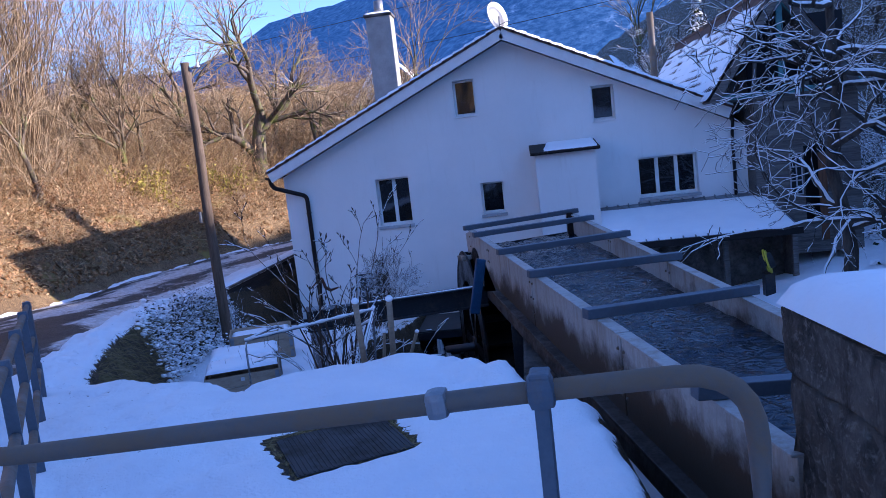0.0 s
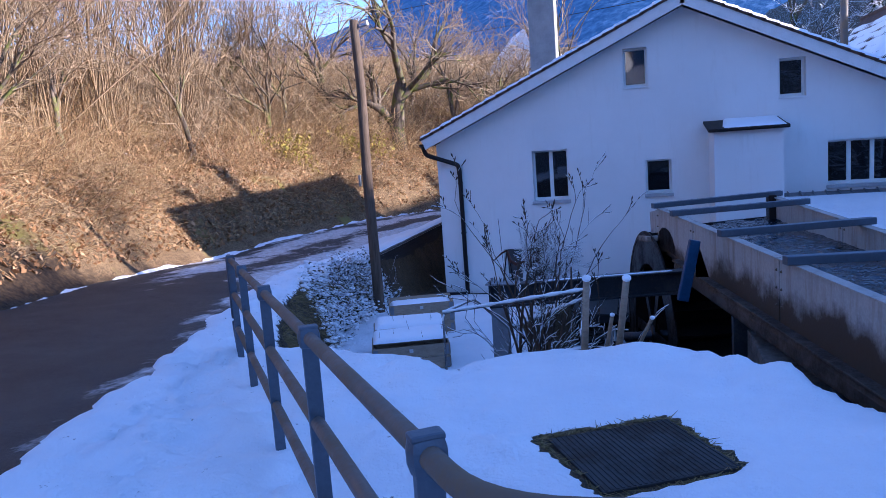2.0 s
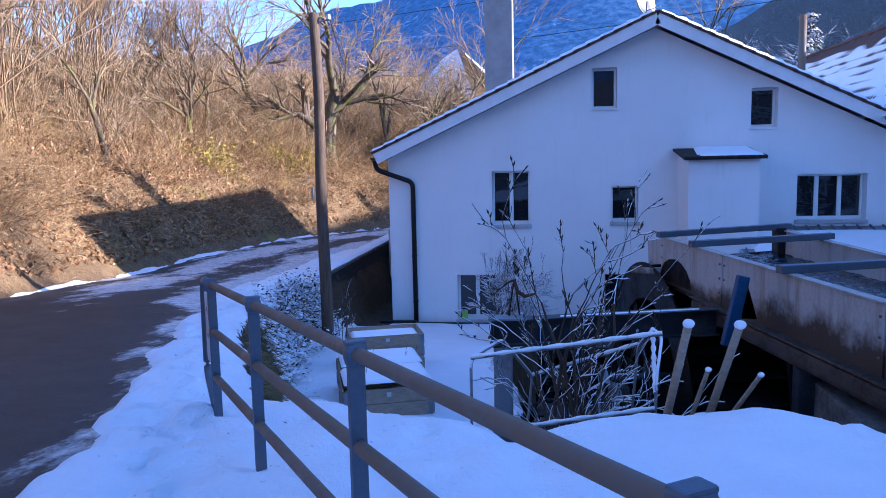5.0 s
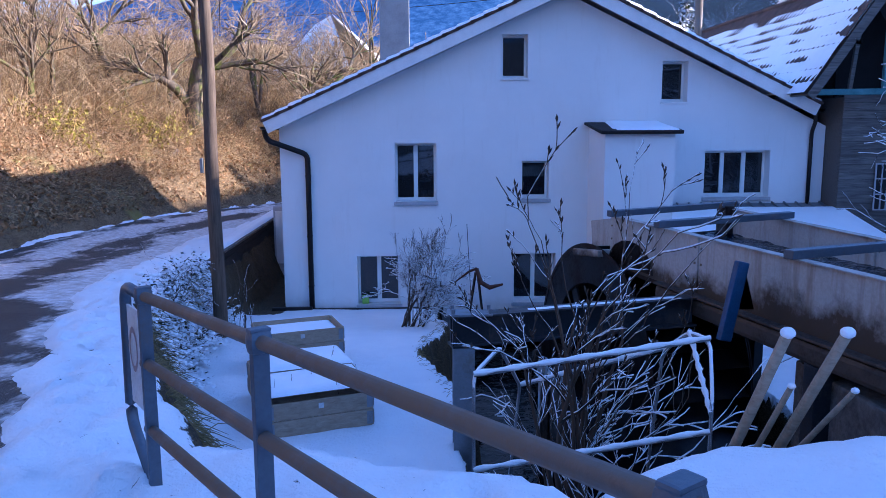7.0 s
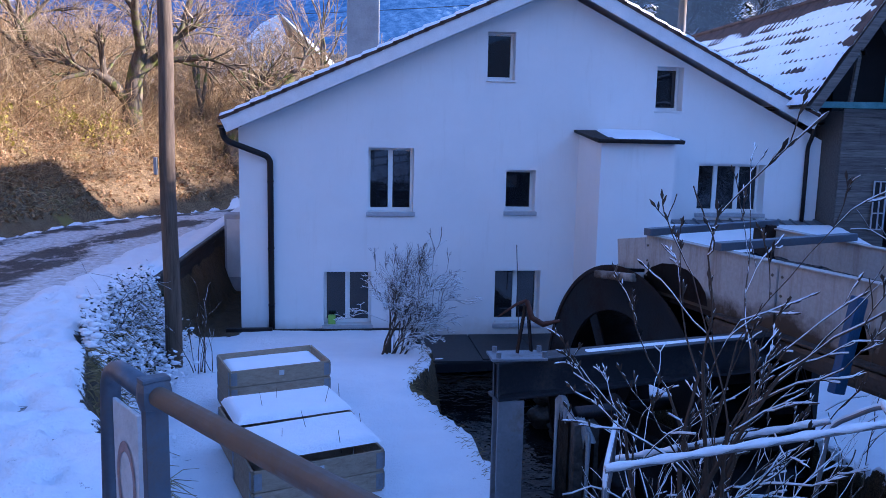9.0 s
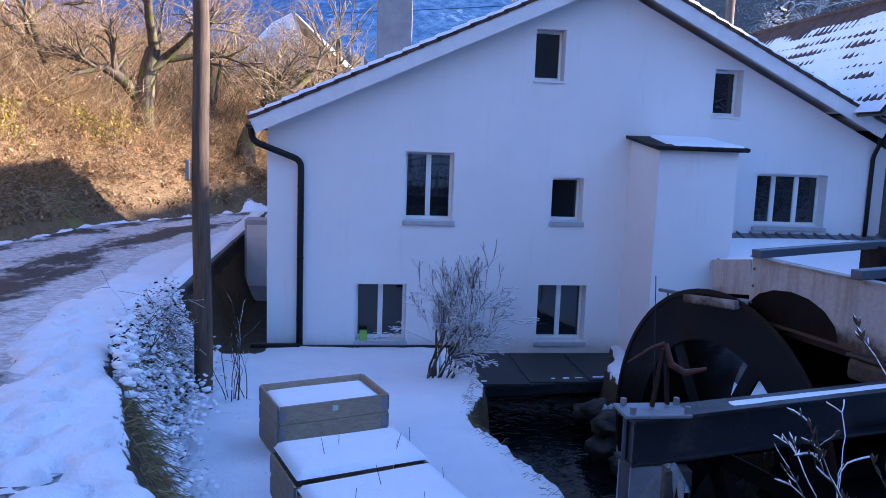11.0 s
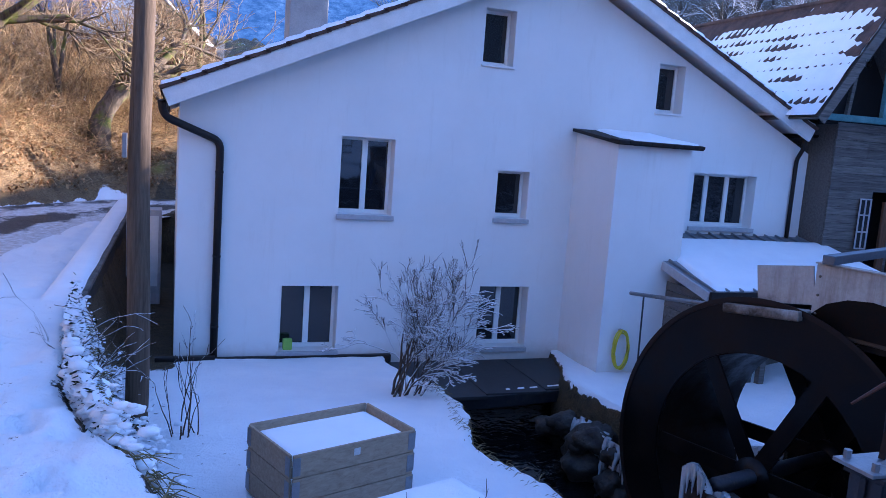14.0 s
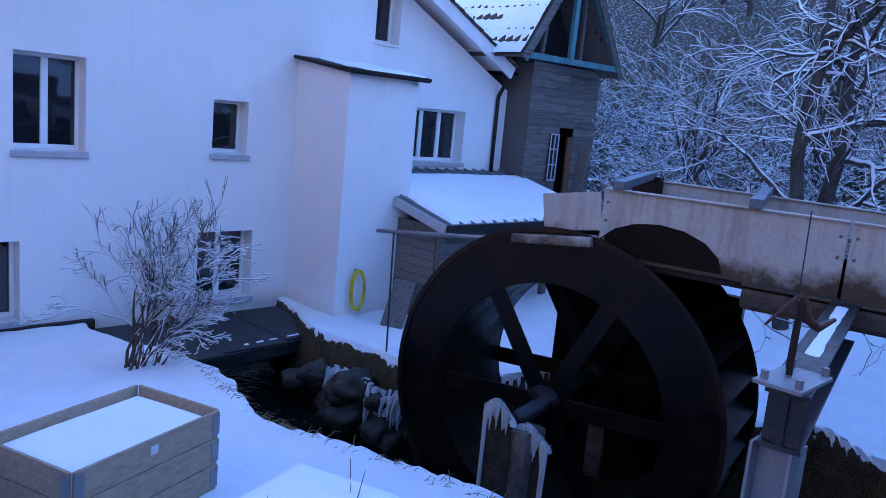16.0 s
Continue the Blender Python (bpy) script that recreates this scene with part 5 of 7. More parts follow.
def pier_block(z0, z1, cuts, amp, fine, grow_out):
    bm = bmesh.new()
    slab(bm, (0, 0, 0), (1, 1, 1))
    for v in bm.verts:
        u, w, t = v.co
        v.co = Vector((2.28 + 1.5 * u + 0.14 * (1 - w) + grow_out * (u - 0.5), 2.3 + 1.5 * w, z0 + (z1 - z0 - 0.06 * (1 - w) * (z1 > 0.6)) * t))
    bmesh.ops.subdivide_edges(bm, edges=bm.edges[:], cuts=cuts, use_grid_fill=True)
    for v in bm.verts:
        q = v.co.copy()
        k = amp * noise.fractal(q * 2.6, 1.0, 2.0, 4) + fine * noise.fractal(q * 13, 0.8, 2.0, 3)
        v.co = q + Vector((k, k * 0.6, k * 0.3))
    return bm


part("block", pier_block(0.42, 0.71, 20, 0.02, 0.008, 0.0), M_PIER, pier, "smooth weathered concrete", True)
part("rubble_base", pier_block(-4.0, 0.415, 44, 0.05, 0.03, -0.03), M_PIER, pier, "crumbling rubble concrete with holes", True)
tagged(snow_cap("pier_snow", [(2.27, 3.86), (2.42, 2.26), (3.9, 2.26), (3.86, 3.86)], 0.72, 0.17, None, 33, 0.05, rim=0.22), "thick rounded cap of snow on the concrete pier", "snow", kind="stuff")

# ---- raised beds made of pallet collars ----


def raised_bed(corner, turn, w, d, zt, collars, seed, sink=0.03, label=""):
    """Pallet-collar boxes filled with snow; corner: front left, turned in plan."""
    u = Vector((math.cos(turn), math.sin(turn), 0))
    v = Vector((-u.y, u.x, 0))
    c = Vector((corner[0], corner[1], 0))
    bed = empty("raised_bed", (corner[0], corner[1], zt - 0.2 * collars), label, "raised bed", "raised beds in the garden")
    t = 0.022
    for k in range(collars):
        z = zt - 0.2 * (k + 0.5)
        hh = 0.193
        for a, b in ((c, c + u * w), (c + v * d, c + u * w + v * d), (c, c + v * d), (c + u * w, c + u * w + v * d)):
            e = (b - a).normalized()
            part("board", bar(bmesh.new(), a + e * 0.012 + Vector((0, 0, z)), b - e * 0.012 + Vector((0, 0, z)), t, hh, 0.004), M_BOARD, bed)
        for q in (c, c + u * w, c + v * d, c + u * w + v * d):
            bm = bmesh.new()
            sx = u * (0.05 if (q - c).dot(u) < w / 2 else -0.05)
            sy = v * (0.05 if (q - c).dot(v) < d / 2 else -0.05)
            ox = -sx.normalized() * 0.014
            oy = -sy.normalized() * 0.014
            bar(bm, q + oy + sx * 0.1 + Vector((0, 0, z)), q + oy + sx * 1.5 + Vector((0, 0, z)), 0.004, 0.15, 0.001)
            bar(bm, q + ox + sy * 0.1 + Vector((0, 0, z)), q + ox + sy * 1.5 + Vector((0, 0, z)), 0.004, 0.15, 0.001)
            part("hinge", bm, M_GALV, bed, "galvanised corner hinge")
    mid = c + u * (w * 0.5) - v * 0.013 + Vector((0, 0, zt - 0.08))
    part("label_plate", bar(bmesh.new(), mid - u * 0.03, mid + u * 0.03, 0.004, 0.06), M_PLATE, bed)
    i0 = c + (u + v) * 0.012
    snow_cap("snow", [tuple((i0)[:2]), tuple((i0 + u * (w - 0.024))[:2]), tuple((i0 + u * (w - 0.024) + v * (d - 0.024))[:2]), tuple((i0 + v * (d - 0.024))[:2])], zt - sink, 0.07, bed, seed, 0.04, rim=0.1)
    # bare stalks poking out of the snow
    rngk = np.random.default_rng(seed)
    for q in range(5 if collars == 2 else 0):
        p = c + u * rngk.uniform(0.1, w) + v * rngk.uniform(0.05, d * 0.6) + Vector((0, 0, zt))
        tubes("stalk", [(np.array([tuple(p), tuple(p + Vector((rngk.normal(0, 0.05), rngk.normal(0, 0.05), rngk.uniform(0.15, 0.3))))]), [0.004, 0.002])], M_TWIG_BARE, bed)
    return bed


TB = math.atan2(0.40, 1.13)
raised_bed((-4.80, 14.48), TB, 1.2, 0.78, -1.58, 3, 41, 0.10, "raised bed of three pallet collars filled with snow")
raised_bed((-4.52, 12.80), TB, 1.2, 0.78, -1.66, 2, 42, -0.06, "low raised bed of pallet collars heaped with snow")
raised_bed((-4.26, 11.98), TB, 1.2, 0.78, -1.70, 2, 43, -0.08, "raised bed of pallet collars heaped with snow and dry stalks")

# ---- telegraph pole ----
pole = empty("utility_pole", (-6.05, 17.3, -2.2), "old wooden utility pole, weathered grey-brown", "utility pole")
pts = [(-6.05 + 0.015 * math.sin(i * 0.9), 17.3 + 0.012 * math.cos(i * 1.3), -2.5 + 6.65 * i / 12) for i in range(13)]
V, Fc = tube_arrays([(np.array(pts), np.linspace(0.125, 0.095, 13))], 14)
bm = bmesh.new()
vs = [bm.verts.new(q) for q in V]
for q in Fc:
    bm.faces.new([vs[i] for i in q])
bm.faces.new(vs[-14:][::-1])
part("shaft", bm, M_POLE, pole, "", True)
bm = bmesh.new()
bar(bm, (-6.17, 17.28, 3.95), (-5.75, 17.28, 4.02), 0.03, 0.03, 0.006)
part("bracket", bm, M_GALV, pole)
bm = bmesh.new()
bmesh.ops.create_cone(bm, cap_ends=True, segments=12, radius1=0.05, radius2=0.03, depth=0.1, matrix=Matrix.Translation((-5.77, 17.28, 4.07)))
part("insulator", bm, M_PLATE, pole)
bm = bmesh.new()
bar(bm, (-6.2, 17.2, 0.55), (-6.2, 17.2, 0.8), 0.05, 0.09, 0.01)
part("box", bm, M_GALV, pole)

# ---- the wooden barn beside the house ----
barn = empty("barn", (8.0, 24.0, -1.8), "old barn of grey weathered boards with a snowy tiled roof", "barn")
BX0, BX1, BY, BYB, BPX, BPZ, BEZ = 7.24, 9.85, 21.25, 33.0, 7.85, 4.62, 1.95
bmid = (BX0 + BX1) / 2
kk = 0
rngb = random.Random(3)
for zz in np.arange(-2.2, 1.9, 0.175):
    off = rngb.uniform(-0.006, 0.006)
    x = BX0
    cut = BX0 + rngb.choice([0.9, 1.4, 2.0])
    for a, b in ((BX0, cut), (cut + 0.004, BX1)):
        if -1.35 < zz < 0.45 and b > 8.45 and a < 9.0:
            if a < 8.45:
                part("plank", slab(bmesh.new(), (a, BY + off, zz), (8.45, BY + 0.03 + off, zz + 0.17), 0.005), M_BARN, barn)
            if b > 9.0:
                part("plank", slab(bmesh.new(), (9.0, BY + off, zz), (b, BY + 0.03 + off, zz + 0.17), 0.005), M_BARN, barn)
        else:
            part("plank", slab(bmesh.new(), (a, BY + off, zz), (b, BY + 0.03 + off, zz + 0.17), 0.005), M_BARN, barn)
# near-black sheet standing for the barn's unlit inside
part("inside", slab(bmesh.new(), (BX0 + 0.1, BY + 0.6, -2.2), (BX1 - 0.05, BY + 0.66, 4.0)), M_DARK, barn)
part("side_wall", slab(bmesh.new(), (BX1 - 0.06, BY + 0.04, -2.2), (BX1, BYB, 1.95)), M_BARN, barn)
part("side_wall", slab(bmesh.new(), (BX0, BY + 0.04, -2.2), (BX0 + 0.06, BYB, 1.95)), M_BARN, barn)
# near-black board as the barn window's unlit opening
bm = bmesh.new()
slab(bm, (8.08, BY - 0.05, -0.62), (8.36, BY - 0.015, 0.42), 0.006)
w = part("window", bm, M_DARK, barn)
bm = bmesh.new()
for xx in (8.06, 8.21, 8.35):
    slab(bm, (xx, BY - 0.07, -0.64), (xx + 0.03, BY - 0.052, 0.44))
for zz in (-0.64, -0.28, 0.08, 0.42):
    slab(bm, (8.06, BY - 0.072, zz), (8.38, BY - 0.071 + 0.02, zz + 0.03))
part("window_frame", bm, M_SILL, w)
part("door_leaf", slab(bmesh.new(), (8.8, BY - 0.02, -1.9), (9.0, BY + 0.04, 0.4), 0.008), M_BROWN, barn, "brown wooden door standing ajar")
part("door_leaf", bar(bmesh.new(), (9.1, BY - 0.12, -1.75), (9.35, BY - 0.12, 0.1), 0.3, 0.03), M_BARN, barn, "grey board leaning on the wall")
# open gable truss, painted blue-green
PA, PL, PR = Vector((BPX, 20.72, 4.40)), Vector((6.22, 20.86, 2.02)), Vector((9.62, 20.62, 2.06))
for p, q, wdt in ((PL, PA, 0.16), (PR, PA, 0.16), (PL + Vector((0.0, 0, 0.02)), PR, 0.13), (PL.lerp(PR, 0.48), PA, 0.14)):
    part("truss_beam", bar(bmesh.new(), p, q, 0.1, wdt, 0.01, up=(0, -1, 0.01)) if False else bar(bmesh.new(), p, q, wdt, 0.1, 0.01, up=(0, 1, 0)), M_TEAL, barn, "worn blue-green truss beam")
for p, q in ((PL.lerp(PR, 0.30), PL.lerp(PA, 0.0).lerp(PA, 0.72)), (PL.lerp(PR, 0.68), PR.lerp(PA, 0.62))):
    part("brace", bar(bmesh.new(), p + Vector((0, 0.3, 0.05)), q + Vector((0, 0.3, 0)), 0.09, 0.08, 0.01, up=(0, 1, 0)), M_BARN, barn)


def barn_roof(xe, ze, name):
    n = Vector((-(BPZ - ze), 0, BPX - xe)).normalized()
    if n.z < 0:
        n = -n
    d = Vector((BPX - xe, 0, BPZ - ze))
    L = d.length
    u = d.normalized()
    y0, y1 = 20.6, BYB
    bm = bmesh.new()
    vs = [bm.verts.new((p[0] + n.x * h, yy, p[1] + n.z * h)) for yy in (y0, y1) for h in (-0.05, 0.0) for p in ((xe, ze), (BPX, BPZ))]
    for q in ((0, 1, 3, 2), (4, 6, 7, 5), (0, 4, 5, 1), (2, 3, 7, 6), (0, 2, 6, 4), (1, 5, 7, 3)):
        bm.faces.new([vs[i] for i in q])
    part("roof_deck", bm, M_BARN, barn)
    part("verge_board", bar(bmesh.new(), Vector((xe, y0 - 0.015, ze)) - n * 0.09, Vector((BPX, y0 - 0.015, BPZ)) - n * 0.09, 0.03, 0.2, 0.006, up=tuple(n)), M_BARN, barn)
    # pantiles as a rippled sheet stepped at every course, with snow lying between them
    rows = int(L / 0.30)
    ny, nr = int((y1 - y0) / 0.07), rows * 4
    U, W = np.meshgrid(np.linspace(0, 1, nr + 1), np.linspace(0, 1, ny + 1), indexing='ij')
    saw = 1 - (U * rows) % 1.0
    Yv = y0 + (y1 - y0) * W
    h = 0.03 + 0.035 * saw + 0.022 * np.abs(np.sin(Yv * math.pi / 0.21))
    X = xe + (BPX - xe) * U + n.x * h
    Z = ze + (BPZ - ze) * U + n.z * h
    i, j = np.meshgrid(np.arange(nr), np.arange(ny), indexing='ij')
    a = (i * (ny + 1) + j).ravel()
    Fc = np.stack([a, a + ny + 1, a + ny + 2, a + 1], -1)
    quads("roof_tiles", np.stack([X, Yv, Z], -1).reshape(-1, 3), Fc, M_TILE, barn, "brown tiles showing between the snow", False)
    hs = 0.080 + 0.028 * fbm(U * 9, Yv * 1.0, 4, 71) - 0.05 * smooth(0.80, 1.0, U + 0.1 * fbm(Yv * 0.7, U * 3, 3, 75)) - 0.04 * smooth(0.75, 1.0, (U * rows) % 1.0) * (0.5 + 0.9 * fbm(U * 8, Yv * 0.9, 3, 77)) - 0.04 * smooth(0.6, 0.0, (Yv - y0)) * (U > 0.45)
    X = xe + (BPX - xe) * U + n.x * hs
    Z = ze + (BPZ - ze) * U + n.z * hs
    quads("roof_snow", np.stack([X, Yv, Z], -1).reshape(-1, 3), Fc, M_SNOW, barn, "patchy snow on the barn roof", True)


barn_roof(6.02, 1.98, "left")
barn_roof(9.78, 1.9, "right")
part("ridge", bar(bmesh.new(), (BPX, 20.58, BPZ + 0.07), (BPX, BYB, BPZ + 0.07), 0.2, 0.09, 0.03), M_TILE, barn)
# white cut-out birds hanging in the gable
for bx, bz in ((7.0, 3.05), (8.35, 2.72), (8.6, 2.6)):
    bm = bmesh.new()
    o = Vector((bx, 20.56, bz))
    for tri in (((0, 0, 0), (0.09, 0, 0.05), (0.13, 0, 0.0)), ((0.03, 0, 0.02), (-0.02, 0, 0.13), (0.09, 0, 0.03)), ((0.06, 0, 0.03), (0.12, 0, 0.14), (0.10, 0, 0.01)), ((0, 0, 0), (-0.06, 0, 0.02), (0.03, 0, -0.03))):
        bm.faces.new([bm.verts.new(o + Vector(t)) for t in tri])
    bmesh.ops.solidify(bm, geom=bm.faces[:], thickness=0.006)
    thing("bird_cutout", bm, M_PLATE, "small white bird cut-out hanging in the gable", "decoration", "bird cut-outs in the barn gable")
# ---- far chalet, poles and fence behind the bend ----
cha = empty("chalet", (-9.0, 56.0, -1.8), "brown wooden chalet with a snowy hipped roof", "house")
part("wall", slab(bmesh.new(), (-10.4, 53.0, -2.5), (-4.9, 60.0, 5.3), 0.02), M_BROWN, cha)
bm = bmesh.new()
bm.faces.new([bm.verts.new(p) for p in ((-11.2, 52.2, 5.0), (-6.2, 51.6, 5.1), (-7.45, 53.6, 8.4), (-9.0, 58.0, 8.4), (-12.5, 60.0, 5.0))])
bmesh.ops.solidify(bm, geom=bm.faces[:], thickness=0.2)
part("roof", bm, M_SNOW, cha, "snow-covered roof slope")
bm = bmesh.new()
bm.faces.new([bm.verts.new(p) for p in ((-6.15, 51.55, 5.1), (-4.3, 51.5, 5.25), (-7.4, 53.55, 8.42))])
bmesh.ops.solidify(bm, geom=bm.faces[:], thickness=0.15)
part("gable_end", bm, M_LIT_WALL, cha, "sunlit ochre gable end")
bm = bmesh.new()
bm.faces.new([bm.verts.new(p) for p in ((-4.25, 51.5, 5.25), (-3.7, 52.5, 5.2), (-3.7, 60.0, 5.2), (-7.3, 58.0, 8.5), (-7.35, 53.5, 8.5))])
bmesh.ops.solidify(bm, geom=bm.faces[:], thickness=0.2)
part("roof", bm, M_SNOW, cha, "snow-covered roof slope")
for xx in (-9.6, -8.0, -6.4):
    part("window", slab(bmesh.new(), (xx, 52.96, 2.6), (xx + 0.8, 52.99, 3.7)), M_GLASS, cha)
part("chimney", slab(bmesh.new(), (-3.6, 55.0, 4.2), (-3.2, 55.4, 6.2), 0.02), M_CONC2, cha)

# ---- retaining wall and small things along the house's side ----
ret = empty("retaining_wall", (-6.9, 25.0, -3.0), "dark boarded retaining wall between lane and house", "wall")
for k in range(9):
    z = -3.1 + k * 0.19
    part("board", slab(bmesh.new(), (-6.88 + 0.006 * (k % 2), 19.2, z), (-6.84 + 0.006 * (k % 2), 33.0, z + 0.184), 0.006), M_STAIN, ret)
part("coping", slab(bmesh.new(), (-7.05, 19.1, -1.40), (-6.76, 33.0, -1.35), 0.01), M_CONC, ret)
tagged(snow_cap("wall_snow", [(-7.3, 19.0), (-6.78, 19.0), (-6.78, 33.0), (-7.3, 33.0)], -1.40, 0.12, None, 90, 0.12), "line of snow on the retaining wall", "snow", kind="stuff")
cab = empty("utility_cabinet", (-6.3, 26.8, -2.9), "grey utility cabinet beside the house", "cabinet")
part("body", slab(bmesh.new(), (-6.66, 26.4, -3.1), (-5.95, 27.1, -0.92), 0.02), M_SILL, cab)
part("door", slab(bmesh.new(), (-6.6, 26.38, -2.6), (-6.01, 26.396, -1.05), 0.004), M_TRIM, cab)

# ---- plants ----


def grow(rng, p, d, length, r, depth, out, snow=None, wander=0.18, droop=0.0, fork=(2, 4), shrink=0.68, spread=0.7, seg=5, min_r=0.004, taper=0.35):
    """A bent, tapering branch and its side branches, as paths."""
    p, d = np.array(p, float), np.array(d, float)
    d /= np.linalg.norm(d)
    pts, rad = [p], [r]
    step = length / seg
    tip = max(min_r, r * (taper if depth > 0 else 0.25))
    for i in range(seg):
        d = d + rng.normal(0, wander, 3) + np.array([0, 0, -droop])
        d /= np.linalg.norm(d)
        p = p + d * step
        pts.append(p)
        rad.append(r + (tip - r) * (i + 1) / seg)
    out.append((np.array(pts), np.array(rad)))
    if snow is not None and r < 0.14:
        P = np.array(pts)
        D = np.gradient(P, axis=0)
        flat = 1 - np.abs(D[:, 2]) / (np.linalg.norm(D, axis=1) + 1e-9)
        R = np.array(rad)
        if flat.mean() > 0.25:
            s = np.clip(flat * 1.3, 0.25, 1.0)
            Q = P.copy()
            Q[:, 2] += R * 0.75 + 0.004
            snow.append((Q, (R * 0.68 + 0.0035) * s))
    if depth == 0:
        return
    n = rng.integers(fork[0], fork[1] + 1)
    for k in range(n):
        t = rng.uniform(0.35, 1.0) if k else 1.0
        i = min(seg, max(1, int(round(t * seg))))
        q, base = pts[i], pts[i] - pts[i - 1]
        base = base / np.linalg.norm(base)
        side = rng.normal(0, 1, 3)
        side -= base * (side @ base)
        side /= np.linalg.norm(side)
        a = spread * rng.uniform(0.5, 1.2)
        grow(rng, q, base * math.cos(a) + side * math.sin(a) + np.array([0, 0, 0.05]), length * shrink * rng.uniform(0.7, 1.2), max(min_r, rad[i] * 0.72), depth - 1, out, snow, wander, droop, fork, shrink, spread, max(3, seg - 1), min_r, taper)


def split(paths, r):
    return [q for q in paths if q[1][0] >= r], [q for q in paths if q[1][0] < r]


def make_tree(at, seed, h, r, depth, label, bark, twig, name="tree", snow=False, lean=(0, 0), spread=0.65, fork=(3, 4), stems=1, trunk=0.35, droop=0.0, thick=0.03, group="", taper=0.6, min_r=0.008):
    rng = np.random.default_rng(seed)
    out, cap = [], ([] if snow else None)
    for s in range(stems):
        o = np.array([at[0], at[1], at[2] - 0.3]) + np.array([rng.normal(0, 0.14) * (stems > 1), rng.normal(0, 0.14) * (stems > 1), 0])
        grow(rng, o, (lean[0] + rng.normal(0, 0.1) * (stems > 1), lean[1] + rng.normal(0, 0.1) * (stems > 1), 1), h * trunk, r, depth, out, cap, 0.12, droop, fork, 0.74, spread, 6, min_r, taper)
    t = empty(name, at, label, "tree", group)
    big, fine = split(out, thick)
    tubes("trunk", big, bark, t, sides=7)
    if fine:
        tubes("crown", fine, twig, t, sides=3)
    if cap:
        tagged(tubes("snow", cap, M_SNOW, t, "snow lying along the branches", sides=4), kind="stuff")
    return t


# great bare trees behind the bend
for k, (x, y, hh, rr) in enumerate([(-17.0, 34.5, 10, 0.16), (-18.5, 44.0, 12, 0.22), (-13.5, 46.0, 12, 0.2), (-21.0, 38.0, 11, 0.2), (-16.5, 27.0, 9, 0.12), (-17.5, 21.5, 9, 0.13), (-16.0, 16.5, 9, 0.12), (-6.0, 44.0, 9, 0.14), (-20.0, 19.5, 11, 0.12), (-23.0, 34.0, 12, 0.15), (-10.2, 43.5, 11, 0.16), (-14.0, 42.0, 11, 0.15), (-17.0, 36.0, 11, 0.14), (-24.0, 26.0, 12, 0.14), (-26.0, 40.0, 12, 0.16), (-19.0, 15.0, 11, 0.12)]):
    make_tree((x, y, height(x, y)), 600 + k, hh, rr, 5, "bare tree rising from the brush", M_BARK, M_HAZEL, "bare_tree", spread=0.55, fork=(3, 4), thick=0.03, trunk=0.26, group="bare trees on the bank")
make_tree((-12.0, 38.5, height(-12.0, 38.5)), 11, 17, 0.46, 6, "tall old bare tree with mossy limbs", M_BARK, M_HAZEL, "bare_tree", spread=0.68, trunk=0.21, fork=(3, 4), thick=0.028, group="tall bare trees behind the bend")
make_tree((-8.4, 40.6, height(-8.4, 40.6)), 14, 15, 0.46, 6, "tall old bare tree with a forked crown", M_BARK, M_HAZEL, "bare_tree", spread=0.62, trunk=0.22, fork=(3, 4), thick=0.028, group="tall bare trees behind the bend")
make_tree((-15.2, 40.0, height(-15.2, 40.0)), 17, 11, 0.22, 5, "slim bare tree among the brush", M_BARK, M_HAZEL, "bare_tree", spread=0.5, fork=(3, 3), thick=0.028, group="tall bare trees behind the bend")
make_tree((-4.5, 47.0, height(-4.5, 47.0)), 19, 10, 0.2, 5, "slim bare tree before the chalet", M_BARK, M_HAZEL, "bare_tree", spread=0.5, fork=(3, 3), thick=0.028, group="tall bare trees behind the bend")


def coppice(at, seed, stems, h):
    """A clump of many thin upright stems from one stool."""
    rng = np.random.default_rng(seed)
    t = empty("hazel_clump", at, "clump of thin upright bare hazel stems", "shrub", "hazel clumps on the bank")
    for s in range(stems):
        out = []
        a = rng.uniform(0, 6.28)
        tilt = abs(rng.normal(0.0, 0.26)) + 0.03
        grow(rng, (at[0] + rng.normal(0, 0.25), at[1] + rng.normal(0, 0.25), at[2] - 0.2), (math.cos(a) * tilt, math.sin(a) * tilt, 1), h * rng.uniform(0.55, 1.0), rng.uniform(0.016, 0.052), 3, out, None, 0.075, 0.0, (3, 4), 0.42, 0.62, 7, 0.007, 0.5)
        tubes("stem", out, M_HAZEL, t, sides=3)


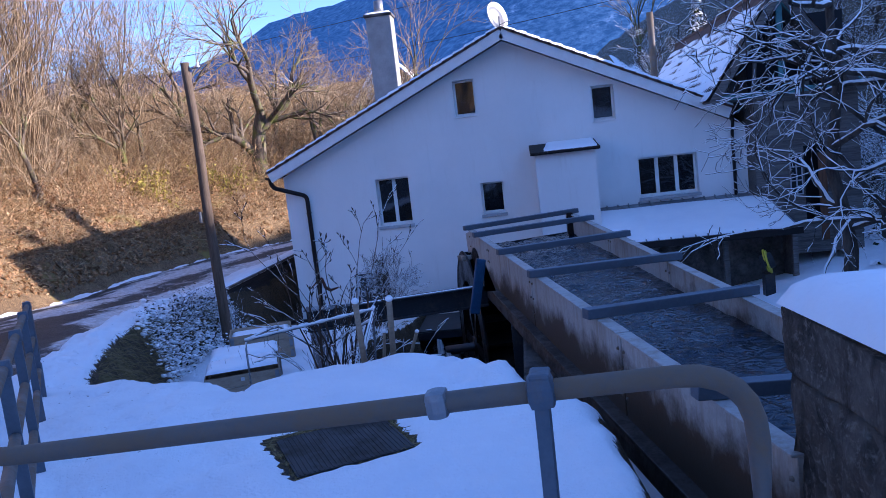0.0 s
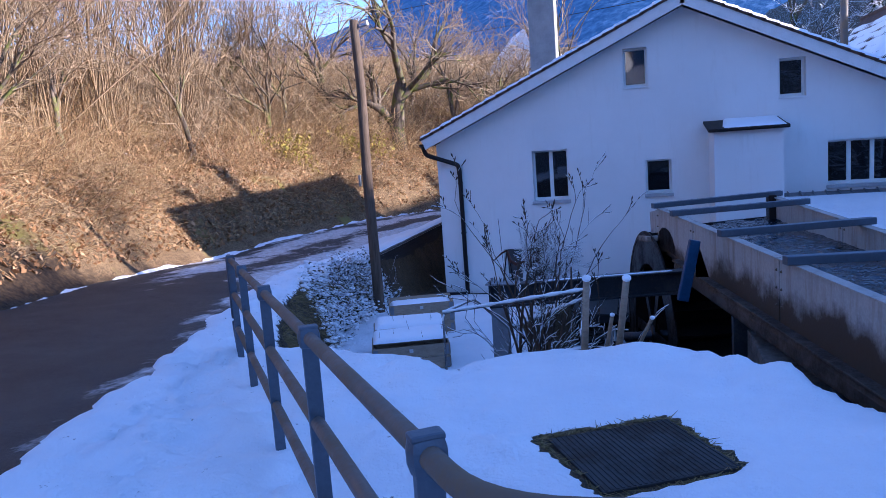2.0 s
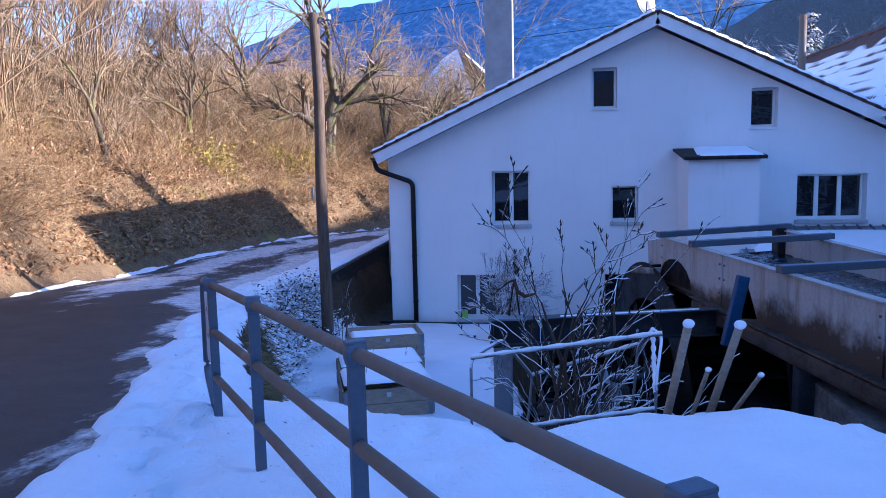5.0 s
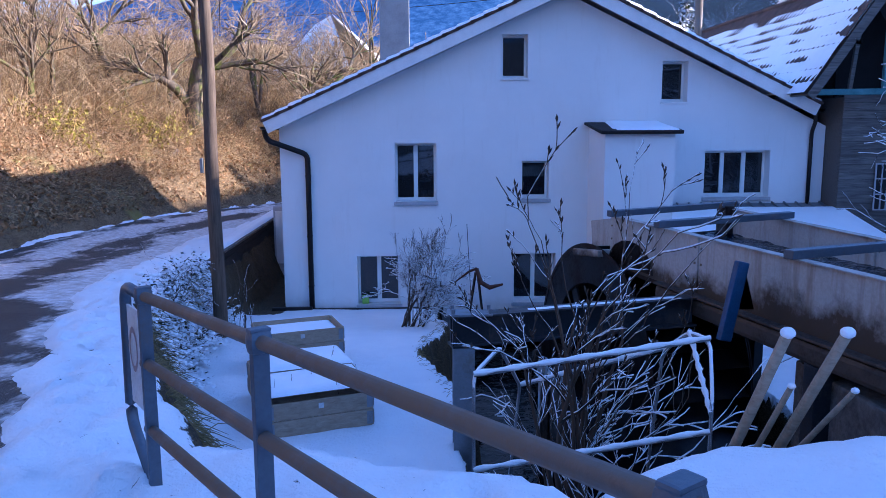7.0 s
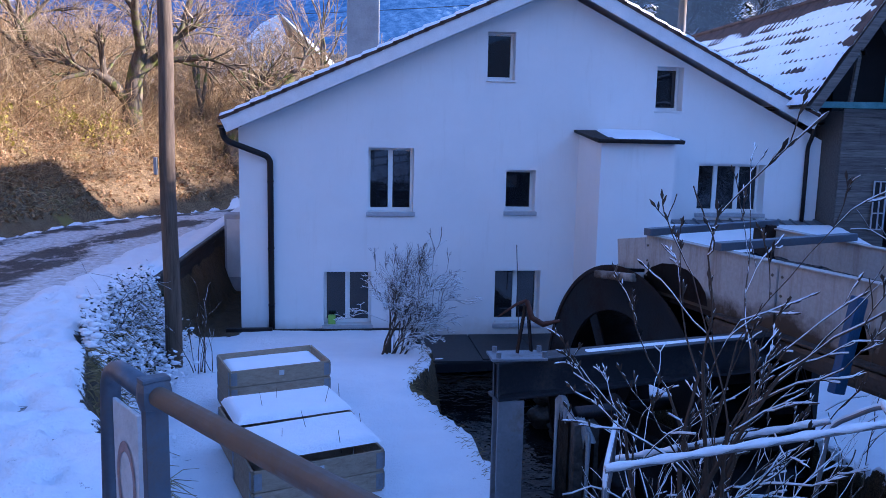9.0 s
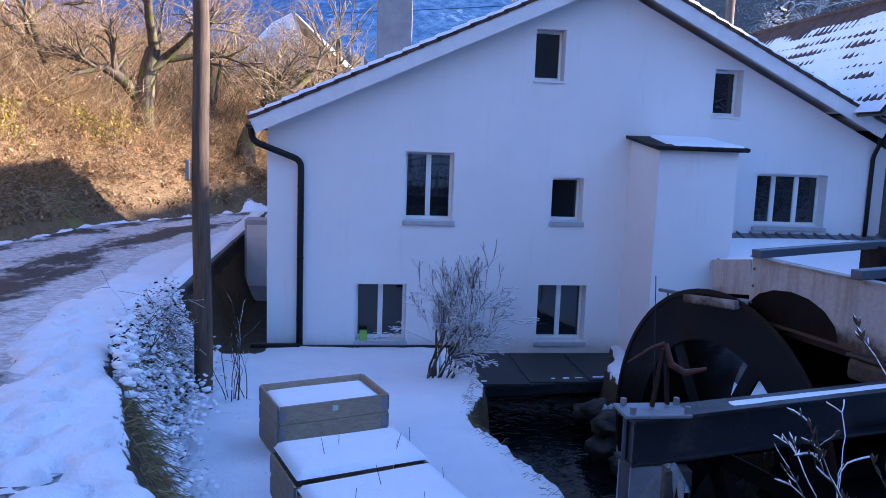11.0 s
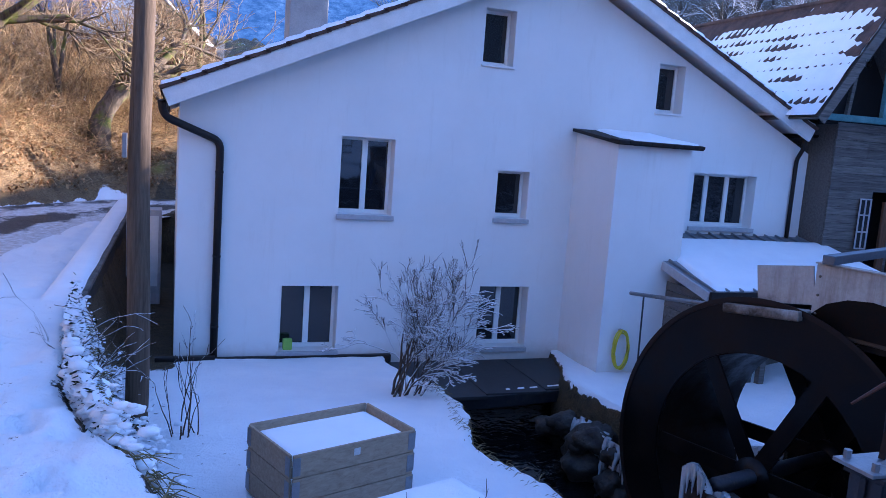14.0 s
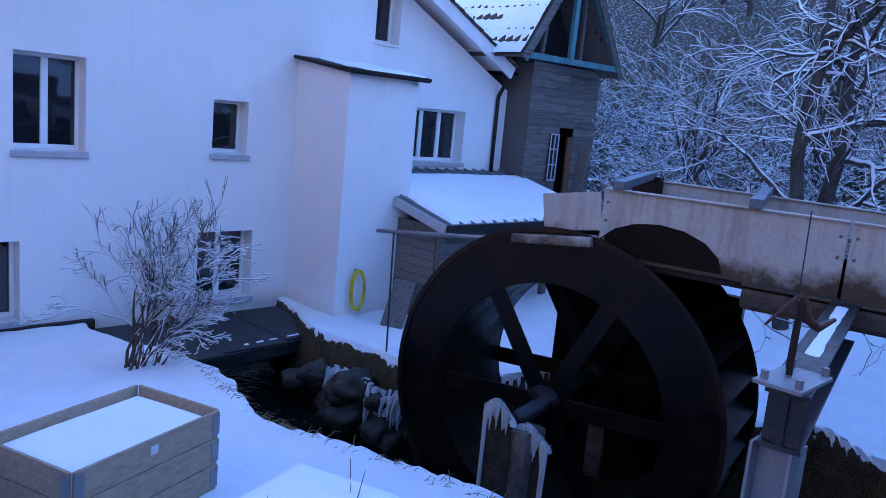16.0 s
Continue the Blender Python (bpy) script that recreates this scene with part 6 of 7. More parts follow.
for k, (x, y, n, h) in enumerate([(-14.6, 18.6, 16, 8.5), (-15.2, 20.6, 16, 9.0), (-14.4, 22.6, 14, 8.0), (-16.6, 23.5, 15, 9.0), (-15.4, 26.0, 12, 8.5), (-16.2, 29.0, 13, 9.0), (-14.9, 31.8, 11, 8.0), (-16.5, 33.5, 12, 9.0), (-14.6, 36.0, 10, 8.0), (-13.6, 15.0, 13, 8.0), (-15.6, 14.0, 14, 8.5), (-13.2, 11.5, 12, 7.5), (-18.5, 26.0, 14, 9.5), (-19.0, 31.0, 14, 9.5), (-17.5, 19.0, 14, 9.5), (-17.5, 37.5, 12, 9.0), (-12.8, 34.6, 8, 6.5), (-18.6, 21.0, 9, 9.5), (-19.2, 24.4, 9, 10.0), (-20.2, 28.4, 9, 10.0), (-17.2, 24.8, 9, 9.0), (-18.2, 30.6, 9, 9.5), (-19.4, 34.2, 9, 10.0), (-17.6, 41.0, 8, 9.0), (-20.8, 37.2, 8, 10.0), (-22.5, 23.0, 9, 10.0), (-24.0, 31.0, 9, 10.0), (-17.2, 13.6, 8, 9.0), (-17.8, 16.2, 9, 9.0)]):
    x = x - 4.6 if x > -17 and y > 16 else x - 1.5
    coppice((x, y, height(x, y)), 100 + k, n + 3, h * 1.2)


def bank_points(rng, n, lo, hi, y0, y1):
    """Random places on the bank, between two distances from the lane's edge."""
    got = []
    while len(got) < n:
        x, y = rng.uniform(-34, -4, 4000), rng.uniform(y0, y1, 4000)
        d, side = road_distance(x, y)
        e = d - HALF - 0.35
        ok = (side > 0) & (e > lo) & (e < hi)
        got += list(zip(x[ok], y[ok]))
    g = np.array(got[:n])
    return g[:, 0], g[:, 1], heights(g[:, 0], g[:, 1])


def brush():
    """The tangle over the bank: thatch of dead grass, arching brambles and upright shoots."""
    rng = np.random.default_rng(77)
    thatch, tangle = [], []
    s4 = np.array([0, 0.35, 0.7, 1.0])[:, None]
    s3 = np.array([0, 0.5, 1.0])[:, None]
    X, Y, Z = bank_points(rng, 17000, 0.25, 5.5, 3, 44)
    tuft = fbm(X * 0.9, Y * 0.9, 3, 84)
    for x, y, z, k in zip(X, Y, Z, tuft):
        if k < -0.25:
            continue
        L = rng.uniform(0.2, 0.6) * (0.8 + 0.7 * max(0.0, k))
        d = np.array([rng.normal(0.45, 0.45), rng.normal(-0.1, 0.5), rng.uniform(0.3, 1.1)])
        P = np.array([x, y, z - 0.03]) + d * s3 * L + np.array([0.35, -0.05, -0.9]) * s3 * s3 * L * rng.uniform(0.4, 1.1)
        thatch.append((P, np.array([1.0, 0.8, 0.25]) * rng.uniform(0.004, 0.009)))
    for n, lo, hi, l0, l1, rr, y0, y1, lay in ((13000, 0.9, 7.5, 0.7, 2.1, 0.0058, 4, 48, 1.0), (6500, 2.2, 11.0, 1.0, 3.2, 0.008, 4, 50, 0.3), (5200, 7.0, 27.0, 2.0, 5.2, 0.014, 5, 64, 0.35)):
        X, Y, Z = bank_points(rng, n, lo, hi, y0, y1)
        keep = 0.6 + 1.1 * fbm(X * 0.45, Y * 0.45, 3, 81)
        for x, y, z, k in zip(X, Y, Z, keep):
            if -23.6 < x < -18.5 and abs(y - 27.4 + 1.15 * (x + 22.7) * -1) < 1.4:
                continue
            L = rng.uniform(l0, l1) * min(1.5, max(0.3, k))
            a = rng.uniform(0, 6.28)
            t = rng.uniform(0.1, 0.7 + 0.9 * lay)
            d = np.array([math.cos(a) * t + 0.35 * lay, math.sin(a) * t, 1.0])
            d /= np.linalg.norm(d)
            bow = np.array([math.cos(a) + 0.3 * lay, math.sin(a), -1.5 * lay - 0.2]) * rng.uniform(0.1, 0.9)
            P = np.array([x, y, z - 0.05]) + d * s4 * L + bow * s4 * s4 * L * 0.6 + rng.normal(0, 0.06, (4, 3)) * s4 * L
            r = rr * rng.uniform(0.5, 1.7)
            tangle.append((P, np.array([1.2, 1.0, 0.75, 0.3]) * r))
            if L > 0.8:
                for q in range(2):
                    b = P[1 + q]
                    e = d + rng.normal(0, 0.9, 3)
                    tangle.append((np.array([b, b + e * L * 0.2, b + e * L * 0.36 + rng.normal(0, 0.06, 3) * L]), np.array([0.7, 0.5, 0.22]) * r))
    tagged(tubes("dead_grass", thatch, M_STRAW, sides=3), "matted straw-brown dead grass on the bank", "grass", kind="stuff")
    tagged(tubes("brush", tangle, M_BRUSH, sides=3), "tangled dry brown brush covering the bank", "brush", kind="stuff")


brush()


def leaves(name, rng, c, lo, hi, material, label):
    """Loose small leaves, each a bent blade at its own angle."""
    n = len(c)
    a = rng.uniform(0, 6.28, n)
    s = rng.uniform(lo, hi, n)
    u = np.stack([np.cos(a), np.sin(a), rng.normal(0, 0.7, n)], -1) * s[:, None]
    v = np.stack([-np.sin(a), np.cos(a), rng.normal(0, 0.7, n)], -1) * (s * 0.6)[:, None]
    V = np.stack([c - u, c - v, c + u, c + v], 1).reshape(-1, 3)
    tagged(quads(name, V, np.arange(4 * n).reshape(-1, 4), material, smooth=False), label, "leaves", kind="stuff")


def leaf_litter():
    """Dead leaves on the bank, some caught in the brush, and a yellow-green patch near the bend."""
    rng = np.random.default_rng(78)
    X, Y, Z = bank_points(rng, 40000, 0.05, 6.0, 2, 42)
    leaves("leaf_litter", rng, np.stack([X, Y, Z + rng.uniform(0.0, 0.09, len(X))], -1), 0.03, 0.08, M_DEAD_LEAF, "dead brown leaves lying on the bank")
    X, Y, Z = bank_points(rng, 26000, 0.8, 8.0, 3, 46)
    ok = fbm(X * 0.7, Y * 0.7, 3, 85) > -0.1
    X, Y, Z = X[ok], Y[ok], Z[ok]
    leaves("hanging_leaves", rng, np.stack([X, Y, Z + rng.uniform(0.1, 1.1, len(X))], -1), 0.02, 0.05, M_DEAD_LEAF, "withered leaves caught in the bank's brush")
    X, Y, Z = bank_points(rng, 3600, 2.0, 4.6, 32, 37)
    ok = fbm(X * 0.9, Y * 0.9, 2, 88) > -0.1
    X, Y, Z = X[ok], Y[ok], Z[ok]
    leaves("bramble_leaves", rng, np.stack([X, Y, Z + rng.uniform(0.05, 0.9, len(X))], -1), 0.03, 0.075, M_MOSS_LEAF, "yellow-green bramble leaves lit by the sun")


leaf_litter()


def thicket():
    """Twiggy bushes round the feet of the tall trees at the bend."""
    rng = np.random.default_rng(86)
    paths = []
    X, Y, Z = bank_points(rng, 75, 3.0, 13.0, 24, 47)
    for x, y, z in zip(X, Y, Z):
        for q in range(4):
            a, t = rng.uniform(0, 6.28), rng.uniform(0.15, 0.9)
            grow(rng, (x, y, z - 0.1), (math.cos(a) * t, math.sin(a) * t, 1), rng.uniform(1.4, 2.6), rng.uniform(0.014, 0.03), 3, paths, None, 0.16, 0.02, (2, 4), 0.6, 0.6, 4, 0.006, 0.5)
    tagged(tubes("thicket", paths, M_HAZEL, sides=3), "thicket of bare twiggy bushes at the bend", "thicket", kind="stuff")


thicket()


def grass_tufts():
    """Dry grass hanging over the broken edges of the ground."""
    rng = np.random.default_rng(79)
    paths = []
    gz = {}

    def zed(x, y):
        key = (round(x * 12), round(y * 12))
        if key not in gz:
            gz[key] = height(key[0] / 12, key[1] / 12)
        return gz[key]

    edge = [(-4.15, 8.9), (-4.6, 9.7), (-5.6, 12.0), (-6.4, 14.5), (-6.7, 17.0), (-6.85, 19.0)]
    for (ax, ay), (bx, by) in zip(edge, edge[1:]):
        for k in range(520):
            t = rng.random()
            o = abs(rng.normal(0.18, 0.16))
            x, y = ax + (bx - ax) * t + o, ay + (by - ay) * t
            z = zed(x, y)
            L = rng.uniform(0.08, 0.28)
            s = np.array([0, 0.5, 1.0])[:, None]
            d = np.array([rng.uniform(0.2, 1.0), rng.normal(0, 0.4), rng.uniform(0.0, 0.8)])
            P = np.array([x, y, z - 0.01]) + d * s * L + np.array([0.15, 0, -0.9]) * s * s * L * 0.8
            paths.append((P, np.array([0.005, 0.004, 0.0015])))
    for k in range(450):
        y = rng.uniform(12.5, 19.2)
        x = float(np.interp(y, [9, 13, 15.5, 17, 19], [-1.95, -2.1, -2.32, -2.3, -2.0])) - 0.12 * math.sin(y * 1.3) - 0.14 + rng.normal(-0.02, 0.05)
        z = zed(x, y) - 0.01
        L = rng.uniform(0.06, 0.2)
        d = np.array([rng.uniform(0.2, 1.0), rng.normal(0, 0.5), rng.uniform(0.1, 0.9)])
        s = np.array([0, 0.5, 1.0])[:, None]
        paths.append((np.array([x, y, z]) + d * s * L + np.array([0.1, 0, -0.7]) * s * s * L, np.array([0.004, 0.003, 0.001])))
    for (ax, ay), (bx, by) in zip(HATCH, np.roll(HATCH, -1, axis=0)):
        for k in range(190):
            t, o = rng.random(), abs(rng.normal(0, 0.035))
            cx, cy = HATCH[:, 0].mean(), HATCH[:, 1].mean()
            x, y = ax + (bx - ax) * t, ay + (by - ay) * t
            x, y = x + (cx - x) * (o + 0.03), y + (cy - y) * (o + 0.03)
            L = rng.uniform(0.015, 0.045)
            s = np.array([0, 0.5, 1.0])[:, None]
            d = np.array([rng.normal(0, 1), rng.normal(0, 1), rng.uniform(0.1, 0.6)])
            paths.append((np.array([x, y, zed(x, y)]) + d * s * L, np.array([0.004, 0.003, 0.001])))
    tagged(tubes("dry_grass", paths, M_GRASS, sides=3), "dry straw-coloured grass along broken snow edges", "grass", kind="stuff")


grass_tufts()


def garden_shrub(at, seed, stems, h, lean, snow, spreadout, label, depth=3, r=0.018, twig=None, fork=(2, 4), droop=0.0, fall=0.55, buds=False):
    rng = np.random.default_rng(seed)
    t = empty("garden_shrub", at, label, "shrub", "bare shrubs in the garden")
    cap, tips = [], []
    for s in range(stems):
        out = []
        a = rng.uniform(0, 6.28)
        b = rng.uniform(0.05, spreadout)
        grow(rng, (at[0] + rng.normal(0, 0.08), at[1] + rng.normal(0, 0.08), at[2] - 0.1), (math.cos(a) * b + lean[0], math.sin(a) * b + lean[1], 1), h * rng.uniform(0.35, 0.62), r * rng.uniform(0.7, 1.2), depth, out, cap if snow else None, 0.12, droop, fork, fall, 0.5, 6, 0.003)
        tubes("stem", out, twig or M_TWIG, t, sides=4)
        for P, R in out:
            if len(P) <= 5 and buds and rng.random() < 0.75:
                u = (P[-1] - P[-2]) / np.linalg.norm(P[-1] - P[-2])
                tips.append((np.array([P[-1] - u * 0.01, P[-1] + u * 0.012, P[-1] + u * 0.04]), [0.004, 0.009, 0.002]))
                tips.append((np.array([P[-2], P[-2] + u * 0.015 + np.array([0.01, 0, 0.01]), P[-2] + u * 0.03 + np.array([0.02, 0, 0.02])]), [0.004, 0.007, 0.002]))
    if tips:
        tagged(tubes("bud_growth", tips, M_TWIG_BARE, t, "small winter buds", sides=5), kind="stuff")
    if cap:
        tagged(tubes("snow", cap, M_SNOW, t, "snow along the twigs", sides=3), kind="stuff")
    return t


garden_shrub((-2.73, 18.37, -2.53), 201, 9, 1.75, (0.24, 0.0), True, 0.24, "snow-dusted bushy shrub leaning over the stream edge", 5, 0.026, M_TWIG_BARE, (2, 4), 0.02, 0.60)
garden_shrub((-2.5, 18.4, -2.53), 209, 5, 1.7, (0.75, 0.0), True, 0.3, "snow-dusted bushy shrub leaning over the stream edge", 4, 0.018, M_TWIG_BARE, (3, 4), 0.05, 0.62)
garden_shrub((-1.35, 9.9, -2.0), 202, 12, 3.7, (0.08, -0.06), True, 0.26, "tall bare shrub with buds, snow on its lower twigs", 3, 0.026, M_TWIG_BARE, (2, 3), -0.02, 0.42, True)
garden_shrub((-1.5, 10.1, -2.0), 203, 10, 2.0, (0.1, 0.0), True, 0.5, "low tangled bare shrub loaded with snow", 3, 0.014, M_TWIG, (2, 3), 0.02, 0.55)
garden_shrub((-1.2, 9.4, -2.2), 208, 9, 1.9, (0.0, 0.0), True, 0.6, "low tangled bare shrub loaded with snow", 3, 0.014, M_TWIG, (2, 3), 0.02, 0.55)
garden_shrub((-5.6, 16.85, -2.3), 204, 9, 1.6, (0.0, 0.0), False, 0.22, "slender bare saplings beside the pole", 2, 0.009, M_TWIG_BARE, (1, 2), 0.0, 0.5)
garden_shrub((-6.65, 16.2, -1.5), 205, 7, 1.3, (0.25, -0.1), False, 0.7, "arching bare bramble on the bank edge", 2, 0.012, M_TWIG_BARE, (1, 3), 0.06, 0.6)


def leafy_hedge():
    """Ivy and small leaves on the retaining bank, half under snow."""
    rng = np.random.default_rng(80)
    n = 13000
    y = rng.uniform(13.6, 19.4, n)
    x0 = np.interp(y, [9.7, 12, 14.5, 17, 19.4], [-4.6, -5.6, -6.4, -6.7, -6.9])
    x = x0 + np.abs(rng.normal(0.15, 0.25, n))
    z = heights(x, y) + np.abs(rng.normal(0, 0.16, n)) + 0.02
    a = rng.uniform(0, 6.28, n)
    s = rng.uniform(0.016, 0.040, n)
    u = np.stack([np.cos(a), np.sin(a), rng.normal(0, 0.4, n)], -1) * s[:, None]
    v = np.stack([-np.sin(a), np.cos(a), rng.normal(0, 0.4, n)], -1) * (s * 0.8)[:, None]
    c = np.stack([x, y, z], -1)
    V = np.stack([c - u, c - v, c + u, c + v], 1).reshape(-1, 3)
    tagged(quads("ivy", V, np.arange(4 * n).reshape(-1, 4), M_FIR, smooth=False), "dark ivy leaves half covered with snow", "ivy", kind="stuff")
    m = 520
    y = rng.uniform(13.0, 19.4, m)
    x0 = np.interp(y, [9.7, 12, 14.5, 17, 19.4], [-4.6, -5.6, -6.4, -6.7, -6.9])
    x = x0 + np.abs(rng.normal(0.2, 0.28, m))
    z = heights(x, y) + np.abs(rng.normal(0, 0.16, m)) + 0.05
    bm = bmesh.new()
    for p in zip(x, y, z):
        q = rng.uniform(0.02, 0.06)
        bmesh.ops.create_icosphere(bm, subdivisions=1, radius=q, matrix=Matrix.Translation(p) @ Matrix.Diagonal((1.3, 1.1, 0.6, 1)))
    tagged(part("snow_clumps", bm, M_SNOW, None, "", True), "small clumps of snow lying on ivy", "snow", kind="stuff")


leafy_hedge()

# the snow-laden tree beyond the flume
TZ = height(7.3, 14.9)


def snowy_tree():
    rng = np.random.default_rng(301)
    out, cap = [], []
    for o, ln, rr in (((7.1, 15.1), (-0.04, 0.0), 0.15), ((7.62, 14.8), (0.05, 0.02), 0.17)):
        p = np.array([o[0], o[1], TZ - 0.3])
        P = [p + np.array([ln[0], ln[1], 1]) * s + rng.normal(0, 0.05, 3) for s in np.linspace(0, 6.2, 9)]
        out.append((np.array(P), np.linspace(rr, 0.07, 9)))
        for k in range(12):
            i = rng.uniform(2.0, 8.0)
            b = P[int(i)] + (P[min(8, int(i) + 1)] - P[int(i)]) * (i % 1)
            a = rng.uniform(0, 6.28) if k % 2 else rng.uniform(2.5, 4.5)
            d = (math.cos(a), math.sin(a), rng.uniform(0.0, 0.5))
            grow(rng, b, d, rng.uniform(1.4, 2.3), rng.uniform(0.04, 0.075), 4, out, cap, 0.20, 0.02, (2, 3), 0.66, 0.7, 6, 0.006, 0.48)
    cap = [(Q - np.array([0, 0, 1]) * (R * 0.15)[:, None], R * 0.85) for Q, R in cap]
    t = empty("snowy_tree", (7.3, 14.9, TZ), "two-stemmed bare tree with snow along every branch", "tree")
    big, fine = split(out, 0.03)
    tubes("trunk", big, M_BARK_SNOW, t, sides=8)
    tubes("crown", fine, M_TWIG_SNOW, t, sides=4)
    tagged(tubes("snow", cap, M_SNOW, t, "snow lying along the branches", sides=4), kind="stuff")


snowy_tree()

# snowy woods on the hillside
rngw = np.random.default_rng(401)
protos = []
for s in range(4):
    protos.append(make_tree((0, 0, 0), 420 + s, 8.5, 0.13, 4, "bare hillside tree dusted with snow", M_BARK_SNOW, M_TWIG_SNOW, "woodland_tree", True, spread=0.7, fork=(3, 4), thick=0.035, trunk=0.32, group="woodland trees on the hillside"))
spots = []
while len(spots) < 50:
    x, y = rngw.uniform(10.8, 36), rngw.uniform(4, 62)
    if all((x - a) ** 2 + (y - b) ** 2 > 4.0 for a, b in spots):
        spots.append((x, y))
for k, (x, y) in enumerate(spots):
    m = Matrix.Translation((x, y, height(x, y) - 0.1)) @ Matrix.Rotation(rngw.uniform(0, 6.28), 4, 'Z')
    if k < 4:
        protos[k].matrix_basis = m
    else:
        copy_thing(protos[k % 4], m)


def undergrowth():
    """Snow-laden shrubs at the foot of the hillside."""
    rng = np.random.default_rng(402)
    paths, caps = [], []
    for k in range(200):
        x, y = rng.uniform(8.8, 20), rng.uniform(9, 34)
        if x < 10.6 and y > 18.5:
            continue
        z = height(x, y)
        for s in range(4):
            a = rng.uniform(0, 6.28)
            t = rng.uniform(0.2, 0.9)
            grow(rng, (x, y, z - 0.1), (math.cos(a) * t, math.sin(a) * t, 1), rng.uniform(0.7, 2.1), 0.024, 2, paths, caps, 0.15, 0.03, (2, 4), 0.65, 0.6, 4, 0.006)
    tagged(tubes("undergrowth", paths, M_TWIG_SNOW, sides=3), "tangled undergrowth on the slope", "undergrowth", kind="stuff")
    tagged(tubes("undergrowth_snow", caps, M_SNOW, sides=3), "snow lying on the undergrowth", "snow", kind="stuff")
    n = 24000
    x, y = rng.uniform(8.8, 20, n), rng.uniform(8, 34, n)
    ok = (fbm(x * 0.6, y * 0.6, 3, 90) > 0.05) & ~((x < 10.6) & (y > 18.5))
    x, y = x[ok], y[ok]
    n = len(x)
    z = heights(x, y) + rng.uniform(0, 0.9, n) ** 1.5
    a = rng.uniform(0, 6.28, n)
    s = rng.uniform(0.05, 0.12, n)
    u = np.stack([np.cos(a), np.sin(a), rng.normal(0, 0.5, n)], -1) * s[:, None]
    v = np.stack([-np.sin(a), np.cos(a), rng.normal(0, 0.5, n)], -1) * (s * 0.6)[:, None]
    c = np.stack([x, y, z], -1)
    V = np.stack([c - u, c - v, c + u, c + v], 1).reshape(-1, 3)
    tagged(quads("evergreen_leaves", V, np.arange(4 * n).reshape(-1, 4), M_FIR, smooth=False), "dark evergreen leaves with snow", "leaves", kind="stuff")


undergrowth()


def fir(at, h, seed):
    """A spruce: whorls of drooping boughs fringed with needles."""
    rng = np.random.default_rng(seed)
    t = empty("fir_tree", at, "dark green fir tree dusted with snow", "tree", "fir trees behind the barn")
    tubes("trunk", [(np.array([[at[0], at[1], at[2] - 0.3], [at[0], at[1], at[2] + h]]), [0.02 * h, 0.01])], M_BARK, t, sides=7)
    V = []
    for k in range(int(h * 4)):
        f = (k + 1) / (h * 4 + 1)
        z = at[2] + h * (0.1 + 0.9 * f)
        R = h * 0.23 * (1 - f) + 0.15
        for q in range(9):
            a = rng.uniform(0, 6.28)
            d = np.array([math.cos(a), math.sin(a), -0.28])
            s = np.array([-math.sin(a), math.cos(a), 0])
            L = R * rng.uniform(0.7, 1.1)
            for j in range(7):
                b = np.array([at[0], at[1], z]) + d * L * (j + 0.5) / 7 + rng.normal(0, 0.05, 3)
                w = 0.10 + 0.22 * L * (1 - j / 7) * 0.5
                for sg in (-1, 1):
                    e = (s * sg + d * 0.8) * w + np.array([0, 0, -0.06])
                    V += [b, b + e * 0.5 + d * 0.07, b + e, b + e * 0.5 - d * 0.05]
    V = np.array(V)
    quads("crown", V, np.arange(len(V)).reshape(-1, 4), M_FIR, t, smooth=False)


fir((10.4, 40.5, height(10.4, 40.5)), 9.5, 501)
fir((12.6, 44.0, height(12.6, 44.0)), 8.0, 502)
fir((13.5, 37.5, height(13.5, 37.5)), 9.0, 503)
make_tree((13.6, 80.0, height(13.6, 80.0)), 31, 14, 0.22, 5, "tall bare larch lit by the sun", M_BARK, M_HAZEL, "larch", spread=0.4, fork=(3, 4), thick=0.05)

# ---- snow-covered pipe frame, stakes and small things by the stream ----
fr = empty("pipe_frame", (-1.3, 9.6, -0.9), "bent metal pipe frame of a cloche, coated with snow", "frame")
hoops = [[(-2.26, 8.93, -2.0), (-2.26, 8.98, -0.42), (-2.02, 9.5, -0.38), (-1.76, 10.2, -0.92), (-1.86, 10.25, -2.0)],
         [(-0.76, 8.6, -2.0), (-0.74, 8.63, -0.48), (-0.66, 8.9, -0.19), (-0.70, 9.18, -0.2), (-0.79, 9.46, -0.42), (-0.9, 9.55, -2.0)]]
for h in hoops:
    pipe("hoop", bend(h, 0.09, 4), 0.013, M_GALV, fr, "", 8)
    tubes("snow", [(np.array([tuple(Vector(q) + Vector((0, 0, 0.014))) for q in bend(h, 0.09, 4)]), [0.012] * len(bend(h, 0.09, 4)))], M_SNOW, fr, sides=6)
for p, q in (((-2.26, 8.98, -0.42), (-0.66, 8.9, -0.17)), ((-1.76, 10.2, -0.92), (-0.79, 9.46, -0.40)), ((-2.26, 8.95, -1.1), (-0.75, 8.62, -0.72)), ((-0.70, 9.18, -0.2), (-0.75, 8.62, -0.6))):
    pipe("rod", [p, q], 0.011, M_GALV, fr, "", 8)
    P = np.linspace(p, q, 24)
    R = 0.018 + 0.006 * np.sin(np.arange(24) * 1.9)
    P[:, 2] += 0.016
    tubes("snow", [(P, R)], M_SNOW, fr, "snow along the rod", sides=6)
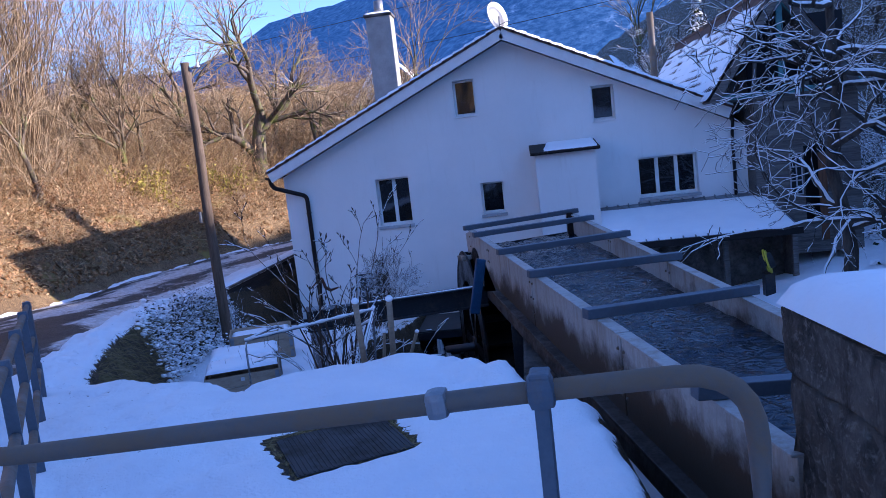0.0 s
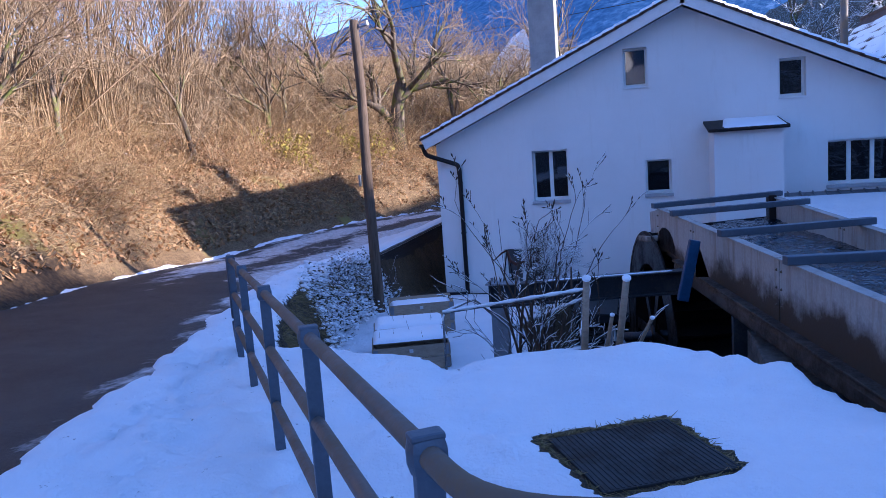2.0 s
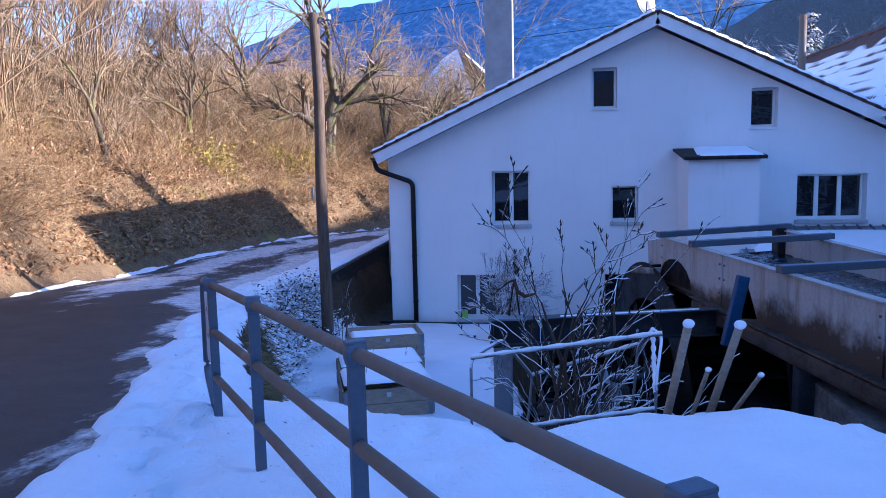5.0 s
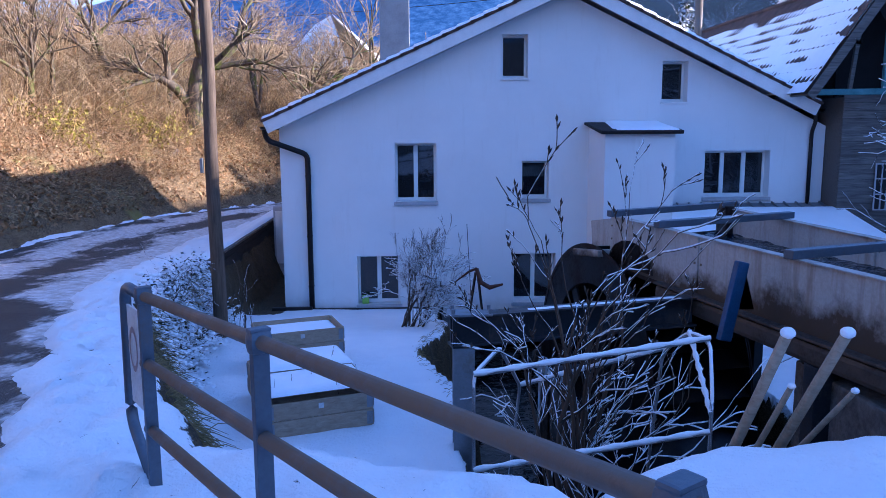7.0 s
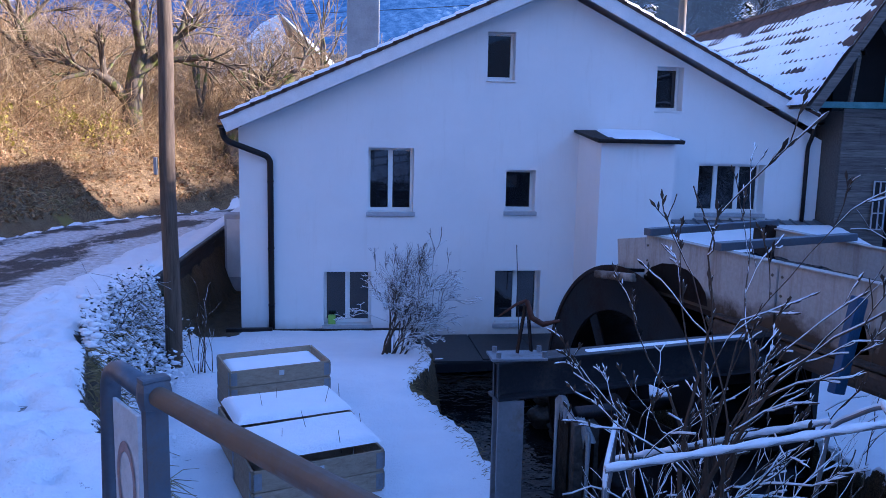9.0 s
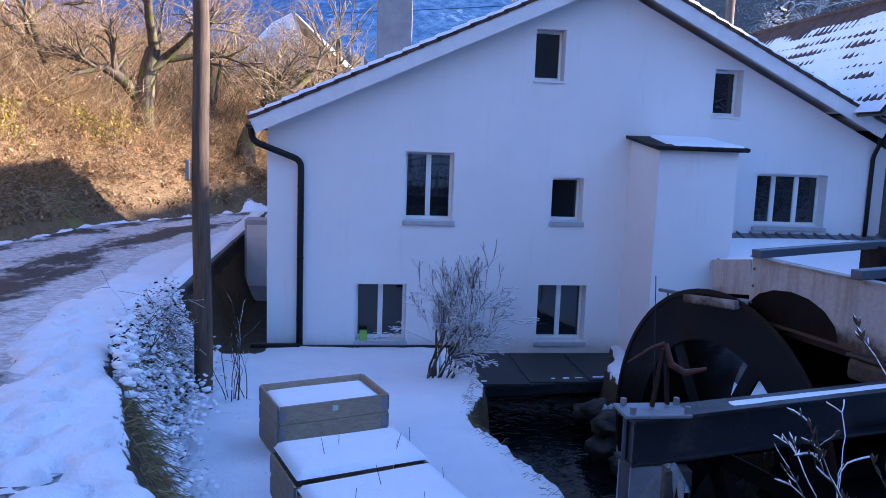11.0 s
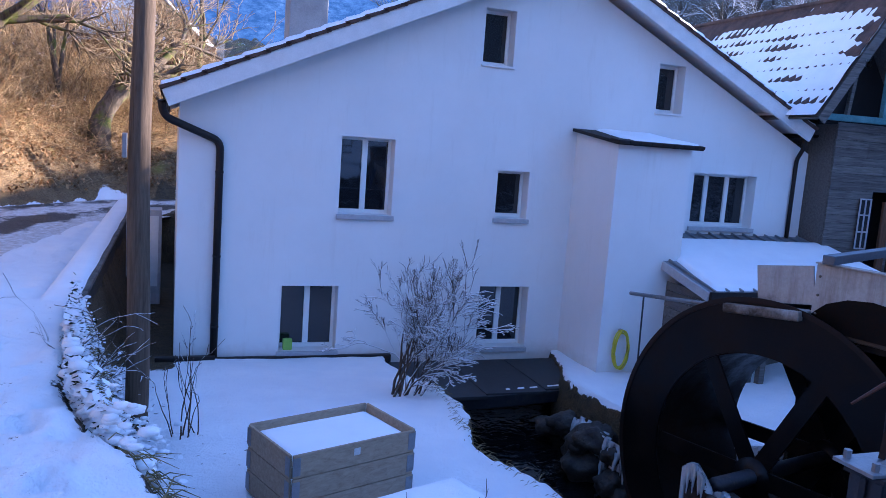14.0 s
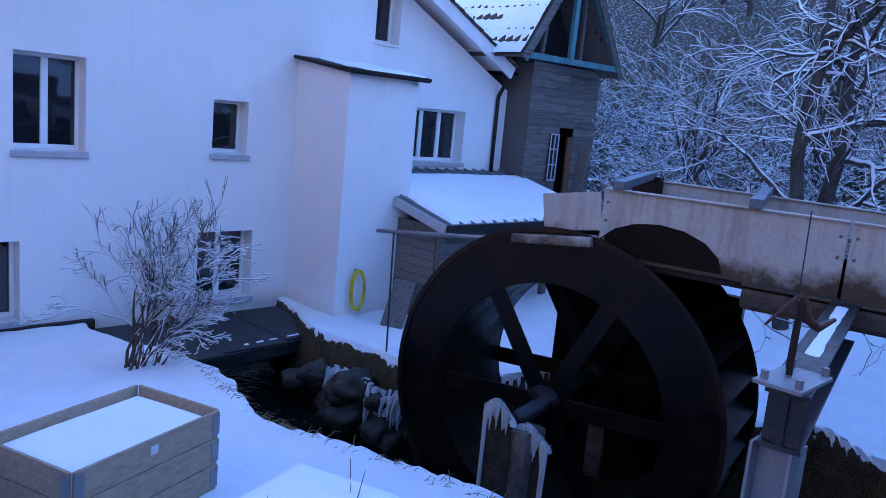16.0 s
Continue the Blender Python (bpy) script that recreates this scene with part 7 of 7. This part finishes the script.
for p, q in (((-0.62, 7.95, 0.13), (-0.75, 8.6, -1.2)), ((-0.27, 7.97, 0.12), (-0.44, 8.6, -1.1)), ((-0.42, 8.25, -0.28), (-0.58, 8.6, -1.1)), ((-0.06, 8.2, -0.3), (-0.4, 8.6, -1.1))):
    s = empty("wooden_stake", q, "weathered wooden stake leaning at the stream edge", "stake", "stakes at the stream edge")
    thick = 0.034 if p[2] > 0 else 0.02
    tubes("shaft", [(np.array([p, q]), [thick * 0.9, thick])], M_BOARD, s, sides=8)
    bm = bmesh.new()
    bmesh.ops.create_icosphere(bm, subdivisions=2, radius=thick * 1.25, matrix=Matrix.Translation(p) @ Matrix.Diagonal((1, 1, 0.8, 1)))
    part("snow_cap", bm, M_SNOW, s, "little cap of snow", True)

# ice-hung post before the wheel, icicles and stones on the stream's bank
ice = empty("iced_board", (-0.9, 14.0, -3.7), "upright boards before the wheel cased in ice", "board")
IC = WC - WA * 0.50
for k, (w0, w1, zt) in enumerate(((-0.34, 0.06, -2.30), (0.0, 0.3, -2.10))):
    bm = bmesh.new()
    a, b = IC + WT * w0 - WA * 0.12 * k, IC + WT * w1 - WA * 0.12 * k
    n = 9
    prev = None
    for i in range(n + 1):
        t = i / n
        p = a.lerp(b, t)
        top = zt - 0.10 * abs(t - 0.6) ** 1.2 * 3 + 0.03 * math.sin(i * 2.1)
        row = [bm.verts.new((p.x - 0.03 * s * WA.x, p.y - 0.03 * s * WA.y, z)) for s, z in ((1, -4.0), (1, top), (-1, top), (-1, -4.0))]
        if prev:
            for j in range(3):
                bm.faces.new([prev[j], prev[j + 1], row[j + 1], row[j]])
        prev = row
    part("board", bm, M_STONE, ice, "wet board")
    rngi = np.random.default_rng(70 + k)
    paths = []
    for i in range(26):
        t = rngi.random()
        p = a.lerp(b, t)
        top = zt - 0.10 * abs(t - 0.6) ** 1.2 * 3 + 0.03
        L = rngi.uniform(0.05, 0.3) if 0.08 < t < 0.92 else 1.2
        P = np.array([[p.x - 0.045 * WA.x, p.y - 0.045 * WA.y, top + 0.02], [p.x - 0.05 * WA.x, p.y - 0.05 * WA.y, top - L * 0.4], [p.x - 0.05 * WA.x, p.y - 0.05 * WA.y, top - L]])
        paths.append((P, [0.028, 0.02, 0.004 if L < 1 else 0.02]))
    for i in range(14):
        t = i / 13
        p = a.lerp(b, t)
        top = zt - 0.10 * abs(t - 0.6) ** 1.2 * 3
        paths.append((np.array([[p.x, p.y, top - 0.03], [p.x, p.y, top + 0.035]]), [0.045, 0.02]))
    tubes("ice", paths, M_ICE, ice, "icicles and an icy rim", sides=7)


def stone(name, c, r, seed, group):
    bm = bmesh.new()
    bmesh.ops.create_icosphere(bm, subdivisions=3, radius=1.0)
    for v in bm.verts:
        n = noise.fractal(v.co * 1.3 + Vector((seed * 3.1, 0, 0)), 0.8, 2.1, 5)
        v.co = Vector((v.co.x * r[0], v.co.y * r[1], v.co.z * r[2])) * (1 + 0.42 * n)
        v.co += Vector(c)
    return thing("boulder", bm, M_STONE, "rounded wet boulder in the stream bank", "stone", group, smooth=True)


rngs = random.Random(9)
for k in range(26):
    y = rngs.uniform(15.6, 19.8)
    x = float(stream_right(np.array(y))) + rngs.uniform(-0.45, 0.1)
    s = rngs.uniform(0.14, 0.34)
    stone("boulder", (x, y, rngs.uniform(-3.75, -3.15)), (s * 1.2, s, s * 0.8), k, "boulders along the stream")
for k in range(12):
    y = rngs.uniform(9.5, 18.5)
    s = rngs.uniform(0.12, 0.25)
    stone("boulder", (-1.9 + rngs.uniform(-0.1, 0.2), y, rngs.uniform(-3.8, -3.5)), (s, s * 1.2, s * 0.8), 40 + k, "boulders along the stream")
paths = []
rngi = np.random.default_rng(75)
for k in range(150):
    y = rngi.uniform(16.3, 18.7)
    x = float(stream_right(np.array(y))) - rngi.uniform(0.25, 0.42)
    z = -3.0 - rngi.uniform(0, 0.15) - 0.25 * (rngi.random() < 0.3)
    L = rngi.uniform(0.12, 0.6)
    paths.append((np.array([[x + 0.05, y, z], [x, y, z - L * 0.4], [x, y, z - L]]), [rngi.uniform(0.02, 0.05), 0.025, 0.004]))
tagged(tubes("icicles", paths, M_ICE, sides=6), "row of icicles hanging from the stream bank", "icicle", kind="stuff")

# thin overflow pipe by the wheel, hung hose, leaning board, yellow cable drum
op = empty("overflow_pipe", (1.0, 18.0, -3.0), "thin galvanised pipe on an upright rod", "pipe")
pipe("pipe", [(1.06, 18.86, -1.16), (0.75, 15.6, -0.72)], 0.03, M_GALV, op, "", 10)
pipe("rod", [(1.02, 18.45, -1.12), (0.98, 18.35, -3.0)], 0.014, M_CABLE, op, "", 8)
hose = empty("garden_hose", (1.95, 20.35, -2.4), "yellow garden hose hung in loops on the wall", "hose")
hp = []
for k in range(120):
    a = k / 120 * 6.283 * 6
    hp.append((1.95 + 0.15 * math.sin(a) + 0.02 * math.sin(a * 0.37), 20.36 - 0.02 - 0.012 * (k // 20), -2.5 + 0.34 * math.cos(a) + 0.03 * math.sin(a * 0.5 + 1)))
pipe("coil", hp, 0.013, M_YELLOW, hose, "", 6)
part("hook", slab(bmesh.new(), (1.92, 20.33, -2.17), (1.98, 20.415, -2.13), 0.006), M_GALV, hose)
lb = thing("leaning_board", bar(bmesh.new(), (2.05, 19.5, -3.0), (2.55, 19.75, -2.25), 0.4, 0.03, 0.006), M_BARN, "old board leaning against the shed", "board")
drum = empty("cable_drum", (6.5, 18.2, -1.8), "bright yellow hose reel under the shed roof", "reel")
for dy in (0.0, 0.16):
    bm = bmesh.new()
    bmesh.ops.create_cone(bm, cap_ends=True, segments=28, radius1=0.27, radius2=0.27, depth=0.03, matrix=Matrix.Translation((6.5, 18.2 + dy, -1.78)) @ Matrix.Rotation(radians(75), 4, 'Y') @ Matrix.Rotation(radians(20), 4, 'X'))
    part("flange", bm, M_YELLOW, drum)
bm = bmesh.new()
bmesh.ops.create_cone(bm, cap_ends=True, segments=24, radius1=0.18, radius2=0.18, depth=0.22, matrix=Matrix.Translation((6.5, 18.28, -1.78)) @ Matrix.Rotation(radians(75), 4, 'Y'))
part("core", bm, M_CABLE, drum)
part("stand", slab(bmesh.new(), (6.4, 18.15, -2.6), (6.62, 18.4, -2.05), 0.01), M_STEEL, drum)

# power lines across the valley
for k, (a, b, sag) in enumerate((((-5.77, 17.28, 4.12), (-14.0, 52.0, 6.5), 0.5), ((-40.0, 90.0, 16.0), (40.0, 70.0, 22.0), 1.5), ((-40.0, 92.0, 13.0), (40.0, 72.0, 17.0), 1.5))):
    A, B = np.array(a), np.array(b)
    s = np.linspace(0, 1, 24)[:, None]
    P = A + (B - A) * s
    P[:, 2] -= sag * 4 * (s * (1 - s))[:, 0]
    tagged(tubes("power_line", [(P, [0.012 if k == 0 else 0.03] * 24)], M_CABLE, sides=4), "thin black overhead cable", "cable")
# square hatch showing where the snow has melted
hatch = empty("drain_hatch", (-0.18, 5.26, HATCH_Z), "dark ribbed metal hatch where snow has melted", "hatch")
HM = Matrix.Translation((-0.17, 5.25, HATCH_Z)) @ Matrix.Rotation(math.atan2(0.42, 0.78), 4, 'Z')
bm = slab(bmesh.new(), (-0.39, -0.37, -0.03), (0.39, 0.37, 0.006), 0.004)
bmesh.ops.transform(bm, matrix=HM, verts=bm.verts)
part("plate", bm, M_HATCH, hatch)
for k in range(25):
    bm = slab(bmesh.new(), (-0.375 + k * 0.031, -0.36, 0.005), (-0.362 + k * 0.031, 0.36, 0.010))
    bmesh.ops.transform(bm, matrix=HM, verts=bm.verts)
    part("rib", bm, M_HATCH, hatch)
